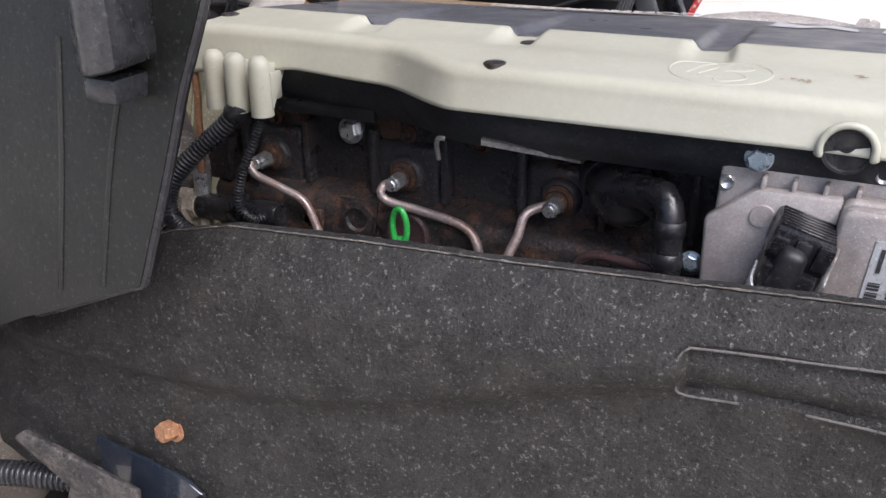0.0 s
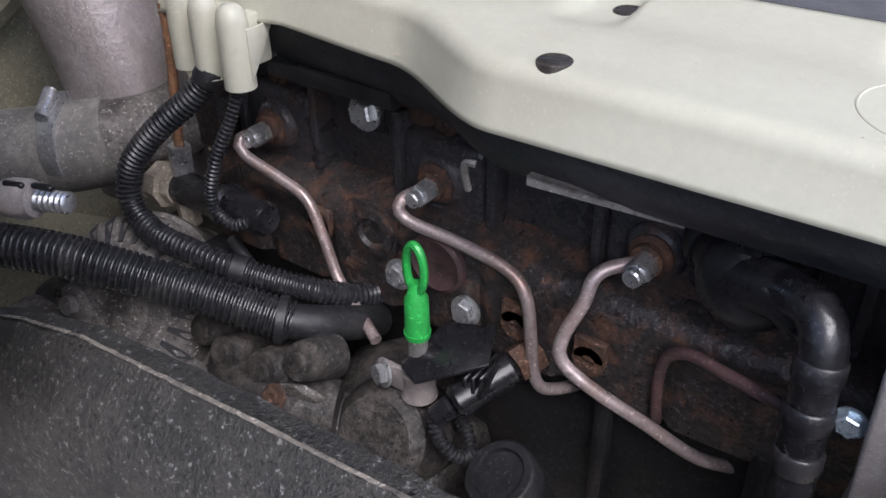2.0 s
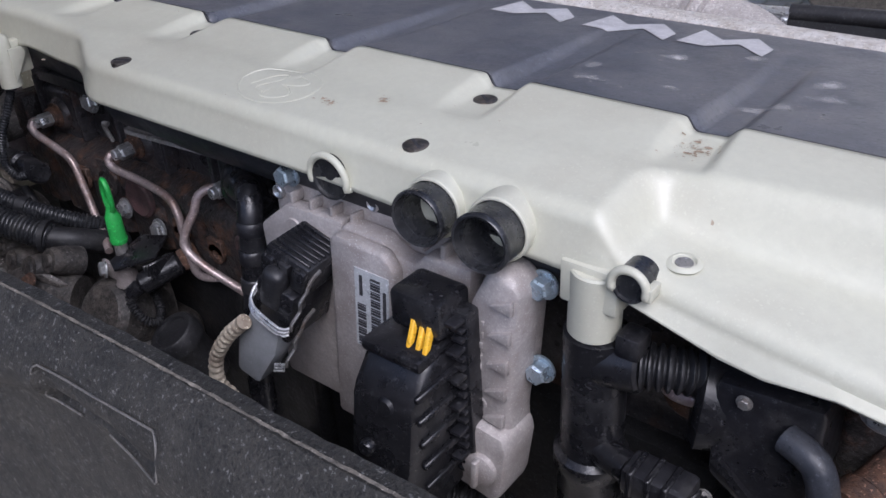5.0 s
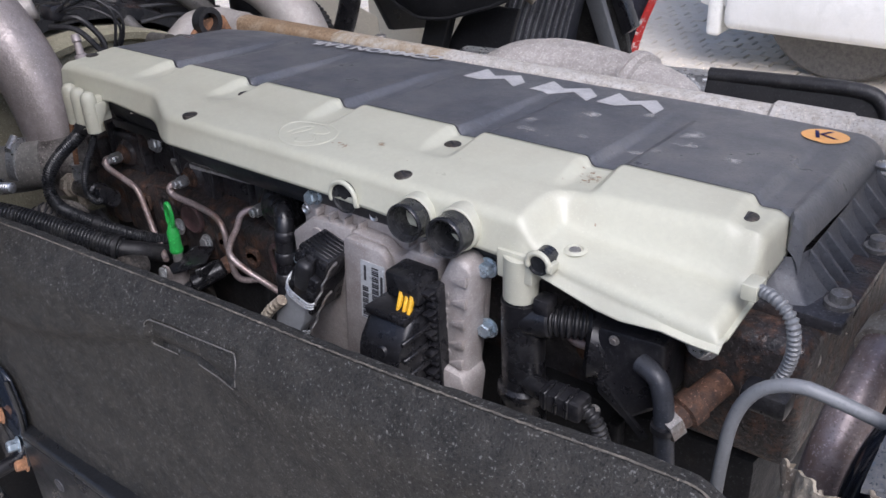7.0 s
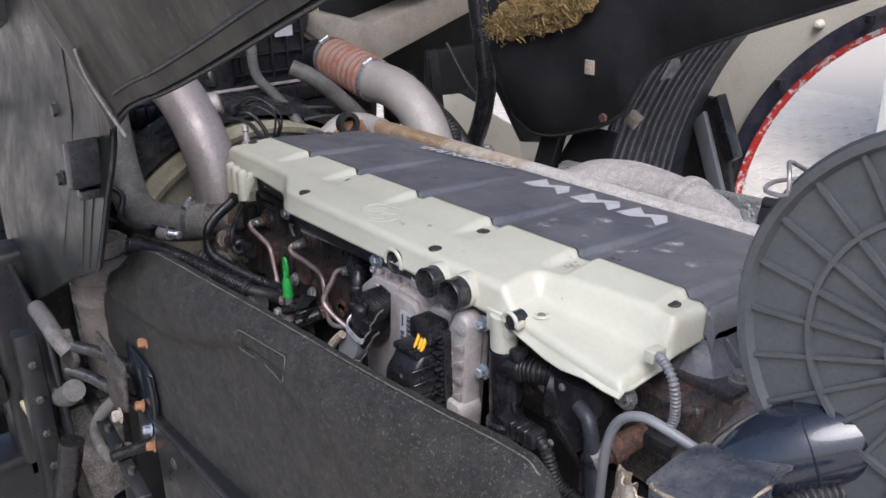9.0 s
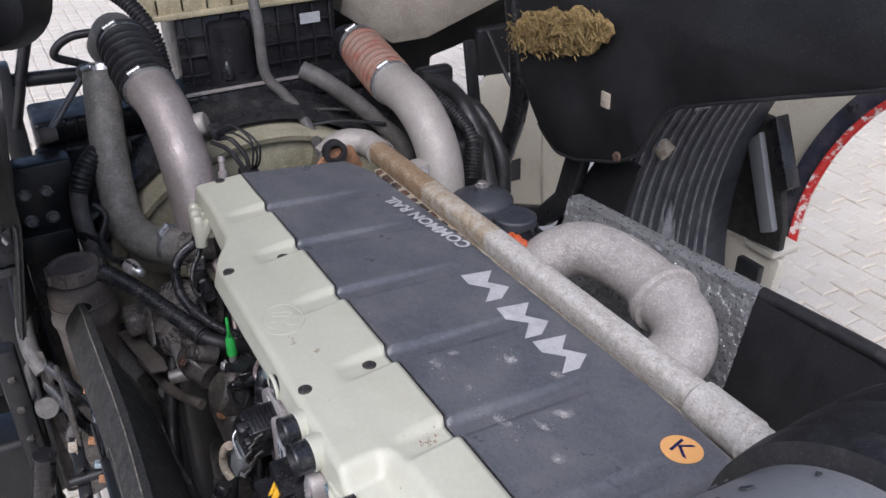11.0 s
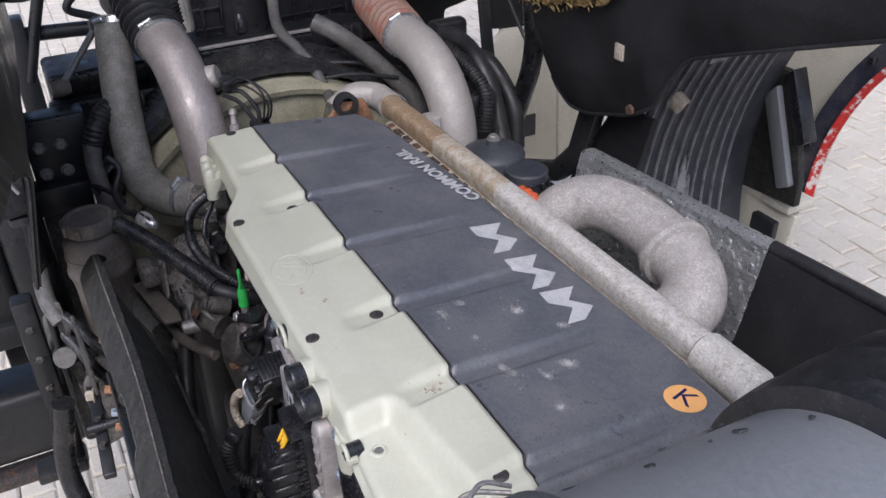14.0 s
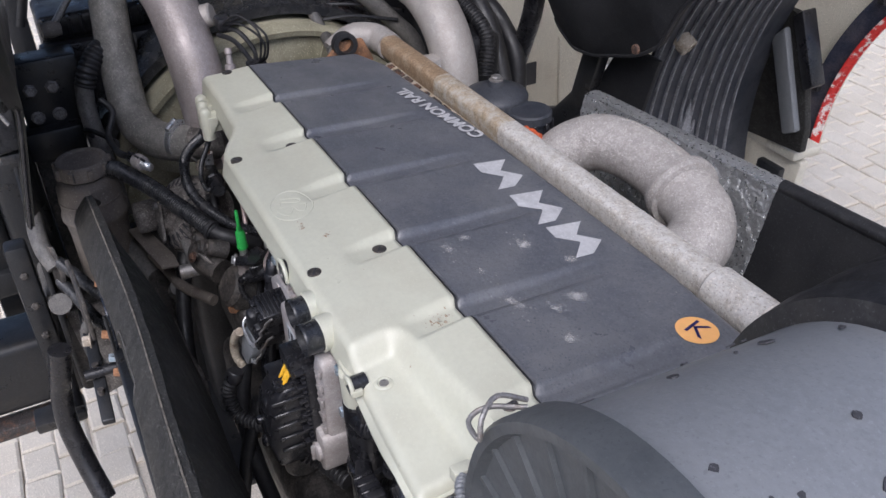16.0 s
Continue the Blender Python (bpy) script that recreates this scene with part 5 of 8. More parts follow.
part("strap", plate_bm([(0.535, -0.006, 1.365), (0.540, -0.006, 1.368), (0.585, -0.004, 1.325), (0.580, -0.004, 1.321)], (0, 0.004, 0)), gloss_black, fg)
vs = thing("rusty_fitting", "corroded brown pipe fitting on the engine rear", "fitting")
part("fitting", lathe_bm([(0, 0.011), (0.012, 0.0125), (0.014, 0.016), (0.028, 0.016), (0.03, 0.0135), (0.06, 0.013)], (0.605, -0.004, 1.353), (0.64, 0.09, 1.385), 12), rust, vs)
part("nut", rod_bm((0.602, -0.012, 1.350), (0.607, 0.0, 1.354), 0.0135, 6), dull_steel, vs, smooth=False)
bm = box_bm((0.585, 0.05, 1.30), (0.69, 0.36, 1.426), 0.012, 3)
part("rear_housing", bm, iron_rusty, engine, "rusty rear housing")
hex_bolt((0.612, 0.028, 1.418), (0, -1, 0.1), 0.011, zinc, engine)
hex_bolt((0.678, 0.08, 1.40), (0.3, -1, 0.2), 0.010, dull_steel, engine)
wc = thing("cable_conduit", "grey ribbed conduit from the trim cover rear", "conduit")
part("conduit", tube_bm([(0.650, 0.024, 1.484), (0.668, 0.012, 1.487), (0.682, 0.008, 1.476), (0.686, 0.010, 1.452), (0.682, 0.015, 1.428), (0.676, 0.015, 1.412)], 0.0046, 12, 0.003, (0.0045, 0.0016)), filter_grey, wc)
part("clip", box_bm((0.640, 0.015, 1.476), (0.653, 0.035, 1.490), 0.002), cream, wc, "cream clip")
part("plug", box_bm((0.652, 0.005, 1.385), (0.69, 0.03, 1.405), 0.005), black_plastic, wc)
ex = thing("rear_pipe", "pinkish steel rear pipe with clamp band", "pipe")
part("pipe", tube_bm([(0.765, 0.36, 1.485), (0.755, 0.28, 1.470), (0.742, 0.16, 1.448), (0.734, 0.07, 1.425), (0.728, 0.01, 1.385), (0.725, -0.01, 1.33)], 0.0185, 20), steel_pipe, ex)
part("band", lathe_bm([(-0.012, 0.0195), (-0.012, 0.0225), (0.012, 0.0225), (0.012, 0.0195)], (0.7358, 0.09, 1.431), (0.7435, 0.17, 1.450), 28), tape_tan, ex, "pale clamp band")
gc = thing("grey_hose", "thin grey hose arching behind the shield", "hose")
part("hose", tube_bm([(0.672, -0.080, 1.30), (0.673, -0.078, 1.393), (0.677, -0.076, 1.442), (0.690, -0.075, 1.470), (0.712, -0.073, 1.482), (0.735, -0.068, 1.478), (0.775, -0.055, 1.462)], 0.0048, 14, 0.006), filter_grey, gc)
# intake pipe under the filter
ip = thing("intake_pipe", "glossy navy-black air intake pipe", "pipe")
part("pipe", tube_bm([(0.93, 0.10, 1.53), (0.87, 0.01, 1.512), (0.825, -0.035, 1.490), (0.795, -0.048, 1.452), (0.782, -0.052, 1.40), (0.78, -0.052, 1.33)], 0.036, 28), navy_black, ip)
part("bead", lathe_bm([(-0.003, 0.036), (0, 0.0385), (0.003, 0.036)], (0.835, -0.025, 1.496), (0.86, 0.0, 1.508), 32), navy_black, ip)
mb = thing("cab_mount", "black painted mount wrapped in torn pale tape", "mount")
def mount_cap(u, v):
    """Upright cap: u round its front, v down from the rolled lip."""
    x = 0.770 + 0.078 * u
    y = -0.150 + 0.010 * (2 * u - 1) ** 2 + (0.045 * max(0, u - 0.93) + 0.045 * max(0, 0.07 - u)) / 0.07
    z = 1.486 + 0.018 * u - 0.135 * v
    if v < 0.06:
        y += 0.012 * (1 - v / 0.06)
        z -= 0.006 * (1 - v / 0.06)
    return x, y + 0.0012 * noise.noise((u * 9, v * 9, 1)), z


part("cap", sheet_bm(mount_cap, 40, 40, (0, 0.004, 0)), dusty_navy, mb, "dusty navy cap")
part("cap_top", sheet_bm(lambda u, v: (0.770 + 0.078 * u, -0.139 + 0.075 * v, 1.480 + 0.018 * u + 0.006 * math.sin(v * 2.6)), 14, 14, (0, 0, -0.004)), dusty_navy, mb)
part("cap_lip", tube_bm([(mount_cap(k / 16, 0.05)[0], mount_cap(k / 16, 0.05)[1] - 0.001, mount_cap(k / 16, 0.05)[2]) for k in range(17)], 0.0016, 8, 0.004), tape_torn, mb, "worn pale lip")
for k in range(4):
    def shell(u, v, k=k):
        a = radians(100 * u - 5)
        r = 0.054 - 0.010 * k
        low = 1.30 + 0.025 * k + 0.022 * noise.noise((u * 5, k * 3, 2)) + 0.010 * noise.noise((u * 17, k, 7))
        top = 1.470 - 0.010 * k - 0.045 * (u - 0.75) ** 2 + 0.005 * noise.noise((u * 9, k, 4))
        z = top + (low - top) * v
        r += 0.006 * noise.noise((u * 4, z * 22, k)) + 0.003 * noise.noise((u * 14, z * 70, k))
        return 0.782 - r * 1.08 * math.cos(a), -0.105 - r * 0.85 * math.sin(a), z
    part("tape", sheet_bm(shell, 34, 36, (0.0016, 0.0010, 0)), (tape_torn, tape_tan, tape_torn, wool)[k], mb, "torn pale tape layer")
part("lower_body", box_bm((0.765, -0.165, 1.10), (0.842, -0.10, 1.356), 0.014, 3), dusty_navy, mb)
rt = random.Random(21)
for k in range(22):
    cx, cz = 0.742 + 0.075 * rt.random(), 1.415 - 0.20 * rt.random()
    a, w, h = rt.uniform(-0.9, 0.4), rt.uniform(0.006, 0.016), rt.uniform(0.02, 0.06)
    def flake(u, v, cx=cx, cz=cz, a=a, w=w, h=h, k=k):
        p, q = (u - 0.5) * w * (1 - 0.5 * v), (v - 0.5) * h
        return cx + p * math.cos(a) - q * math.sin(a), -0.178 - 0.006 * math.sin(3 * u) - 0.010 * v + 0.004 * noise.noise((u * 3, v * 3, k)), cz + p * math.sin(a) + q * math.cos(a)
    part("peeling_tape", sheet_bm(flake, 6, 8, (0.0008, 0.0015, 0)), (tape_torn, chalk, dusty_navy, tape_tan)[k % 4], mb, "peeling pale tape")
part("white_plug", box_bm((0.856, -0.154, 1.468), (0.868, -0.142, 1.482), 0.003, 2), tape_tan, mb, "pale connector")
hp = thing("black_pipe_elbow", "glossy black pipe elbow beside the mount", "pipe")
part("pipe", tube_bm([(0.868, -0.20, 1.28), (0.868, -0.20, 1.385), (0.882, -0.20, 1.425), (0.92, -0.19, 1.448), (1.0, -0.15, 1.462)], 0.025, 22), navy_black, hp)
part("nut", rod_bm((0.898, -0.212, 1.385), (0.893, -0.232, 1.395), 0.016, 6), cast_alu, hp, smooth=False)
for k, (dx, r) in enumerate(((0.0, 0.0095), (0.028, 0.008), (0.05, 0.006))):
    h = thing("cable_conduit", "black ribbed conduits under the air filter", "conduit", "conduits under the filter")
    part("conduit", tube_bm([(0.90 + dx * 0.6, 0.06, 1.44), (0.865 + dx, -0.03, 1.468 - dx * 0.4), (0.84 + dx, -0.085, 1.452 - dx), (0.83 + dx, -0.10, 1.38)], r, 14, 0.004, (0.006, 0.0022)), rubber, h)
    part("end_sleeve", lathe_bm([(0, r + 0.001), (0.002, r + 0.0025), (0.014, r + 0.0025), (0.016, r + 0.001)], (0.83 + dx, -0.100, 1.385), (0.84 + dx, -0.085, 1.452 - dx), 16), black_plastic, h)

# ---- noise shields ----
def shield_top(x):
    return linear(x, [(-0.372, 1.285), (-0.365, 1.303), (-0.345, 1.318), (-0.28, 1.350), (-0.21, 1.394), (-0.15, 1.416), (-0.1, 1.428), (0.0, 1.4345), (0.1, 1.4385), (0.2, 1.445), (0.3, 1.453), (0.4, 1.461), (0.5, 1.470), (0.6, 1.480), (0.66, 1.487), (0.70, 1.489), (0.722, 1.478), (0.732, 1.455), (0.735, 1.43)])


def shield_fn(u, v):
    x = -0.372 + 1.107 * u
    zt = shield_top(x)
    zb = linear(x, [(-0.372, 1.18), (-0.30, 1.15), (-0.19, 1.12), (-0.15, 1.09), (0.75, 1.02)])
    z = zt - v * (zt - zb)
    d = zt - z
    y = -0.203 + 0.007 * math.exp(-((x - 0.2) / 0.22) ** 2) - 0.026 * math.sin(min(1, d / 0.045) * math.pi / 2) + 0.005 * noise.noise((x * 4, z * 4, 0))
    # long pressed bulge
    b = z - (1.31 + 0.085 * math.exp(-((x - 0.25) / 0.20) ** 2) + 0.02 * x)
    y += 0.013 / (1 + math.exp(b / 0.004))
    s = min(1, max(0, (z - 1.388 - 0.10 * (x - 0.198)) / 0.003)) * min(1, max(0, (1.420 - z + 0.10 * (x - 0.198)) / 0.003)) * min(1, max(0, (x - 0.198) / 0.004)) * min(1, max(0, (0.326 - x) / 0.004))
    y += 0.007 * s + 0.0015 * noise.noise((x * 60, z * 60, 3))
    return x, y, z


lsh = thing("noise_shield", "black felt engine noise shield with worn pale edge", "noise shield")
part("felt_panel", sheet_bm(shield_fn, 270, 120, (0, 0.011, 0)), felt, lsh)


def shield_inner(u, v):
    """Padded inner layer, swelling towards the engine lower down."""
    x = -0.222 + 0.950 * u
    zt = shield_top(x)
    d = 0.003 + (zt - 1.04) * v
    y = -0.1935 + 0.007 * math.exp(-((x - 0.2) / 0.22) ** 2) + 0.075 * (1 - math.exp(-d / 0.13)) * curve(x, [(-0.2, 0.1), (0.05, 1.0)])
    return x, y + 0.004 * noise.noise((x * 9, d * 9, 4)), zt - d


def on_shield(x, z, lift):
    zt = shield_top(x)
    zb = linear(x, [(-0.372, 1.18), (-0.30, 1.15), (-0.19, 1.12), (-0.15, 1.09), (0.75, 1.02)])
    p = shield_fn((x + 0.372) / 1.107, (zt - z) / (zt - zb))
    return p[0], p[1] - lift, p[2]


def slot_at(a, b):
    """Round the slot: a along it, b up it."""
    x = 0.198 + 0.128 * a
    return on_shield(x, 1.388 + 0.032 * b + 0.10 * (x - 0.198), 0.0006)


loop = [(0, 0.15), (0.04, 0), (0.25, 0), (0.5, 0), (0.75, 0), (0.96, 0), (1, 0.15), (1, 0.85), (0.96, 1), (0.75, 1), (0.5, 1), (0.25, 1), (0.04, 1), (0, 0.85), (0, 0.15)]
for k in (0, 3, 6, 8, 10, 12):
    part("slot_edge", tube_bm([slot_at(*q) for q in loop[k:k + 3]], 0.0007, 6, 0.004), rubber_grey, lsh, "grey slot edge")
part("inner_padding", sheet_bm(shield_inner, 110, 30, (0, -0.003, 0)), felt, lsh)

bm = sheet_bm(lambda u, v: (-0.20 + 0.915 * u, -0.2020 + 0.007 * math.exp(-((-0.20 + 0.915 * u - 0.2) / 0.22) ** 2) + 0.0020 * v + 0.0006 * noise.noise((u * 300, v * 3, 0)), shield_top(-0.20 + 0.915 * u) + 0.0012 + 0.0009 * noise.noise((u * 260, 5, v))), 220, 3)
part("worn_edge", bm, felt_edge, lsh, "worn pale felt edge")
for q, mat in (((-0.163, -0.214, 1.258), rust_orange), ((-0.185, -0.229, 1.137), rust_orange), ((-0.165, -0.229, 1.10), zinc_blue), ((-0.160, -0.229, 1.07), rust_orange)):
    hex_bolt(q, (-0.2, -1, 0.2), 0.008, mat, lsh, "bolt", 0.014)
part("bracket", plate_bm([(-0.205, -0.216, 1.235), (-0.165, -0.216, 1.225), (-0.155, -0.216, 1.05), (-0.215, -0.216, 1.05)], (0, 0.006, 0), 0.002), navy_black, lsh, "black painted bracket")

part("bracket_plate", plate_bm([(-0.238, -0.226, 1.235), (-0.15, -0.226, 1.222), (-0.134, -0.226, 1.212), (-0.128, -0.226, 1.165), (-0.150, -0.226, 1.075), (-0.24, -0.226, 1.03)], (0, 0.005, 0), 0.002), navy_black, lsh, "black painted bracket plate")
part("plate_lip", tube_bm([(-0.134, -0.229, 1.214), (-0.127, -0.229, 1.165), (-0.150, -0.229, 1.073)], 0.003, 8), chassis_black, lsh)
for ox, wd in ((0.690, 0.013), (0.709, 0.016)):
    part("edge_strip", box_bm((ox, -0.206, 1.15), (ox + wd, -0.200, 1.402 + 0.25 * (ox - 0.69)), 0.002), olive_grey, lsh, "grey-olive edge strip")

rsh = thing("heat_shield", "black felt side shield faced with crumpled foil", "heat shield")


def right_shield(x0, x1, off, amp):
    def fn(u, v):
        x = x0 + (x1 - x0) * u
        n = amp * (noise.noise((x * 25, v * 12, 0)) + 0.7 * noise.noise((x * 70, v * 30, 4)) + 0.5 * noise.noise((x * 160, v * 70, 9)))
        return x, 0.735 + 0.032 * (x + 0.16) / 0.46 - 0.10 * v + off + n, linear(x, [(-0.17, 1.37), (0.3, 1.388), (0.52, 1.396), (0.555, 1.385), (0.572, 1.35), (0.575, 1.30)]) - 0.42 * v
    return fn


part("felt_panel", sheet_bm(right_shield(-0.163, 0.575, 0.0, 0.001), 160, 20, (0, 0.02, 0)), liner_black, rsh)
part("foil_facing", sheet_bm(right_shield(-0.168, 0.302, -0.005, 0.0026), 200, 170, (0, -0.002, 0)), foil, rsh, "crumpled aluminium foil facing")
part("foil_lip", sheet_bm(lambda u, v: (-0.168 + 0.47 * u, 0.728 + 0.032 * u + 0.032 * v, 1.3715 + 0.017 * u + 0.003 * math.sin(v * 3) + 0.001 * noise.noise((u * 40, v * 4, 0))), 90, 6), foil, rsh)
part("rear_lip", tube_bm([(0.300, 0.776, 1.386), (0.42, 0.782, 1.392), (0.52, 0.788, 1.394), (0.555, 0.789, 1.383), (0.572, 0.785, 1.352), (0.576, 0.776, 1.30)], 0.012, 12, 0.005), rubber, rsh, "black rubber edge")

# ---- charge air pipes ----
ca = thing("charge_air_pipe", "cast aluminium charge air pipe with pinkish overspray", "pipe")
part("pipe", tube_bm([(-0.605, 0.030, 1.598), (-0.55, 0.040, 1.575), (-0.49, 0.046, 1.525), (-0.44, 0.048, 1.46), (-0.41, 0.050, 1.38), (-0.40, 0.052, 1.30)], 0.047, 30), pipe_pinkish, ca)
part("seam", tube_bm([(-0.57, 0.016, 1.626), (-0.49, 0.018, 1.566), (-0.425, 0.020, 1.495)], 0.0013, 6), rust, ca, "dark casting seam")
part("flange", rod_bm((-0.50, 0.085, 1.545), (-0.49, 0.105, 1.550), 0.022, 20, None, 0.003), pipe_alu, ca)
part("bellows", tube_bm([(-0.75, 0.018, 1.655), (-0.68, 0.020, 1.632), (-0.605, 0.028, 1.600)], 0.047, 28, 0.01, (0.021, 0.016)), rubber, ca, "black rubber bellows")
part("inlet", tube_bm([(-0.86, 0.0, 1.62), (-0.80, 0.01, 1.66), (-0.745, 0.018, 1.655)], 0.046, 24), rubber_grey, ca)
clamp_band((-0.608, 0.029, 1.600), (0.85, 0.08, -0.4), 0.050, zinc, ca)
clamp_band((-0.745, 0.018, 1.654), (0.95, 0.05, -0.3), 0.049, zinc, ca)
hb = thing("coolant_hose", "dusty grey rubber coolant hose", "hose")
part("hose", tube_bm([(-0.72, -0.040, 1.618), (-0.685, -0.052, 1.57), (-0.64, -0.064, 1.49), (-0.595, -0.072, 1.41), (-0.545, -0.072, 1.358), (-0.48, -0.050, 1.340), (-0.42, -0.015, 1.346), (-0.385, 0.015, 1.354)], 0.0355, 26), hose_beige, hb)
clamp_band((-0.415, -0.010, 1.353), (0.80, 0.55, 0.04), 0.0365, zinc, hb)
clamp_band((-0.715, -0.037, 1.613), (0.5, -0.15, -0.85), 0.0365, zinc, hb)
part("outlet", tube_bm([(-0.40, 0.0, 1.354), (-0.37, 0.03, 1.357), (-0.36, 0.06, 1.36)], 0.0315, 24), dusty_cast, hb)
cc = thing("charge_air_pipe", "dusty aluminium charge air pipe with orange silicone bellows", "pipe")
part("pipe", tube_bm([(-0.595, 0.545, 1.518), (-0.52, 0.550, 1.508), (-0.455, 0.555, 1.475), (-0.41, 0.557, 1.425), (-0.385, 0.555, 1.36), (-0.375, 0.545, 1.27)], 0.047, 30), pipe_alu, cc)
part("bracket", box_bm((-0.405, 0.488, 1.385), (-0.365, 0.515, 1.420), 0.004), pipe_alu, cc)
hex_bolt((-0.368, 0.500, 1.402), (1, -0.3, 0.3), 0.009, zinc, cc)
bel = part("bellows", tube_bm([(-0.815, 0.56, 1.548), (-0.595, 0.545, 1.518)], 0.0415, 28), tan_dust, cc, "faded orange silicone bellows")
bd = (Vector((-0.595, 0.545, 1.518)) - Vector((-0.815, 0.56, 1.548))).normalized()
for k in range(8):
    q = Vector((-0.815, 0.56, 1.548)) + bd * (0.026 + 0.0245 * k)
    part("bellows_ring", lathe_bm([(-0.0095, 0.041), (-0.007, 0.0495), (-0.003, 0.0535), (0.003, 0.0535), (0.007, 0.0495), (0.0095, 0.041)], q, q + bd, 32), orange_rubber, bel)
clamp_band((-0.600, 0.545, 1.519), (1, 0, -0.16), 0.050, zinc, cc)
clamp_band((-0.812, 0.56, 1.548), (1, 0, -0.16), 0.050, zinc, cc)
part("inlet", tube_bm([(-0.92, 0.55, 1.50), (-0.87, 0.555, 1.54), (-0.81, 0.56, 1.548)], 0.046, 24), black_plastic, cc)

# ---- coolant rail, lifting eye and exhaust elbow ----
rail = thing("coolant_rail", "weathered metal coolant rail beside the rocker cover", "pipe")
def rail_at(t):
    return Vector((-0.400 + 1.012 * t, 0.414 + 0.030 * t, 1.458 - 0.006 * t))
def rail_bm(t0, t1, wide):
    """A length of rail: flat-topped with well rounded shoulders."""
    a, b = rail_at(t0), rail_at(t1)
    sec = [(wide * math.copysign(abs(math.cos(q)) ** 0.62, math.cos(q)), 0.0215 * math.copysign(abs(math.sin(q)) ** 0.62, math.sin(q))) for q in [2 * math.pi * k / 28 for k in range(28)]]
    n = max(2, int((b - a).length / 0.03))
    bm = bmesh.new()
    rings = [[bm.verts.new(a.lerp(b, i / n) + Vector((-0.025 * p, p, q))) for p, q in sec] for i in range(n + 1)]
    for p, q in zip(rings, rings[1:]):
        for k in range(28):
            bm.faces.new((p[k], p[(k + 1) % 28], q[(k + 1) % 28], q[k]))
    bm.faces.new(rings[0])
    bm.faces.new(rings[-1][::-1])
    return bm


part("pipe", rail_bm(0.44, 0.96, 0.0205), rail_metal, rail)
part("middle_pipe", rail_bm(0.225, 0.442, 0.0203), rail_mid, rail, "half-browned middle section")
part("front_pipe", rail_bm(0.0, 0.228, 0.0200), rail_brown, rail, "browned front section")
part("front_elbow", tube_bm([rail_at(0.01), rail_at(-0.02), (-0.445, 0.405, 1.462), (-0.465, 0.365, 1.462), (-0.46, 0.32, 1.44)], 0.0265, 20), pipe_alu, rail)
part("rear_collar", rod_bm(rail_at(0.90), rail_at(0.99), 0.0285, 24, None, 0.004), rail_metal, rail)
part("rear_bend", tube_bm([rail_at(0.97), rail_at(1.02), (0.675, 0.445, 1.443), (0.715, 0.42, 1.43), (0.735, 0.36, 1.40)], 0.0255, 20), rail_metal, rail)
strip = part("flange_strip", plate_bm([rail_at(0.05) + Vector((0, -0.012, -0.013)), rail_at(0.93) + Vector((0, -0.012, -0.013)), rail_at(0.93) + Vector((0, -0.031, -0.016)), rail_at(0.05) + Vector((0, -0.031, -0.016))], (0, 0, -0.014), 0.002), rail_mid, rail, "rusty notched flange")
# proud dark rusty blocks paint the shade of notches in the strip
for k in range(24):
    p = rail_at(0.07 + 0.0355 * k)
    w = 0.006 + 0.003 * ((k * 7) % 4)
    part("notch_dark_block", box_bm((p.x - w, p.y - 0.0335, p.z - 0.029), (p.x + w, p.y - 0.0215, p.z - 0.0118), 0.0015, 1), rust if k % 3 == 0 else iron_rusty, strip)
le = thing("lifting_eye", "rusty lifting eye with black ring at the engine front", "lifting eye")
part("plate", plate_bm([(-0.352, 0.255, 1.462), (-0.352, 0.30, 1.502), (-0.352, 0.345, 1.500), (-0.352, 0.365, 1.455), (-0.352, 0.33, 1.42), (-0.352, 0.26, 1.42)], (-0.010, 0, 0), 0.003), rust_orange, le)
part("ring", lathe_bm([(-0.008, 0.0145), (-0.008, 0.023), (0.010, 0.023), (0.010, 0.0145), (-0.008, 0.0145)], (-0.349, 0.306, 1.498), (-0.2, 0.306, 1.51), 28), rubber, le, "black ring")
elb = thing("exhaust_elbow", "rough cast metal exhaust elbow", "pipe")
part("elbow", tube_bm([(0.03, 0.50, 1.30), (0.020, 0.545, 1.368), (0.055, 0.59, 1.402), (0.115, 0.615, 1.408), (0.19, 0.622, 1.404), (0.268, 0.615, 1.396)], 0.0475, 30), elbow_cast, elb)
part("joint_ring", lathe_bm([(-0.012, 0.046), (-0.011, 0.0575), (-0.002, 0.0590), (-0.001, 0.0555), (0.002, 0.0555), (0.003, 0.0590), (0.011, 0.0575), (0.013, 0.048)], (0.248, 0.617, 1.398), (0.283, 0.612, 1.394), 32), elbow_cast, elb)
part("rear_elbow", tube_bm([(0.258, 0.616, 1.397), (0.305, 0.606, 1.388), (0.342, 0.575, 1.374), (0.352, 0.525, 1.358), (0.350, 0.46, 1.345)], 0.049, 30), elbow_cast, elb)
part("seam", tube_bm([(0.06, 0.598, 1.4495), (0.115, 0.622, 1.4558), (0.19, 0.629, 1.4515), (0.24, 0.624, 1.446)], 0.0016, 6), elbow_cast, elb, "casting seam")
part("flange", rod_bm((0.350, 0.49, 1.350), (0.350, 0.462, 1.346), 0.060, 24, None, 0.004), iron_rusty, elb)
can = thing("oil_separator", "round black oil separator cap with bolt", "oil separator")
part("dome", lathe_bm([(0, 0.058), (0.03, 0.061), (0.036, 0.058), (0.044, 0.038), (0.050, 0.016), (0.060, 0.014), (0.062, 0)], (-0.195, 0.542, 1.372), (-0.195, 0.542, 2), 36), guard_grey, can)
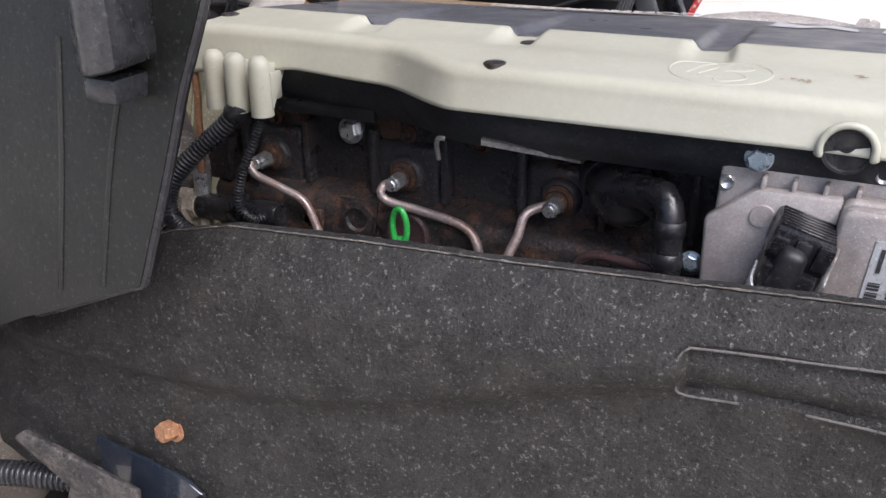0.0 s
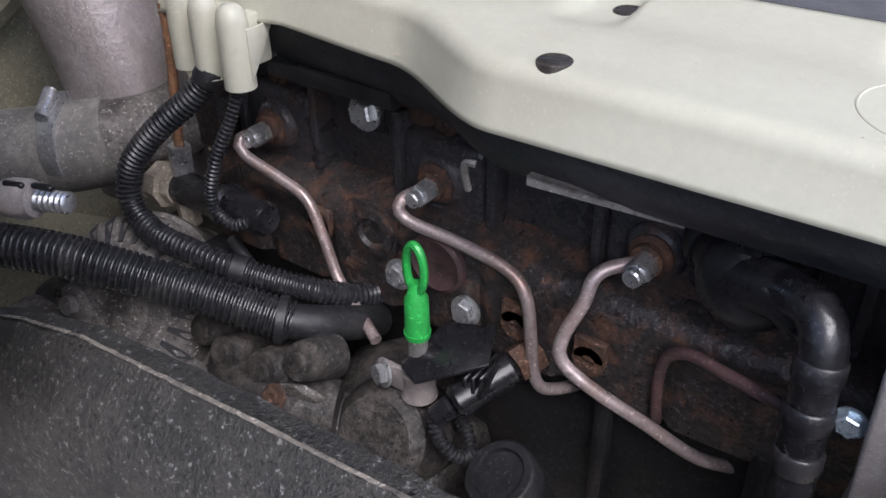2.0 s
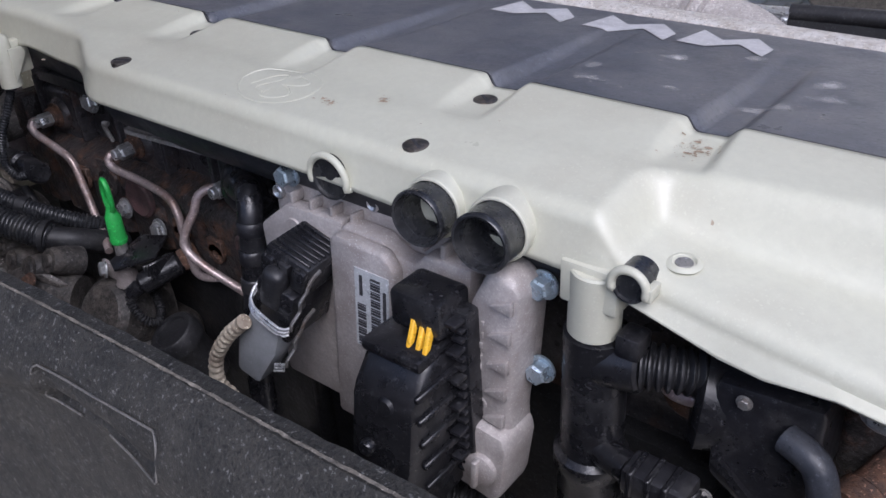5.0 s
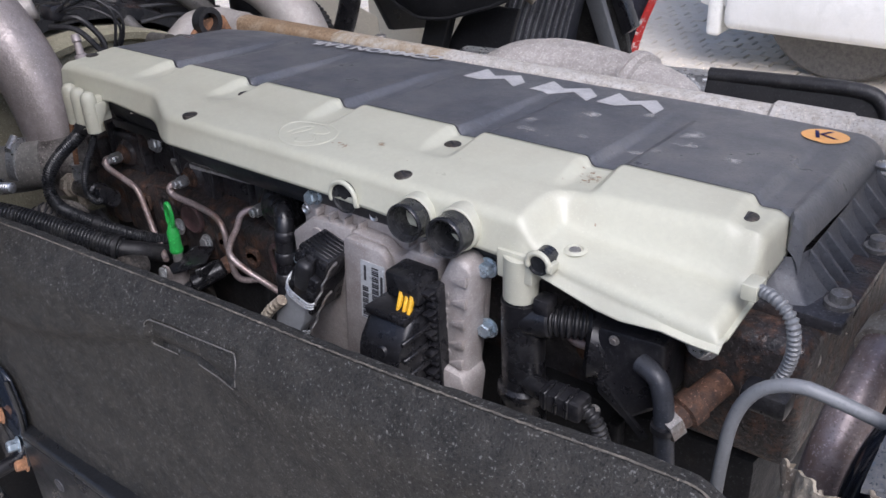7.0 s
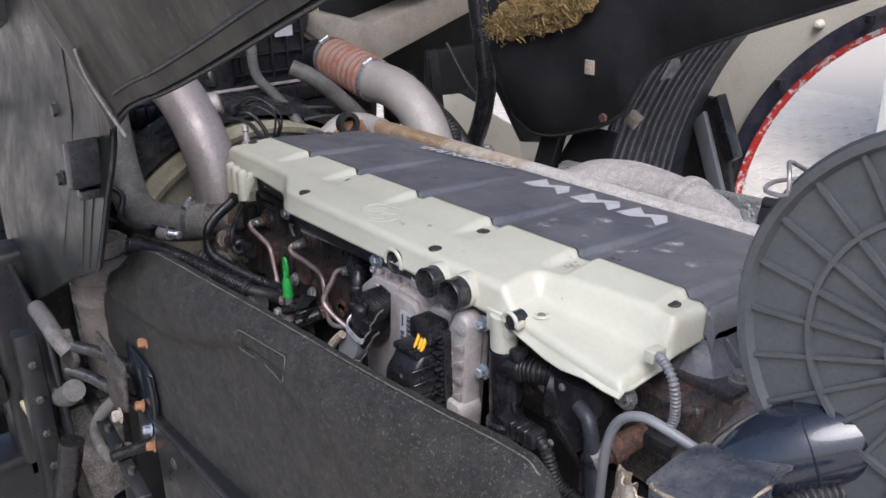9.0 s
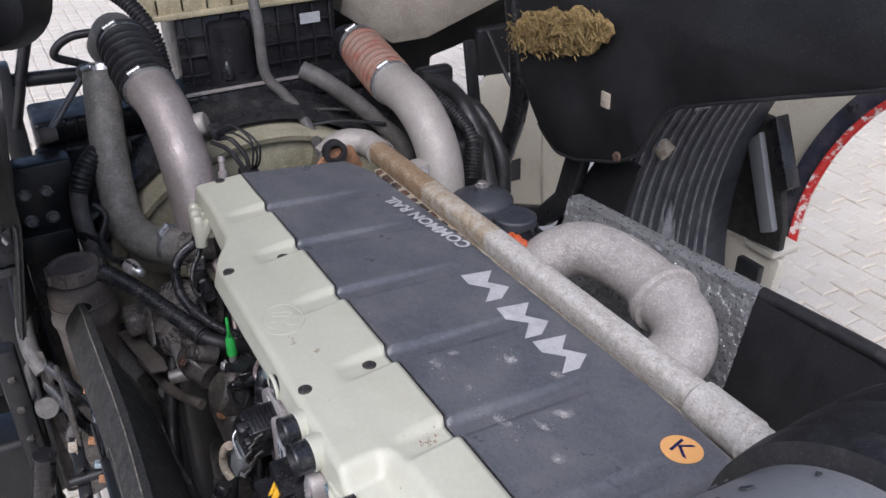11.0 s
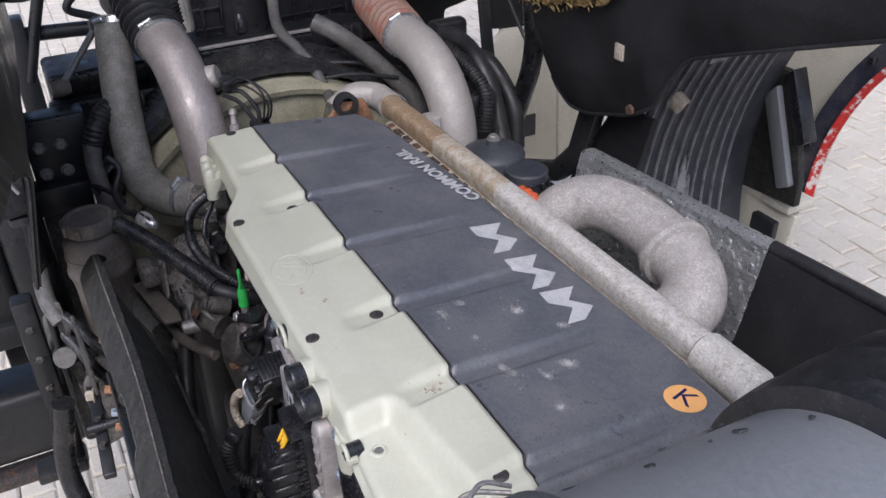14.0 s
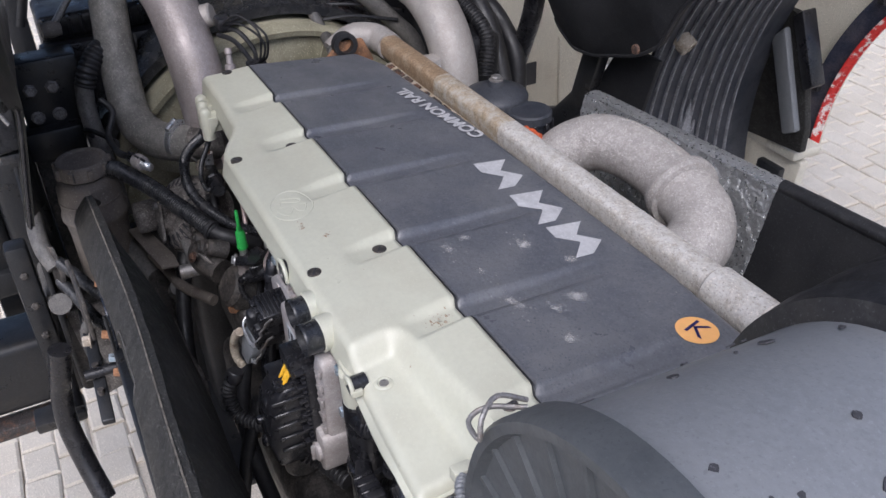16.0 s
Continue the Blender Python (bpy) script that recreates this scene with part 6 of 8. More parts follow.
part("base", lathe_bm([(0, 0.050), (0.06, 0.056), (0.075, 0.056)], (-0.195, 0.542, 1.297), (-0.195, 0.542, 2), 32), black_plastic, can)
hex_bolt((-0.195, 0.542, 1.432), (0, 0, 1), 0.010, dull_steel, can)
can2 = thing("filler_cap", "black notched round cap beside the separator", "cap")
part("cap", lathe_bm([(0, 0.034), (0.018, 0.036), (0.020, 0.040), (0.034, 0.040), (0.037, 0.036), (0.035, 0.028), (0.037, 0.012), (0.037, 0)], (-0.110, 0.565, 1.364), (-0.110, 0.565, 2), 36), guard_grey, can2)
for k in range(10):
    a = 0.628 * k
    part("cap_rib", box_bm((-0.004, 0.036, 0.002), (0.004, 0.043, 0.022), 0.001, 1, None, Matrix.Translation((-0.110, 0.565, 1.364)) @ pose(0, 0, 0, 0, 0, math.degrees(a))), black_plastic, can2)
part("neck", rod_bm((-0.110, 0.565, 1.25), (-0.110, 0.565, 1.366), 0.03, 24), black_plastic, can2)
oc = thing("orange_connector", "orange ribbed connector sleeve beside the rail", "connector")
part("sleeve", tube_bm([(-0.035, 0.505, 1.40), (-0.018, 0.512, 1.398), (0.006, 0.522, 1.385)], 0.0145, 18, 0.004, (0.012, 0.002)), orange_plain, oc)
part("pipe", tube_bm([(0.0, 0.52, 1.388), (0.03, 0.535, 1.37), (0.06, 0.55, 1.33)], 0.011, 14), pipe_alu, oc)
man = thing("exhaust_manifold", "rusty exhaust manifold under the coolant rail", "manifold")
for k in range(6):
    x = -0.24 + 0.155 * k
    part("runner", tube_bm([(x, 0.37, 1.36), (x, 0.42, 1.37), (x + 0.02, 0.47, 1.35), (x + 0.05, 0.49, 1.30)], 0.03, 16), rust, man)
part("log", tube_bm([(-0.26, 0.49, 1.29), (0.2, 0.50, 1.29), (0.58, 0.49, 1.29)], 0.045, 18, 0.03), iron_rusty, man)

# ---- fan and radiator ----
fan = thing("cooling_fan", "olive plastic fan ring with blades", "fan")
fc = Vector((-0.64, 0.235, 1.075))
fx = Vector((1, 0, 0))
part("ring", lathe_bm([(-0.05, 0.378), (0.05, 0.366), (0.062, 0.372), (0.066, 0.384), (0.056, 0.388), (-0.05, 0.386), (-0.05, 0.378)], fc, fc + fx, 80), fan_cream, fan)
for k in range(9):
    a = 2 * math.pi * k / 9 + 0.2
    def blade(u, v, a=a):
        r = 0.09 + 0.272 * u
        b = a + (v - 0.5) * 0.74
        return fc.x + 0.015 + (v - 0.5) * 0.085, fc.y + r * math.cos(b), fc.z + r * math.sin(b)
    part("blade", sheet_bm(blade, 8, 8, (0.004, 0, 0)), fan_cream, fan)
part("back_disc", lathe_bm([(-0.045, 0.0), (-0.045, 0.372), (-0.040, 0.374)], fc, fc + fx, 64), fan_cream, fan)
part("face", lathe_bm([(0.048, 0.367), (0.040, 0.345), (0.030, 0.30), (0.026, 0.24), (0.020, 0.24), (0.024, 0.30), (0.034, 0.345), (0.040, 0.367)], fc, fc + fx, 72), fan_cream, fan, "smooth olive outer band")
part("hub", lathe_bm([(-0.04, 0.10), (0.03, 0.10), (0.045, 0.08), (0.05, 0.0)], fc, fc + fx, 40), greasy, fan)
shroud = thing("fan_shroud", "dusty black rubber fan shroud", "shroud")
part("collar", lathe_bm([(-0.10, 0.44), (-0.03, 0.43), (0.0, 0.42), (0.0, 0.40), (-0.10, 0.40), (-0.10, 0.44)], fc, fc + fx, 80), conduit_black, shroud)
part("panel", box_bm((-0.80, -0.20, 0.62), (-0.755, 0.64, 1.455), 0.012), black_plastic, shroud)
rad = thing("radiator", "black radiator pack with ribbed plastic frame", "radiator")
part("core", box_bm((-0.96, -0.19, 0.6), (-0.80, 0.63, 1.47), 0.01), black_plastic, rad)
part("tank", box_bm((-0.94, -0.19, 1.455), (-0.785, 0.63, 1.505), 0.012, 3), black_plastic, rad)
for k in range(34):
    y = -0.18 + k * 0.0238
    part("tank_rib", box_bm((-0.795, y, 1.462), (-0.779, y + 0.007, 1.502), 0.002), black_plastic, rad)
part("strip", box_bm((-0.792, 0.13, 1.505), (-0.782, 0.45, 1.5115), 0.001), cast_alu, rad, "bright crimped strip")
ib = thing("air_intake_box", "black ribbed air intake box with yellowed top", "intake box")
part("body", box_bm((-1.05, 0.145, 1.47), (-0.88, 0.53, 1.655), 0.012), black_plastic, ib)
for k in range(9):
    y = 0.165 + k * 0.043
    part("rib", box_bm((-0.885, y, 1.48), (-0.868, y + 0.005, 1.65), 0.001), black_plastic, ib)
for z in (1.52, 1.565, 1.61):
    part("rib", box_bm((-0.885, 0.15, z), (-0.870, 0.525, z + 0.005), 0.001), black_plastic, ib)
part("drum", lathe_bm([(0, 0.06), (0.15, 0.055), (0.16, 0.04)], (-0.89, 0.265, 1.48), (-0.89, 0.265, 2), 28), black_plastic, ib)
part("nozzle", lathe_bm([(0, 0.012), (0.05, 0.012), (0.055, 0.018), (0.085, 0.016), (0.10, 0.004)], (-0.845, 0.245, 1.46), (-0.845, 0.245, 2), 18), gloss_black, ib)
part("label", box_bm((-0.8676, 0.435, 1.605), (-0.8670, 0.485, 1.630)), paper, ib, "small white label")
lid = part("lid", box_bm((-1.07, 0.085, 1.658), (-0.855, 0.56, 1.672), 0.004), tank_cream, ib, "yellowed cream plastic lid")
for k in range(8):
    y = 0.11 + k * 0.055
    part("lid_rib", box_bm((-1.05, y, 1.672), (-0.862, y + 0.006, 1.705), 0.001), tank_cream, lid)
part("lid_wall", box_bm((-0.868, 0.11, 1.672), (-0.862, 0.51, 1.72), 0.001), tank_cream, lid)

# hoses in front of the fan
for label, line, r, mat in (
        ("dusty thin rubber hose hanging down to the lifting eye", [(-0.80, 0.30, 1.78), (-0.72, 0.292, 1.67), (-0.70, 0.289, 1.56), (-0.685, 0.32, 1.51), (-0.66, 0.345, 1.47), (-0.60, 0.352, 1.43), (-0.42, 0.31, 1.455)], 0.012, rubber_grey),
        ("dusty rubber hose behind the fan ring", [(-0.66, 0.36, 1.565), (-0.63, 0.40, 1.54), (-0.62, 0.463, 1.483), (-0.61, 0.52, 1.42), (-0.60, 0.56, 1.37), (-0.60, 0.58, 1.28)], 0.019, rubber_grey),
        ("black ribbed conduit beside the bellows", [(-0.95, 0.0, 1.75), (-0.88, 0.06, 1.70), (-0.84, 0.09, 1.64), (-0.83, 0.10, 1.56)], 0.017, rubber)):
    h = thing("rubber_hose", label, "hose")
    part("hose", tube_bm(line, r, 16, 0.008, (0.009, 0.003) if "ribbed" in label else None), mat, h)
for k, line in enumerate(([(-0.62, 0.36, 1.452), (-0.60, 0.42, 1.455), (-0.59, 0.52, 1.43)], [(-0.66, 0.38, 1.47), (-0.64, 0.44, 1.465), (-0.62, 0.54, 1.44)],
                          [(-0.45, 0.11, 1.53), (-0.42, 0.13, 1.535), (-0.40, 0.15, 1.50), (-0.395, 0.145, 1.47)], [(-0.45, 0.10, 1.525), (-0.41, 0.12, 1.52), (-0.39, 0.14, 1.485)])):
    h = thing("thin_cable", "thin black cable near the fan", "cable", "thin cables near the fan")
    part("cable", tube_bm(line, 0.0045, 8, 0.006), rubber, h)
tsn = thing("temperature_sensor", "small pink-stained temperature sensor with black plug", "sensor")
part("body", lathe_bm([(0, 0.010), (0.010, 0.010), (0.012, 0.007), (0.022, 0.007), (0.024, 0.0095), (0.034, 0.0095), (0.036, 0.006), (0.052, 0.005), (0.054, 0.007), (0.064, 0.006)], (-0.362, 0.092, 1.462), (-0.385, 0.100, 1.53), 14), pipe_pinkish, tsn)
part("plug", box_bm((-0.405, 0.130, 1.462), (-0.375, 0.165, 1.485), 0.005), black_plastic, tsn)
part("upper_plug", box_bm((-0.47, 0.100, 1.532), (-0.435, 0.125, 1.556), 0.005), black_plastic, tsn)
for a, b in ((0.0, 0.0), (0.006, 0.010), (-0.006, 0.018)):
    part("wire", tube_bm([(-0.438, 0.112 + a, 1.545), (-0.40, 0.135 + a, 1.552 + b), (-0.365, 0.160 + a, 1.528 + b), (-0.372, 0.158 + a, 1.495), (-0.388, 0.148, 1.482)], 0.0022, 8, 0.004), rubber, tsn)

# ---- steering reservoir and parts on the left rail ----
res = thing("oil_reservoir", "dust-covered brown plastic oil reservoir with cap", "reservoir")
rc = Vector((-0.425, -0.190, 1.19))
part("body", lathe_bm([(-0.10, 0.045), (-0.08, 0.052), (0.02, 0.053), (0.05, 0.056), (0.055, 0.060), (0.063, 0.060), (0.067, 0.057), (0.120, 0.055), (0.130, 0.050), (0.136, 0.042)], rc, rc + Vector((0, 0, 1)), 40), brown_dirty, res)
part("groove", lathe_bm([(0.130, 0.041), (0.143, 0.041)], rc, rc + Vector((0, 0, 1)), 30), greasy, res, "dark groove under the cap")
part("cap", lathe_bm([(0.140, 0.045), (0.142, 0.047), (0.164, 0.046), (0.168, 0.043), (0.168, 0.036), (0.165, 0.034), (0.165, 0)], rc, rc + Vector((0, 0, 1)), 36), brown_dirty, res, "dusty screw cap")
for k in range(9):
    part("cap_lug", box_bm((-0.005, 0.044, 0.142), (0.005, 0.0515, 0.163), 0.002, 2, None, Matrix.Translation(rc) @ pose(0, 0, 0, 0, 0, 40 * k)), brown_dirty, res)
part("body_ring", lathe_bm([(0.088, 0.0545), (0.090, 0.0575), (0.094, 0.0575), (0.096, 0.0545)], rc, rc + Vector((0, 0, 1)), 36), brown_dirty, res)
part("bracket", plate_bm([(-0.40, -0.145, 1.205), (-0.24, -0.115, 1.205), (-0.235, -0.085, 1.205), (-0.27, -0.085, 1.205), (-0.40, -0.115, 1.205)], (0, 0, -0.006), 0.002), brown_dirty, res, "rust-brown bracket")
part("outlet_hose", tube_bm([(-0.42, -0.17, 1.19), (-0.38, -0.13, 1.13), (-0.31, -0.10, 1.10), (-0.26, -0.09, 1.14)], 0.018, 16), rubber_grey, res)
tb = thing("tilt_bracket", "black steel bracket block with four pale bolts", "bracket")
part("block", box_bm((-0.70, -0.262, 1.30), (-0.635, -0.140, 1.475), 0.006), chassis_black, tb)
part("lower_box", box_bm((-0.66, -0.272, 1.285), (-0.60, -0.165, 1.345), 0.006), chassis_black, tb)
for by in (-0.236, -0.196):
    for bz in (1.419, 1.362):
        part("bolt", lathe_bm([(0, 0.0135), (0.003, 0.0135), (0.004, 0.0105), (0.010, 0.0105), (0.012, 0.009), (0.012, 0)], (-0.635, by - 0.002, bz), (0, by, bz + 0.1), 6 if bz > 1.4 else 12), dusty_cast, tb, "dusty bolt head", smooth=False)
ro = thing("link_rod", "thin grey link rod with ball joints", "rod")
part("rod", rod_bm((-0.75, -0.070, 1.605), (-0.73, -0.165, 1.500), 0.007, 12), dull_steel, ro)
part("joint", lathe_bm([(-0.015, 0.0), (-0.013, 0.014), (0, 0.018), (0.013, 0.014), (0.015, 0)], (-0.75, -0.068, 1.608), (-0.6, -0.068, 1.62), 16), rubber_grey, ro)
part("joint", lathe_bm([(-0.02, 0.0), (-0.018, 0.014), (0, 0.017), (0.018, 0.014), (0.02, 0)], (-0.73, -0.167, 1.498), (-0.72, -0.3, 1.5), 16), brown_dirty, ro)
th = thing("coolant_hose", "thin dusty coolant hose with ribbed bend", "hose")
part("ribbed_bend", tube_bm([(-0.66, -0.03, 1.47), (-0.63, -0.09, 1.478), (-0.60, -0.125, 1.455), (-0.595, -0.142, 1.42)], 0.019, 16, 0.005, (0.009, 0.003)), rubber, th)
part("hose", tube_bm([(-0.595, -0.142, 1.425), (-0.59, -0.148, 1.376), (-0.56, -0.145, 1.31), (-0.53, -0.14, 1.26), (-0.50, -0.14, 1.18)], 0.0175, 16), rubber_grey, th)
ccx = thing("coolant_loop", "thin black wire loop above the reservoir", "cable")
part("cable", tube_bm([(-0.56, -0.15, 1.33), (-0.545, -0.165, 1.355), (-0.52, -0.15, 1.36), (-0.47, -0.12, 1.352), (-0.43, -0.125, 1.355), (-0.38, -0.115, 1.365)], 0.005, 10, 0.006), rubber, ccx)

# chassis
for side, y0, y1, x0 in (("left", -0.232, -0.16, -0.14), ("right", 0.66, 0.735, -0.9)):
    fr = thing("frame_rail", "black steel chassis frame rail", "frame rail", "chassis rails")
    part("web", box_bm((x0, y0 if side == "left" else y1 - 0.008, 0.86), (2.6, y0 + 0.008 if side == "left" else y1, 1.126), 0.002), chassis_black, fr)
    part("top_flange", box_bm((x0, y0 - 0.001, 1.126), (2.6, y1 + 0.001, 1.139), 0.006, 3), chassis_black, fr)
    # no openings: raised black discs paint the dark inside the bolt holes
    for k in range(7):
        hx = x0 + 0.07 + 0.19 * k
        part("hole", lathe_bm([(0, 0.010), (0.0012, 0.0095), (0.0012, 0.007), (0.0002, 0.007), (0.0002, 0)], (hx, y0, 1.085 - 0.045 * (k % 2)), (hx, y0 - 1, 1.085 - 0.045 * (k % 2)), 16), ink, fr)
tagged(part("cross_member", box_bm((-1.20, -0.45, 0.72), (-0.86, 0.9, 0.86), 0.01), chassis_black), "black front cross member", "cross member")
lw = thing("suspension_arm", "black cab suspension arms and brackets on the frame", "suspension")
part("upright", box_bm((-0.72, -0.36, 0.80), (-0.62, -0.27, 1.30), 0.015, 3), chassis_black, lw)
# dark block added to close a bright gap to the paving
part("dark_gap_filler", box_bm((-0.665, -0.268, 0.86), (-0.635, -0.20, 1.284), 0.008, 2), greasy, lw)
part("beam", box_bm((-0.72, -0.62, 1.00), (-0.60, -0.36, 1.06), 0.01), chassis_black, lw)
part("plate", plate_bm([(-0.62, -0.30, 1.28), (-0.42, -0.30, 1.20), (-0.38, -0.30, 1.0), (-0.62, -0.30, 0.98)], (0, -0.01, 0), 0.003), chassis_black, lw)
part("housing", box_bm((-0.86, -0.62, 1.02), (-0.62, -0.36, 1.28), 0.02, 3), chassis_black, lw)
part("side_box", box_bm((-0.76, -0.95, 0.68), (-0.62, -0.315, 0.86), 0.02, 3), chassis_black, lw)
part("inner_bracket", box_bm((-0.54, -0.315, 0.80), (-0.47, -0.175, 1.04), 0.012, 3), greasy, lw)
part("bracket_web", plate_bm([(-0.46, -0.300, 1.02), (-0.46, -0.190, 1.02), (-0.44, -0.205, 0.82), (-0.44, -0.275, 0.80)], (-0.012, 0, 0), 0.003), dusty_cast, lw)
part("rusty_beam", box_bm((-0.66, -0.95, 0.625), (-0.60, -0.33, 0.66), 0.01), iron_rusty, lw, "rust-brown beam")
hl = thing("hydraulic_lines", "bundle of ribbed lines and bent hose beside the reservoir", "pipe")
part("spring_sleeve", tube_bm([(-0.38, -0.278, 1.188), (-0.31, -0.255, 1.196), (-0.25, -0.232, 1.190), (-0.215, -0.21, 1.18)], 0.0095, 12, 0.004, (0.0045, 0.0024)), conduit_black, hl)
part("spring_sleeve", tube_bm([(-0.40, -0.285, 1.132), (-0.33, -0.268, 1.142), (-0.265, -0.25, 1.138), (-0.215, -0.225, 1.12)], 0.0095, 12, 0.004, (0.0045, 0.0024)), conduit_black, hl)
part("hose", tube_bm([(-0.50, -0.298, 1.225), (-0.44, -0.299, 1.222), (-0.40, -0.296, 1.205), (-0.375, -0.285, 1.18)], 0.016, 14), rubber_grey, hl)
part("clamp_plate", plate_bm([(-0.405, -0.292, 1.215), (-0.375, -0.285, 1.225), (-0.365, -0.280, 1.165), (-0.385, -0.288, 1.115), (-0.42, -0.296, 1.110)], (0.004, 0.008, 0), 0.002), greasy, hl)
part("bent_hose", tube_bm([(-0.275, -0.245, 1.115), (-0.315, -0.262, 1.075), (-0.35, -0.270, 1.03), (-0.345, -0.270, 0.99), (-0.30, -0.262, 0.985), (-0.245, -0.25, 1.03)], 0.012, 14), rubber_grey, hl)
part("low_hose", tube_bm([(-0.60, -0.31, 1.05), (-0.48, -0.305, 1.062), (-0.40, -0.300, 1.085), (-0.345, -0.296, 1.12)], 0.020, 16), rubber_grey, hl)
part("hanging_hose", tube_bm([(-0.44, -0.32, 1.07), (-0.45, -0.325, 0.99), (-0.42, -0.33, 0.93), (-0.36, -0.33, 0.86)], 0.014, 14), rubber, hl)
part("bracket", plate_bm([(-0.272, -0.262, 1.253), (-0.208, -0.258, 1.236), (-0.168, -0.256, 1.226), (-0.187, -0.258, 1.132), (-0.228, -0.262, 1.116), (-0.249, -0.264, 1.14), (-0.258, -0.264, 1.15), (-0.233, -0.262, 1.213), (-0.280, -0.265, 1.246)], (0, 0.006, 0), 0.002), greasy, hl, "greasy steel bracket")
hex_bolt((-0.205, -0.262, 1.122), (-0.1, -1, 0.1), 0.010, tape_tan, hl, "bolt", 0.014)
lk = thing("link_plate", "black steel link plate with bolt holes", "bracket")
part("plate", plate_bm([(-0.41, -0.272, 1.08), (-0.398, -0.250, 1.08), (-0.107, -0.262, 1.02), (-0.11, -0.284, 1.02)], (0, 0, -0.012), 0.003), chassis_black, lk)
for k in range(4):
    f = 0.2 + 0.2 * k
    part("bolt", rod_bm((-0.40 + 0.29 * f, -0.262 - 0.012 * f, 1.078 - 0.06 * f), (-0.40 + 0.29 * f, -0.262 - 0.012 * f, 1.090 - 0.06 * f), 0.006, 10), greasy, lk)
part("cross_pin", rod_bm((-0.206, -0.29, 1.05), (-0.203, -0.20, 1.05), 0.010, 14), gloss_black, lk)
rk = thing("support_post", "black painted support post with pipes", "post")
part("post", box_bm((-0.452, -0.362, 0.80), (-0.408, -0.322, 1.22), 0.008), chassis_black, rk)
part("pipe", tube_bm([(-0.318, -0.322, 1.04), (-0.325, -0.335, 0.98), (-0.336, -0.346, 0.93), (-0.329, -0.354, 0.85), (-0.297, -0.345, 0.77), (-0.25, -0.33, 0.70)], 0.021, 20), gloss_black, rk, "glossy black bent pipe")
part("foot", box_bm((-0.46, -0.42, 0.785), (-0.40, -0.32, 0.81), 0.006), chassis_black, rk)
for k in range(5):
    part("post_bolt", lathe_bm([(0, 0.008), (0.004, 0.008), (0.006, 0.005), (0.006, 0)], (-0.408, -0.342, 1.16 - 0.07 * k), (0, -0.342, 1.16 - 0.07 * k), 6), greasy, rk, smooth=False)
part("tray", box_bm((-0.60, -0.345, 0.985), (-0.50, -0.285, 1.0), 0.003), tank_cream, rk, "yellowed tray")
part("wire", tube_bm([(-0.52, -0.30, 1.01), (-0.50, -0.31, 1.03), (-0.47, -0.30, 1.0)], 0.004, 8), yellow, rk)
for line, r, m in (([(-0.36, -0.115, 1.16), (-0.30, -0.10, 1.155), (-0.242, -0.085, 1.15), (-0.174, -0.047, 1.15)], 0.010, brown_dirty), ([(-0.39, -0.125, 1.12), (-0.33, -0.115, 1.11), (-0.26, -0.125, 1.10), (-0.18, -0.135, 1.09), (-0.10, -0.14, 1.05)], 0.018, greasy),
                   ([(-0.20, -0.122, 1.11), (-0.115, -0.118, 1.10), (-0.036, -0.111, 1.10), (0.048, -0.12, 1.09)], 0.005, dusty_cast), ([(-0.108, -0.055, 1.03), (-0.06, -0.066, 1.0), (-0.01, -0.068, 0.98), (0.018, -0.048, 0.99)], 0.008, brown_dirty)):
    h = thing("engine_hose", "dusty thin pipe low in the engine bay", "hose", "lower engine hoses")
    part("hose", tube_bm(line, r, 14), m, h)
# invented black box that keeps the gap by the reservoir dark
part("fan_mask_box", box_bm((-0.53, -0.20, 0.66), (-0.48, 0.02, 1.15), 0.02, 3), block_black, engine, "black box added to hide the lower fan")
# invented dark block that hides the fan disc from above
part("bay_dark_block", box_bm((-0.47, -0.06, 0.72), (-0.335, 0.40, 1.22), 0.02, 3), block_black, engine, "black block added to darken the lower bay front")

# lower engine side and sump, invented to fill the dark bay
sm = thing("starter_motor", "greasy black filling shaped as starter motor and lower engine side", "starter motor")
part("motor", lathe_bm([(0, 0.045), (0.03, 0.055), (0.20, 0.055), (0.22, 0.05), (0.30, 0.035), (0.30, 0)], (0.05, 0.0, 1.02), (0.6, 0.0, 1.02), 30), greasy, sm)
part("solenoid", rod_bm((0.08, -0.02, 1.10), (0.22, -0.02, 1.10), 0.03, 24, None, 0.005), greasy, sm)
part("sump", box_bm((-0.45, 0.0, 0.55), (0.66, 0.42, 0.80), 0.03, 3), greasy, sm)
part("side_cover", box_bm((-0.30, -0.04, 0.80), (0.45, 0.08, 0.98), 0.03, 3), greasy, sm)
for line, r in (([(-0.30, -0.06, 1.20), (-0.22, -0.10, 1.10), (-0.10, -0.12, 1.02), (0.10, -0.11, 0.95)], 0.014), ([(0.0, -0.04, 1.16), (0.12, -0.08, 1.12), (0.30, -0.08, 1.08), (0.5, -0.05, 1.1)], 0.012),
                ([(0.16, -0.06, 1.2), (0.18, -0.10, 1.1), (0.2, -0.13, 0.95), (0.24, -0.12, 0.82)], 0.01)):
    h = thing("engine_hose", "dark greasy hose low in the engine bay", "hose", "lower engine hoses")
    part("hose", tube_bm(line, r, 14), rubber, h)
# added sheet that keeps light off the paving out of the bay
tagged(part("undertray", join(box_bm((-0.62, -0.21, 0.70), (-0.14, 0.70, 0.715), 0.003), box_bm((-0.14, 0.0, 0.70), (0.80, 0.70, 0.715), 0.003)), chassis_black), "black tray added below the engine bay to block light from the paving", "undertray")

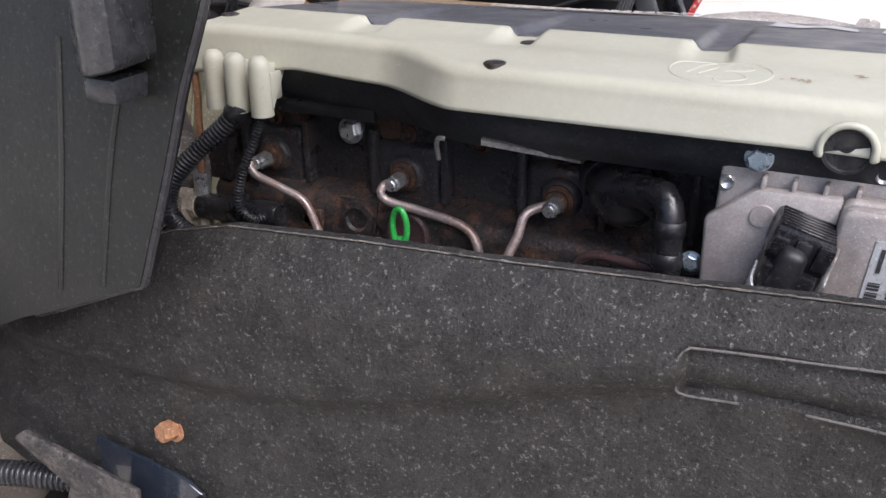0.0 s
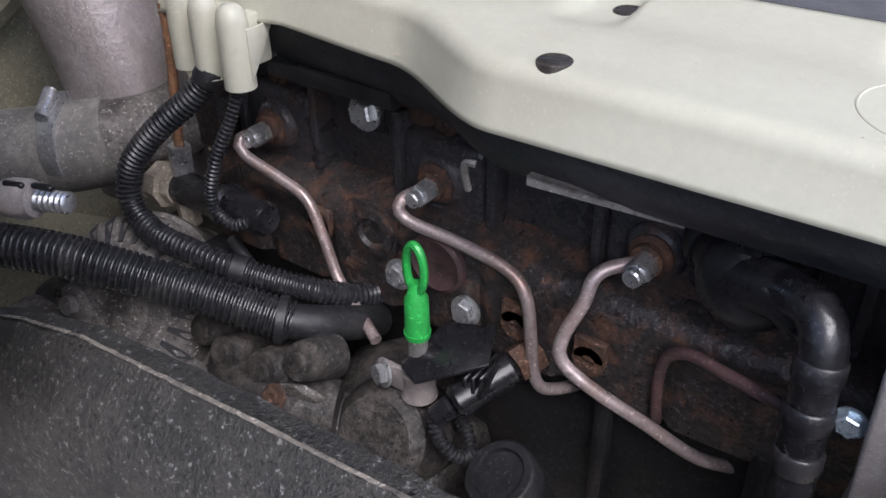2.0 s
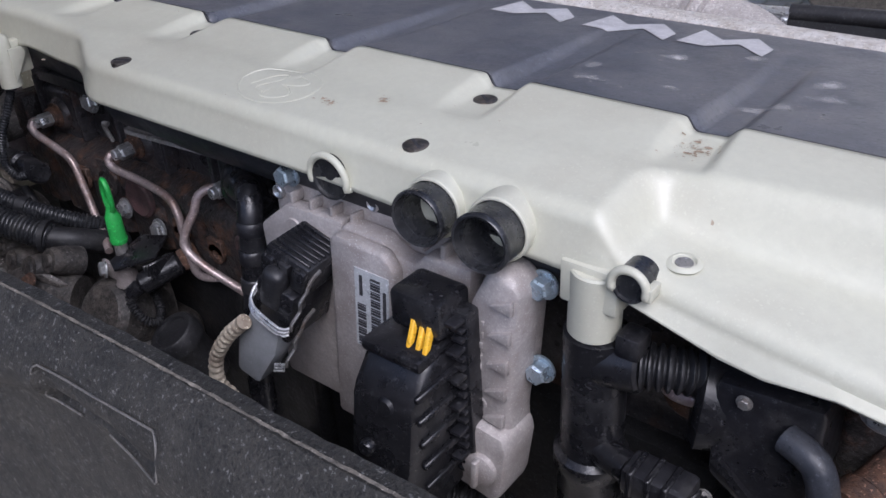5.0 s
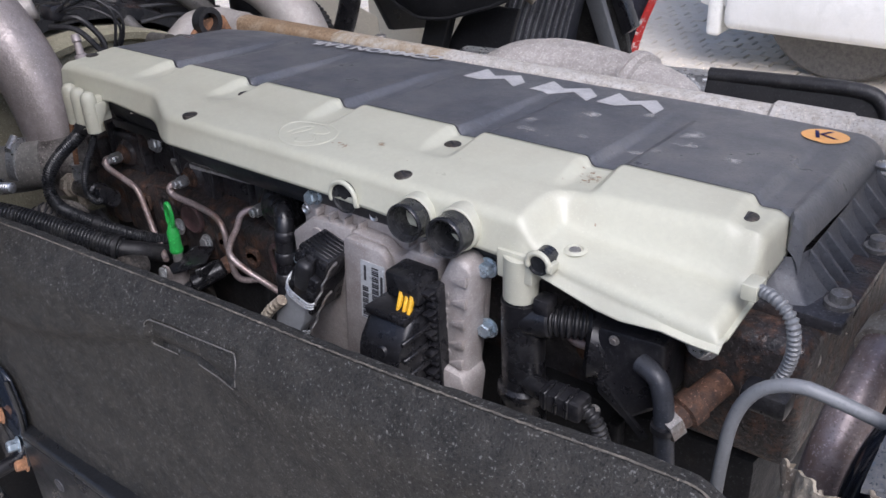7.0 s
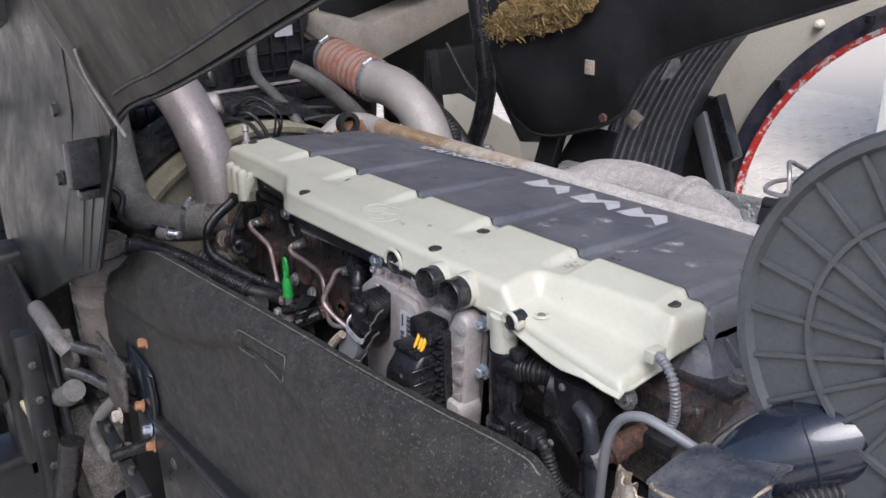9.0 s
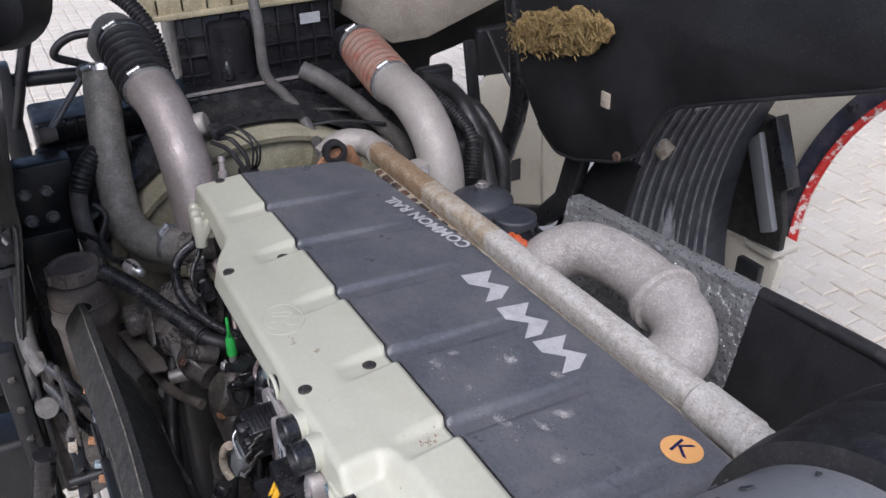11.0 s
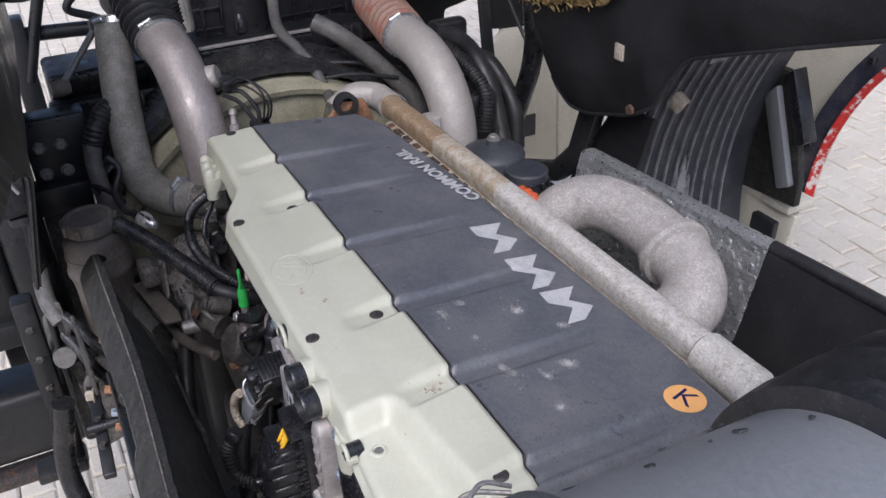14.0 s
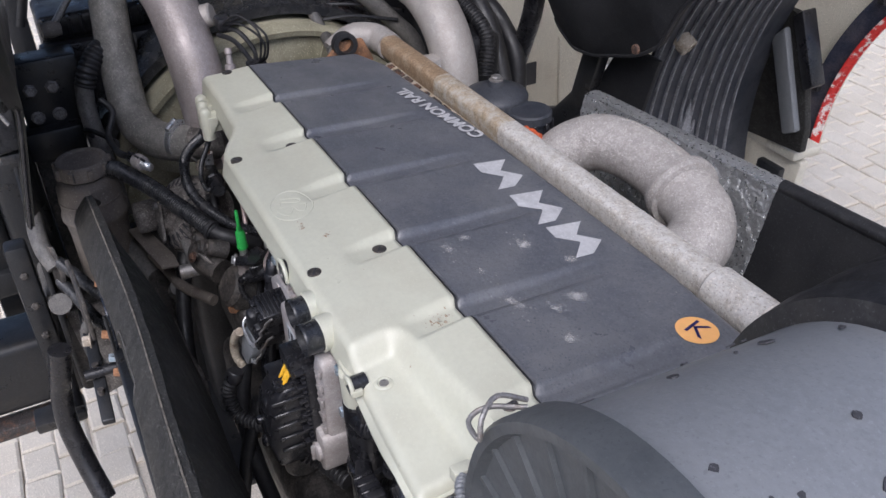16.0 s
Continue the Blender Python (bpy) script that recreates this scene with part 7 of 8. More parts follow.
# ---- air filter ----
AFC = Vector((0.930, -0.032, 1.608))
AFN = Vector((0.01, -1, 0.03)).normalized()
AFR = 0.163
af = thing("air_filter_housing", "grey plastic air filter housing with ribbed end lid", "air filter")
part("drum", lathe_bm([(-0.02, AFR - 0.006), (-0.30, AFR - 0.010), (-0.30, 0.0)], AFC, AFC + AFN, 72), filter_grey, af)
part("ribbed_cowl", lathe_bm([(-0.225, AFR - 0.01), (-0.23, AFR + 0.006), (-0.255, AFR + 0.010), (-0.26, AFR + 0.002), (-0.27, AFR + 0.010), (-0.30, AFR + 0.013), (-0.305, AFR + 0.004), (-0.315, AFR + 0.013), (-0.35, AFR + 0.014), (-0.355, AFR + 0.006), (-0.365, AFR + 0.014), (-0.52, AFR + 0.014), (-0.53, 0)], AFC, AFC + AFN, 72), rubber, af, "dark ribbed rubber cowl")
lidp = part("lid", lathe_bm([(-0.03, AFR - 0.004), (-0.028, AFR + 0.003), (-0.004, AFR + 0.003), (0.0, AFR), (0.0, AFR - 0.007), (-0.008, AFR - 0.010), (-0.010, 0.0)], AFC, AFC + AFN, 72), lid_grey_shaded, af, "ribbed grey end lid")
au = AFN.orthogonal().normalized()
av = AFN.cross(au)
for k in range(24):
    a = 2 * math.pi * k / 24 + 0.06
    d = au * math.cos(a) + av * math.sin(a)
    s = AFN.cross(d)
    c = AFC - AFN * 0.012
    part("lid_rib", plate_bm([c + d * 0.03 - s * 0.0018, c + d * (AFR - 0.009) - s * 0.0018, c + d * (AFR - 0.009) + s * 0.0018, c + d * 0.03 + s * 0.0018], AFN * 0.0075), lid_grey_shaded, lidp)
for r in (0.045, 0.105):
    part("lid_ring", lathe_bm([(-0.011, r - 0.002), (-0.0035, r - 0.002), (-0.0035, r + 0.002), (-0.011, r + 0.002)], AFC, AFC + AFN, 60), lid_grey_shaded, lidp)
for a0 in (2.52, 0.6, 4.4):
    d = Vector((math.cos(a0), 0, math.sin(a0)))
    t = Vector((-math.sin(a0), 0, math.cos(a0)))
    c = AFC + d * AFR
    line = [c - AFN * 0.030 + d * 0.004, c - AFN * 0.008 + d * 0.014 + t * 0.010, c + AFN * 0.006 + d * 0.010 + t * 0.012, c + AFN * 0.008 - d * 0.004, c + AFN * 0.006 + d * 0.006 - t * 0.012, c - AFN * 0.010 + d * 0.016 - t * 0.010, c - AFN * 0.03 + d * 0.008 - t * 0.004]
    part("wire_clip", tube_bm(line, 0.0018, 8, 0.004), dull_steel, af, "bent wire clip")
rd = random.Random(12)
for k in range(26):
    a, dd, rr = rd.uniform(0.2, 2.2), rd.uniform(-0.26, -0.05), rd.uniform(0.0015, 0.006)
    dvec = Vector((math.cos(a) * (-1 if k % 3 else 1), 0, math.sin(a)))
    q = AFC + AFN * dd + dvec * (AFR - 0.0075)
    u2 = dvec.cross(AFN)
    pts = [q + dvec * 0.0002 + (AFN * math.cos(b) + u2 * math.sin(b)) * rr * rd.uniform(0.5, 1.1) for b in [0.785 * i for i in range(8)]]
    part("dirt_spot", plate_bm(pts, dvec * 0.0012), ink, af)

# ---- cab ----
cab = thing("tilted_cab", "tilted truck cab underside with black liners and cream arch", "cab")
EDGE = ((-0.75, 1.08), (-0.55, 1.22), (-0.19, 1.388), (-0.175, 1.393), (-0.093, 1.428), (-0.074, 1.497), (-0.064, 1.539), (-0.049, 1.585), (-0.042, 1.624), (-0.020, 1.641), (0.015, 1.651), (0.054, 1.673), (0.089, 1.689), (0.14, 1.705), (0.186, 1.717), (0.282, 1.748), (0.322, 1.762), (0.70, 1.895))


def panel_at(x, h):
    """A point of the side panel, h above its lower edge; behind the tip it leans outwards as it rises."""
    z = linear(x, EDGE) + h
    front = -0.280 + 0.18 * (min(max(z, 1.38), 1.62) - 1.43) + 0.035 * max(0, -0.1 - x)
    f = min(1, max(0, (x + 0.045) / 0.06))
    return x, front + (-0.260 - 0.42 * h - front) * f, z


def panel_x(u):
    return linear(u, [(0, -0.75), (0.35, -0.10), (0.85, -0.035), (1, 0.05)])


part("side_panel", sheet_bm(lambda u, v: panel_at(panel_x(u), v * (1.88 - linear(panel_x(u), EDGE))), 90, 12, (0, -0.010, 0)), panel_black, cab, "scuffed black side panel")
part("fender_panel", sheet_bm(lambda u, v: panel_at(0.045 + 0.655 * u, 0.003 + v * 0.40), 60, 20, (0, -0.010, 0)), fender_black, cab, "black fender underside with dirt streaks")
part("panel_rim", tube_bm([(panel_at(x, 0)[0], panel_at(x, 0)[1] - 0.006, panel_at(x, 0)[2]) for x in (-0.185, -0.175, -0.135, -0.100, -0.093, -0.088, -0.080, -0.074, -0.064, -0.049, -0.042, -0.020, 0.015, 0.054, 0.089, 0.14, 0.22, 0.322, 0.45, 0.58, 0.69)], 0.0030, 8), black_plastic, cab, "raised panel rim")
part("panel_rim", tube_bm([(panel_at(x, 0.022)[0], panel_at(x, 0.022)[1] - 0.010, panel_at(x, 0.022)[2]) for x in (0.075, 0.127, 0.22, 0.322, 0.45, 0.58, 0.69)], 0.0030, 8), black_plastic, cab)
bm = plate_bm([(-0.079, -0.262, 1.555), (-0.066, -0.308, 1.557), (-0.086, -0.310, 1.552), (-0.112, -0.290, 1.545), (-0.112, -0.262, 1.545)], (-0.004, 0.004, 0.066), 0.004)
part("catch", bm, catch_black, cab, "moulded black catch")
part("catch_foot", box_bm((-0.106, -0.294, 1.534), (-0.084, -0.266, 1.548), 0.003), catch_black, cab)
for pts in (((-0.150, 1.560), (-0.152, 1.49), (-0.158, 1.412)), ((-0.100, 1.552), (-0.112, 1.50), (-0.122, 1.422)), ((-0.20, 1.75), (-0.215, 1.60), (-0.26, 1.40))):
    part("panel_seam", tube_bm([(x, panel_at(x, z - linear(x, EDGE))[1] - 0.010, z) for x, z in pts], 0.0018, 6), panel_black, cab)
part("stay_rod", tube_bm([(x, panel_at(x, z - linear(x, EDGE))[1] - 0.014, z) for x, z in ((0.055, 1.757), (0.042, 1.722), (0.042, 1.684), (0.046, 1.645))], 0.0024, 8), dull_steel, cab)
part("panel_lobe", lathe_bm([(-0.12, 0.0), (-0.10, 0.07), (0.0, 0.10), (0.10, 0.07), (0.12, 0.0)], (-0.64, -0.20, 1.80), (-0.5, -0.24, 1.80), 28), liner_black, cab, "rounded black panel end")
for bx, bz in ((-0.30, 1.62), (-0.27, 1.52)):
    hex_bolt((bx, panel_at(bx, bz - linear(bx, EDGE))[1] - 0.010, bz), (0, -1, 0), 0.010, black_plastic, cab)
# unseen upper cab, added to shade the bay: its floor rises from the front hinge and leans back over the engine front
part("floor_pan", plate_bm([(-1.20, -0.75, 1.96), (-1.20, 1.42, 1.96), (0.25, 1.42, 3.35), (0.25, -0.75, 3.35)], (-0.06, 0, 0.06), 0.01), liner_black, cab, "unseen black underside of the raised cab floor")
part("rear_wall", plate_bm([(0.25, -0.75, 3.35), (0.25, 1.42, 3.35), (-1.20, 1.42, 4.75), (-1.20, -0.75, 4.75)], (0.04, 0, 0.04), 0.01), sage, cab, "unseen cream cab rear wall")
for y in (-0.75, 1.42):
    part("cab_side", plate_bm([(-1.24, y, 2.0), (0.24, y, 3.42), (-1.20, y, 4.74), (-2.30, y, 3.5), (-1.7, y, 2.2)], (0, 0.03, 0), 0.005), sage, cab, "unseen cream cab side")
part("cab_front", plate_bm([(-1.70, -0.75, 2.2), (-1.70, 1.45, 2.2), (-2.30, 1.45, 3.5), (-2.30, -0.75, 3.5)], (-0.04, 0, -0.02), 0.005), sage, cab, "unseen cream cab front")


def liner_fn(u, v):
    """Black liner: u along the truck, v up the side; bulging towards the engine."""
    x = -0.464 + 1.40 * u
    low = linear(x, [(-0.464, 1.52), (-0.452, 1.475), (-0.408, 1.419), (-0.334, 1.394), (-0.265, 1.40), (-0.15, 1.437), (-0.107, 1.458), (-0.068, 1.487), (-0.045, 1.527), (-0.031, 1.556), (-0.01, 1.583), (0.023, 1.606), (0.109, 1.641), (0.257, 1.696), (0.414, 1.754), (0.94, 1.95)])
    z = low + (2.05 - low) * v ** 1.3
    y = 0.815 - 0.035 * math.sin(min(1, (z - low) / 0.12) * math.pi / 2) + 0.012 * noise.noise((x * 5, z * 5, 1)) + 0.25 * max(0, z - 1.75)
    return x, y, z


part("liner", sheet_bm(liner_fn, 170, 40, (0, 0.014, 0)), liner_black, cab, "black moulded liner")
part("liner_edge", tube_bm([liner_fn(k / 60, 0) for k in range(2, 58)], 0.004, 8), rubber, cab, "rolled liner edge")
part("liner_tag", box_bm((-0.150, 0.776, 1.562), (-0.126, 0.782, 1.592), 0.001), tape_tan, cab, "torn tan tape tag")
for q in ((-0.10, 0.787, 1.474),):
    part("plug", lathe_bm([(0, 0.010), (0.006, 0.009), (0.007, 0)], q, (q[0], 0, q[2]), 14), rust, cab)
part("cab_floor", plate_bm([(-1.10, 0.62, 1.02), (-1.10, 0.86, 1.02), (-1.10, 0.895, 1.39), (-1.10, 0.97, 1.405), (-1.10, 1.03, 1.42), (-1.10, 1.09, 1.30), (-1.10, 1.10, 1.26), (-1.10, 1.37, 1.26), (-1.10, 1.396, 1.33), (-1.16, 1.396, 1.95), (-1.16, 0.40, 1.95), (-1.12, 0.58, 1.62)], (-0.05, 0, 0), 0.01), liner_black, cab, "black cab underside")
part("front_boss", lathe_bm([(-0.10, 0.0), (-0.08, 0.10), (0.0, 0.14), (0.08, 0.10), (0.10, 0.0)], (-0.95, 0.88, 1.80), (-0.95, 1.2, 1.84), 28), liner_black, cab, "rounded black underside box")
wl = bmesh.new()
rw = random.Random(9)
bmesh.ops.create_icosphere(wl, subdivisions=5, radius=1.0, matrix=pose(-0.275, 0.762, 1.676, 0, -15, 0) @ Matrix.Diagonal((0.165, 0.016, 0.044, 1)))
for v in wl.verts:
    p = v.co * 1.0
    v.co += Vector((noise.noise(p * 26), noise.noise(p * 26 + Vector((7, 0, 0))), noise.noise(p * 26 + Vector((0, 9, 0))))) * 0.016
    v.co += Vector((noise.noise(p * 90), noise.noise(p * 90 + Vector((3, 0, 0))), noise.noise(p * 90 + Vector((0, 5, 0))))) * 0.007
for k in range(700):
    u = rw.random()
    x, z = -0.43 + 0.31 * u + rw.gauss(0, 0.006), 1.634 + 0.083 * u + rw.gauss(0, 0.020) * (1 - 0.5 * abs(u - 0.4))
    own = bmesh.new()
    bmesh.ops.create_icosphere(own, subdivisions=1, radius=0.0015 + rw.random() ** 3 * 0.004, matrix=pose(x, 0.745 + rw.gauss(0, 0.005), z, rw.random() * 360, rw.random() * 360, 0) @ Matrix.Diagonal((3.2, 0.5, 0.5, 1)))
    wl = join(wl, own)
tagged(part("insulation_wool", wl, wool), "torn yellow-brown mineral wool hanging from the liner", "insulation", kind="stuff")
bm = plate_bm([(-0.93, 0.56, 1.60), (-0.93, 0.575, 1.655), (-0.93, 0.76, 1.600), (-0.93, 1.20, 1.705), (-0.93, 1.20, 1.625), (-0.93, 0.80, 1.500), (-0.93, 0.70, 1.500), (-0.93, 0.62, 1.555)], (-0.10, 0, 0.01), 0.008)
part("cross_beam", bm, dusty_beige, cab, "dusty beige cross beam")
tagged(part("cab_strut", tube_bm([(-0.59, 0.85, 1.72), (-0.575, 0.85, 1.64), (-0.558, 0.85, 1.55), (-0.549, 0.85, 1.471), (-0.565, 0.85, 1.39), (-0.605, 0.85, 1.30), (-0.65, 0.85, 1.20)], 0.024, 18), gloss_black), "black curved cab support strut", "strut")
hs = thing("hose_bundle", "black hoses and cables between radiator and cab", "hose")
for line, r, rib in (([(-0.64, 0.63, 1.50), (-0.645, 0.70, 1.47), (-0.63, 0.74, 1.42), (-0.57, 0.75, 1.35), (-0.50, 0.74, 1.25)], 0.022, None),
                     ([(-0.60, 0.61, 1.50), (-0.555, 0.66, 1.455), (-0.48, 0.68, 1.40), (-0.45, 0.66, 1.32)], 0.016, (0.008, 0.003)),
                     ([(-0.66, 0.60, 1.50), (-0.60, 0.62, 1.49), (-0.53, 0.63, 1.45), (-0.50, 0.63, 1.38)], 0.010, None),
                     ([(-0.72, 0.86, 1.56), (-0.66, 0.88, 1.46), (-0.60, 0.88, 1.42), (-0.555, 0.87, 1.43)], 0.005, None)):
    part("hose", tube_bm(line, r, 14, 0.008, rib), rubber, hs)
part("strap", plate_bm([(-0.70, 0.785, 1.55), (-0.70, 0.815, 1.55), (-0.685, 0.826, 1.36), (-0.685, 0.794, 1.36)], (-0.012, 0, 0), 0.003), chassis_black, hs)
part("hose", tube_bm([(-0.70, 0.74, 1.42), (-0.68, 0.80, 1.385), (-0.62, 0.818, 1.33), (-0.58, 0.82, 1.276), (-0.56, 0.812, 1.20)], 0.021, 16), rubber, hs)
part("stay", plate_bm([(-0.620, 0.933, 1.480), (-0.620, 1.019, 1.469), (-0.620, 1.201, 1.247), (-0.620, 1.050, 1.275)], (-0.02, 0, 0), 0.004), chassis_black, hs, "flat black steel stay")
part("coupling", box_bm((-0.775, 0.68, 1.36), (-0.735, 0.775, 1.485), 0.012, 3), black_plastic, hs)
part("junction", box_bm((-0.62, 0.62, 1.22), (-0.48, 0.72, 1.40), 0.02, 3), black_plastic, hs)


def mud(u, v):
    """Ribbed mudguard: u across the wheel, v along its curve."""
    a = radians(-10 + 58 * v)
    y = 0.89 + 0.36 * u
    r = 0.72 + 0.010 * max(0, u - 0.84) / 0.16
    return 0.50 - r * math.cos(a), y, 1.15 + r * math.sin(a)


guard = part("mudguard", sheet_bm(mud, 24, 40, (-0.008, 0, 0.002)), guard_grey, cab, "black ribbed mudguard liner")
for k in range(10):
    u0 = 0.02 + 0.083 * k
    def rib(u, v, u0=u0):
        p = Vector(mud(u0 + 0.011 * u, v))
        return p + Vector((0.006 + 0.0015 * math.sin(math.pi * u), 0, 0))
    part("guard_rib", sheet_bm(rib, 4, 30, (-0.007, 0, 0.001)), guard_rib, guard)
for u0, v0, s in ((0.36, 0.16, 0.07), (0.22, 0.72, 0.035)):
    p = [Vector(mud(u0 + a, v0 + b)) + Vector((0.012 if b < 0.08 else 0.004, 0, 0)) for a, b in ((0, 0), (0.12, 0), (0.12, 0.10 * s / 0.07), (0.08, 0.07), (0.05, 0.18 * s / 0.07), (0.03, 0.08), (0.0, 0.16 * s / 0.07))]
    part("guard_tongue", plate_bm(p, (-0.006, 0, 0)), guard_rib, guard)
part("guard_side", plate_bm([(-0.30, 1.255, 1.12), (-0.29, 1.255, 1.23), (-0.25, 1.255, 1.36), (-0.20, 1.255, 1.44), (-0.165, 1.255, 1.44), (-0.13, 1.255, 1.42), (-0.075, 1.255, 1.20), (-0.075, 1.255, 1.14)], (0, 0.02, 0), 0.004), felt, cab, "black textured guard side")
part("guard_edge", plate_bm([(-0.166, 1.25, 1.43), (-0.143, 1.25, 1.45), (-0.076, 1.25, 1.30), (-0.10, 1.25, 1.282)], (0, 0.04, 0), 0.004), black_plastic, cab)
part("guard_post", plate_bm([(-0.16, 1.22, 1.10), (-0.09, 1.22, 1.10), (-0.10, 1.22, 0.90), (-0.17, 1.22, 0.90)], (0, 0.02, 0), 0.004), chassis_black, cab)
part("arch_foot", plate_bm([(-0.45, 1.30, 1.08), (-0.10, 1.30, 1.09), (-0.12, 1.30, 0.94), (-0.45, 1.30, 0.92)], (0, 0.03, 0), 0.008), sage, cab, "cream arch foot")
part("guard_stay", plate_bm([(-0.201, 1.235, 1.375), (-0.168, 1.235, 1.408), (-0.083, 1.235, 1.194), (-0.119, 1.235, 1.174)], (0, 0.02, 0), 0.006), filter_grey, cab, "grey mudguard stay")
part("guard_foot", box_bm((-0.19, 1.27, 1.10), (-0.10, 1.36, 1.125), 0.008), sage, cab)
part("drain_tube", lathe_bm([(0, 0.016), (0.03, 0.018), (0.032, 0.020), (0.062, 0.020), (0.064, 0.018), (0.064, 0.0145), (0.03, 0.0145), (0.03, 0)], (-0.188, 0.935, 1.464), (-0.128, 0.957, 1.417), 20), tape_tan, cab, "short pale drain tube")
R0 = 0.594
ac = (0.444, 1.40, 1.088)
ringpts = [(ac[0] - R0 * math.cos(math.pi * k / 48), ac[1], ac[2] + R0 * math.sin(math.pi * k / 48)) for k in range(49)]
part("arch_panel", plate_bm(ringpts + [(1.6, 1.40, 1.088), (1.6, 1.40, 2.3), (-1.16, 1.40, 2.3), (-1.16, 1.40, 1.33), (-1.03, 1.40, 1.29), (-1.03, 1.40, 1.00), (-0.60, 1.40, 0.98), (-0.19, 1.40, 1.04)], (0, 0.012, 0)), sage, cab, "cream painted wheel arch panel")
for dr, dy, mat, lab, w in ((0.028, -0.012, navy_trim, "navy arch flange", 0.024), (0.002, -0.010, red_trim, "chipped red arch lip", 0.0062)):
    def band(u, v, dr=dr, dy=dy, w=w):
        a = math.pi * u
        r = R0 + dr + (v - 0.5) * 2 * w
        return ac[0] - r * math.cos(a), ac[1] + dy + 0.008 * math.cos(v * math.pi), ac[2] + r * math.sin(a)
    part("arch_trim", sheet_bm(band, 90, 6, (0, 0.004, 0)), mat, cab, lab)
for k in range(6):
    a = radians(14 + 24 * k)
    r = R0 + 0.035
    part("trim_clip", box_bm((ac[0] - r * math.cos(a) - 0.009, ac[1] - 0.034, ac[2] + r * math.sin(a) - 0.009), (ac[0] - r * math.cos(a) + 0.009, ac[1] - 0.018, ac[2] + r * math.sin(a) + 0.009), 0.003), black_plastic, cab)
part("arch_fitting", lathe_bm([(0, 0.012), (0.012, 0.010), (0.02, 0.005), (0.02, 0)], (0.02, 1.398, 1.62), (0.03, 1, 1.63), 14), sage, cab)
part("front_corner", plate_bm([(-0.9, 0.95, 0.86), (-0.9, 0.93, 1.34), (-0.9, 0.97, 1.375), (-0.9, 1.06, 1.37), (-0.9, 1.30, 1.22), (-0.9, 1.34, 0.90)], (-0.02, 0, 0), 0.008), sage, cab, "cream front corner panel")
part("corner_box", box_bm((-0.935, 0.94, 1.376), (-0.905, 1.13, 1.51), 0.012, 3), liner_black, cab, "black box above the corner panel")
part("corner_fold", plate_bm([(-0.89, 1.16, 0.93), (-0.89, 1.15, 1.17), (-0.89, 1.24, 1.08), (-0.89, 1.25, 0.93)], (-0.02, 0, 0), 0.006), sage, cab)
# the panel is uncut; a black box stands for the opening's shade
part("corner_dark_box", box_bm((-0.905, 1.010, 1.038), (-0.8965, 1.080, 1.106), 0.002), ink, cab, "black box painting the dark of a square opening")
part("hanger", plate_bm([(-0.33, 0.84, 1.42), (-0.27, 0.84, 1.42), (-0.33, 0.84, 1.24), (-0.42, 0.84, 1.16), (-0.55, 0.84, 1.10), (-0.60, 0.84, 1.14), (-0.45, 0.84, 1.20), (-0.38, 0.84, 1.27)], (0, 0.03, 0), 0.006), chassis_black, cab, "black steel hanger")
part("guard_inner", plate_bm([(-0.25, 0.87, 1.42), (-0.13, 0.87, 1.42), (-0.20, 0.885, 1.24), (-0.205, 0.885, 1.10), (-0.45, 0.87, 1.10), (-0.33, 0.87, 1.30)], (0, 0.012, 0), 0.004), liner_black, cab)
part("frame_bracket", box_bm((-0.62, 0.70, 0.95), (-0.22, 0.80, 1.20), 0.02, 3), chassis_black, cab)

# front wheel under the arch
tyre = thing("truck_wheel", "dusty truck tyre standing on the paving", "wheel")
wcn = Vector((0.45, 1.18, 0.53))
part("tyre", lathe_bm([(-0.14, 0.30), (-0.15, 0.40), (-0.14, 0.50), (-0.11, 0.53), (-0.05, 0.532), (-0.05, 0.522), (-0.035, 0.522), (-0.035, 0.533), (0.035, 0.533), (0.035, 0.522), (0.05, 0.522), (0.05, 0.532), (0.11, 0.53), (0.14, 0.50), (0.15, 0.40), (0.14, 0.30)], wcn, wcn + Vector((0, 1, 0)), 64), rubber_grey, tyre)
part("rim", lathe_bm([(-0.12, 0.30), (-0.05, 0.27), (0.05, 0.25), (0.06, 0.0)], wcn, wcn + Vector((0, 1, 0)), 48), dull_steel, tyre)

# front bumper bars seen beyond the radiator
fb = thing("front_bars", "black front bars and thin pipes beyond the radiator", "bar")
part("bar", tube_bm([(-1.12, -0.50, 1.52), (-1.12, -0.1, 1.50), (-1.12, 0.02, 1.49)], 0.018, 14), chassis_black, fb)
part("bar", tube_bm([(-1.10, -0.22, 1.40), (-1.10, -0.17, 1.55), (-1.10, -0.12, 1.68)], 0.014, 12), chassis_black, fb)
part("pipe", tube_bm([(-1.06, 0.08, 1.60), (-1.08, -0.05, 1.60), (-1.09, -0.10, 1.56), (-1.10, -0.05, 1.53), (-1.12, 0.00, 1.50)], 0.010, 12), rubber, fb)
part("post", box_bm((-1.15, -0.25, 0.80), (-1.09, -0.20, 1.55), 0.006), chassis_black, fb)
part("bumper_beam", box_bm((-1.30, -0.38, 0.55), (-1.15, 1.3, 0.85), 0.03), chassis_black, fb)

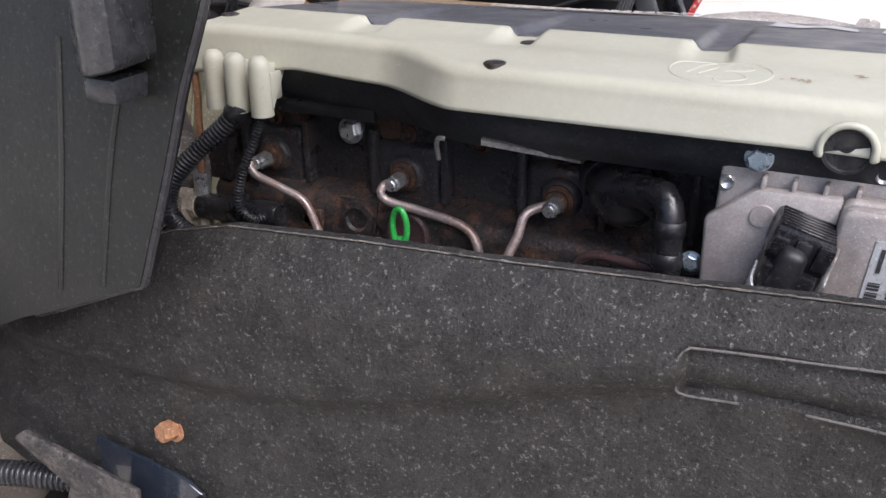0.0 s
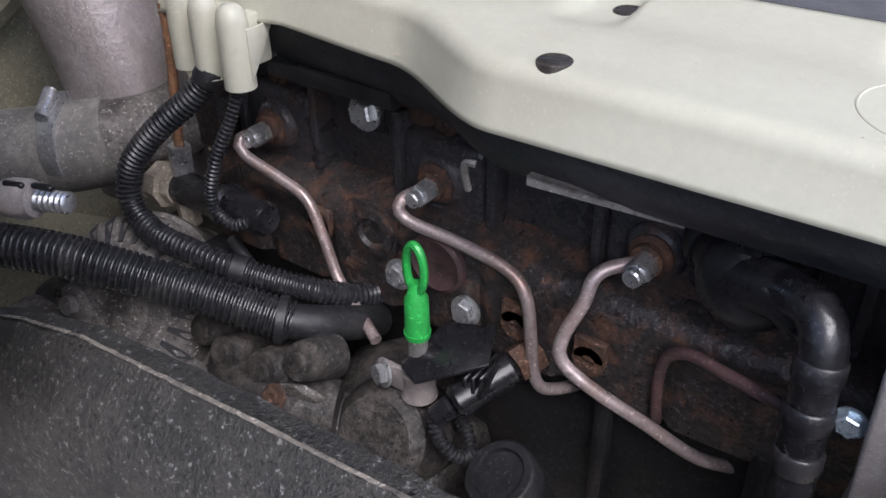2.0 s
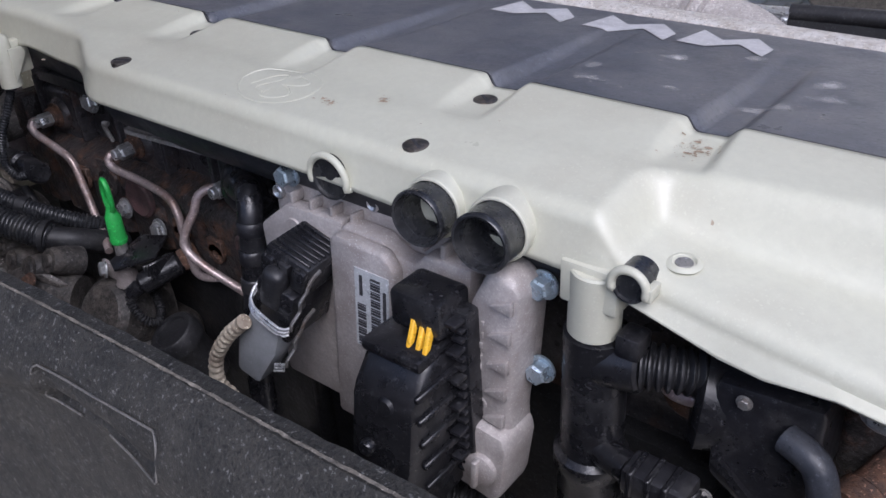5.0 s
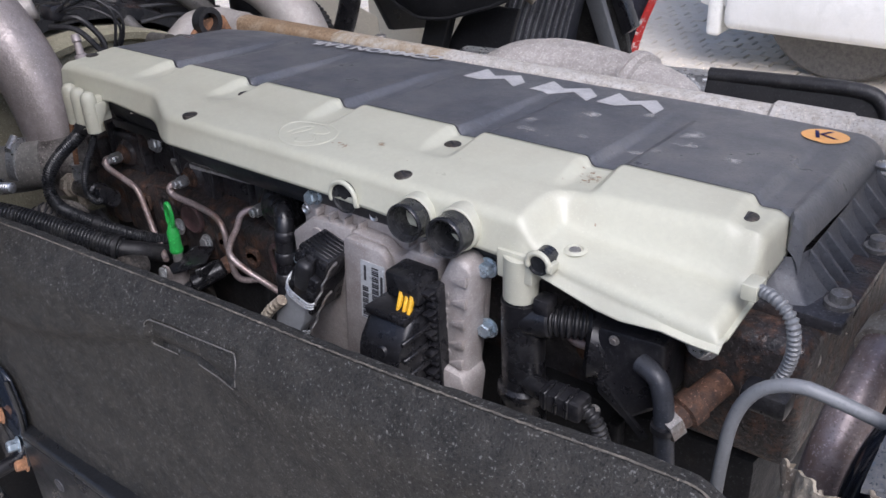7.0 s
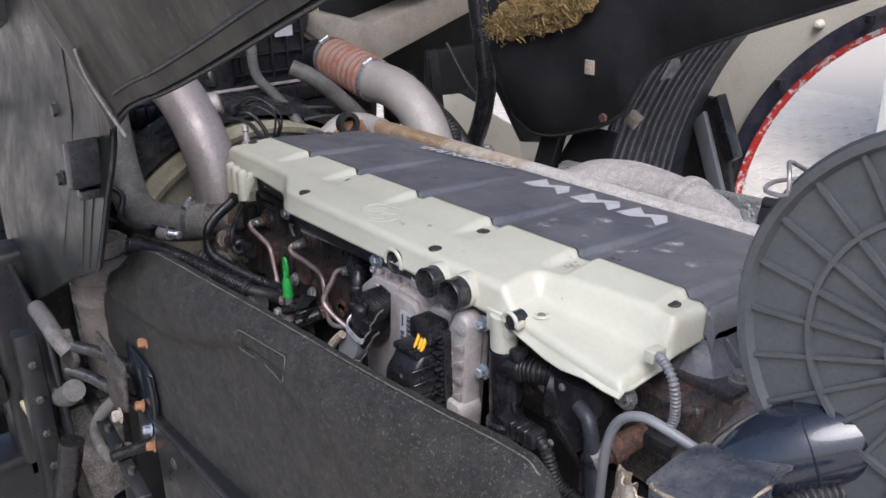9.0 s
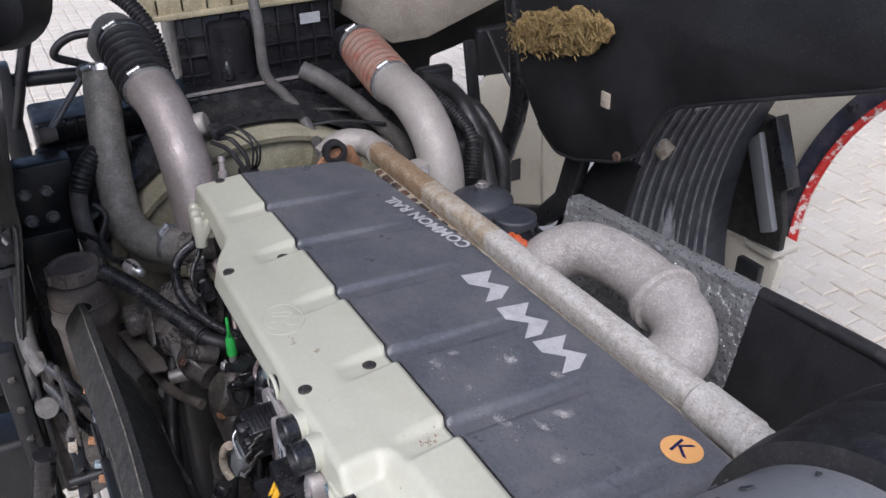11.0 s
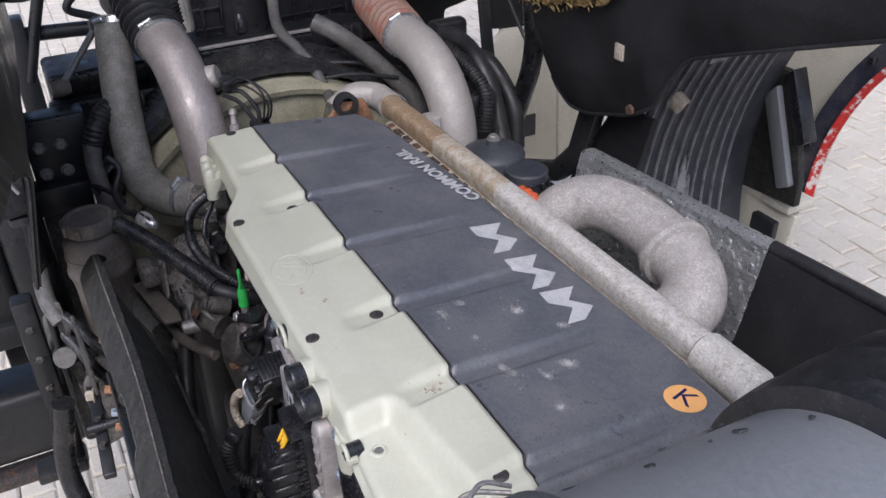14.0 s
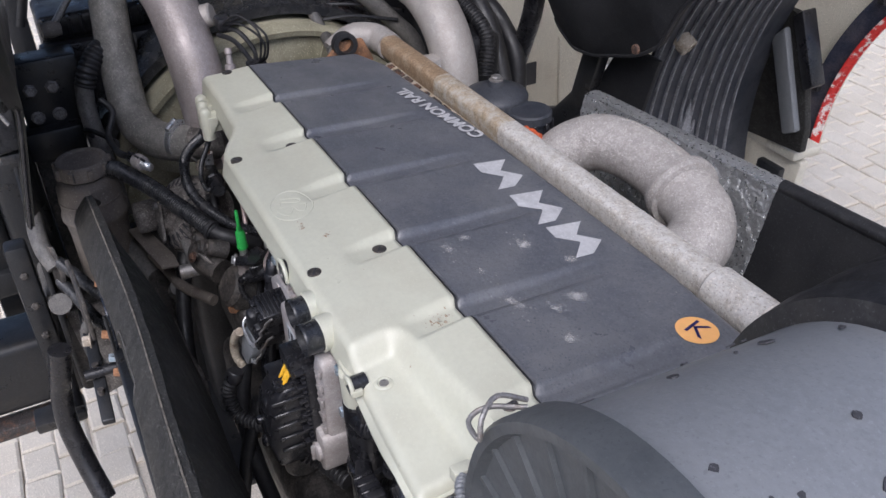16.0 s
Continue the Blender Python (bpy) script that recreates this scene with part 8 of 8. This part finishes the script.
# ---- white truck across the yard ----
wt = thing("white_truck", "white truck cab parked across the yard", "truck")
part("body", box_bm((-1.50, 5.0, 0.40), (1.6, 7.4, 3.6), 0.05), white_truck, wt)
part("door_seam", box_bm((-1.27, 4.992, 0.40), (-1.26, 5.01, 1.9), 0.002), cast_alu, wt)
part("panel_seam", box_bm((-1.5, 4.992, 1.02), (1.6, 5.01, 1.030), 0.002), cast_alu, wt)
part("side_skirt", box_bm((-1.30, 4.94, 0.28), (1.6, 5.3, 0.62), 0.06, 3), white_truck, wt)
part("step_box", box_bm((-1.42, 4.98, 0.22), (-1.32, 5.3, 0.60), 0.03, 3), white_truck, wt)
part("badge", box_bm((-0.98, 4.985, 1.15), (-0.74, 5.0, 1.23), 0.004), cast_alu, wt, "grey badge bar")
for wx in (-0.6, 0.9):
    part("wheel", lathe_bm([(0, 0.50), (0.02, 0.52), (0.28, 0.52), (0.3, 0.50), (0.3, 0)], (wx, 5.15, 0.51), (wx, 6.0, 0.51), 40), rubber_grey, wt)

# ---- paving ----
def paver_mesh():
    bm = bmesh.new()
    a, b, e, h = 0.0675, 0.0525, 0.008, 0.016
    lo = [bm.verts.new((x * a, y * b, -0.03)) for x, y in ((-1, -1), (1, -1), (1, 1), (-1, 1))]
    mi = [bm.verts.new((x * a, y * b, -0.006)) for x, y in ((-1, -1), (1, -1), (1, 1), (-1, 1))]
    hi = [bm.verts.new((x * (a - e), y * (b - e), 0.0)) for x, y in ((-1, -1), (1, -1), (1, 1), (-1, 1))]
    bm.faces.new(hi)
    for p, q in ((lo, mi), (mi, hi)):
        for i in range(4):
            bm.faces.new((p[i], p[(i + 1) % 4], q[(i + 1) % 4], q[i]))
    me = bpy.data.meshes.new("paver")
    bm.to_mesh(me)
    bm.free()
    me.materials.append(paving)
    return me


pm = paver_mesh()
rp2 = random.Random(3)
near, verts, faces = 0, [], []
base_v = [tuple(v.co) for v in pm.vertices]
base_f = [tuple(p.vertices) for p in pm.polygons]
for j in range(-30, 74):
    for i in range(-90, 26):
        x, y = i * 0.14 + (0.07 if j % 2 else 0), j * 0.11
        if -0.3 < y < 0.9 and x > -1.0:
            continue
        w = Matrix.Translation((x + rp2.gauss(0, 0.003), y + rp2.gauss(0, 0.003), rp2.gauss(0, 0.002))) @ pose(0, 0, 0, rp2.gauss(0, 0.8), rp2.gauss(0, 0.8), rp2.gauss(0, 2))
        if near < 290 and ((-1.6 < x < -0.35 and -1.4 < y < -0.45) or (-1.0 < x < 0.9 and 1.75 < y < 3.1 and (i + j) % 2 == 0)):
            o = new("paver", pm)
            o.parent = ground
            o.matrix_basis = w
            near += 1
        else:
            k = len(verts)
            verts += [tuple(w @ Vector(v)) for v in base_v]
            faces += [tuple(k + q for q in f) for f in base_f]
me = bpy.data.meshes.new("paving_field")
me.from_pydata(verts, [], faces)
tagged(obj("paving_field", me, paving, ground, smooth=False), kind="stuff")
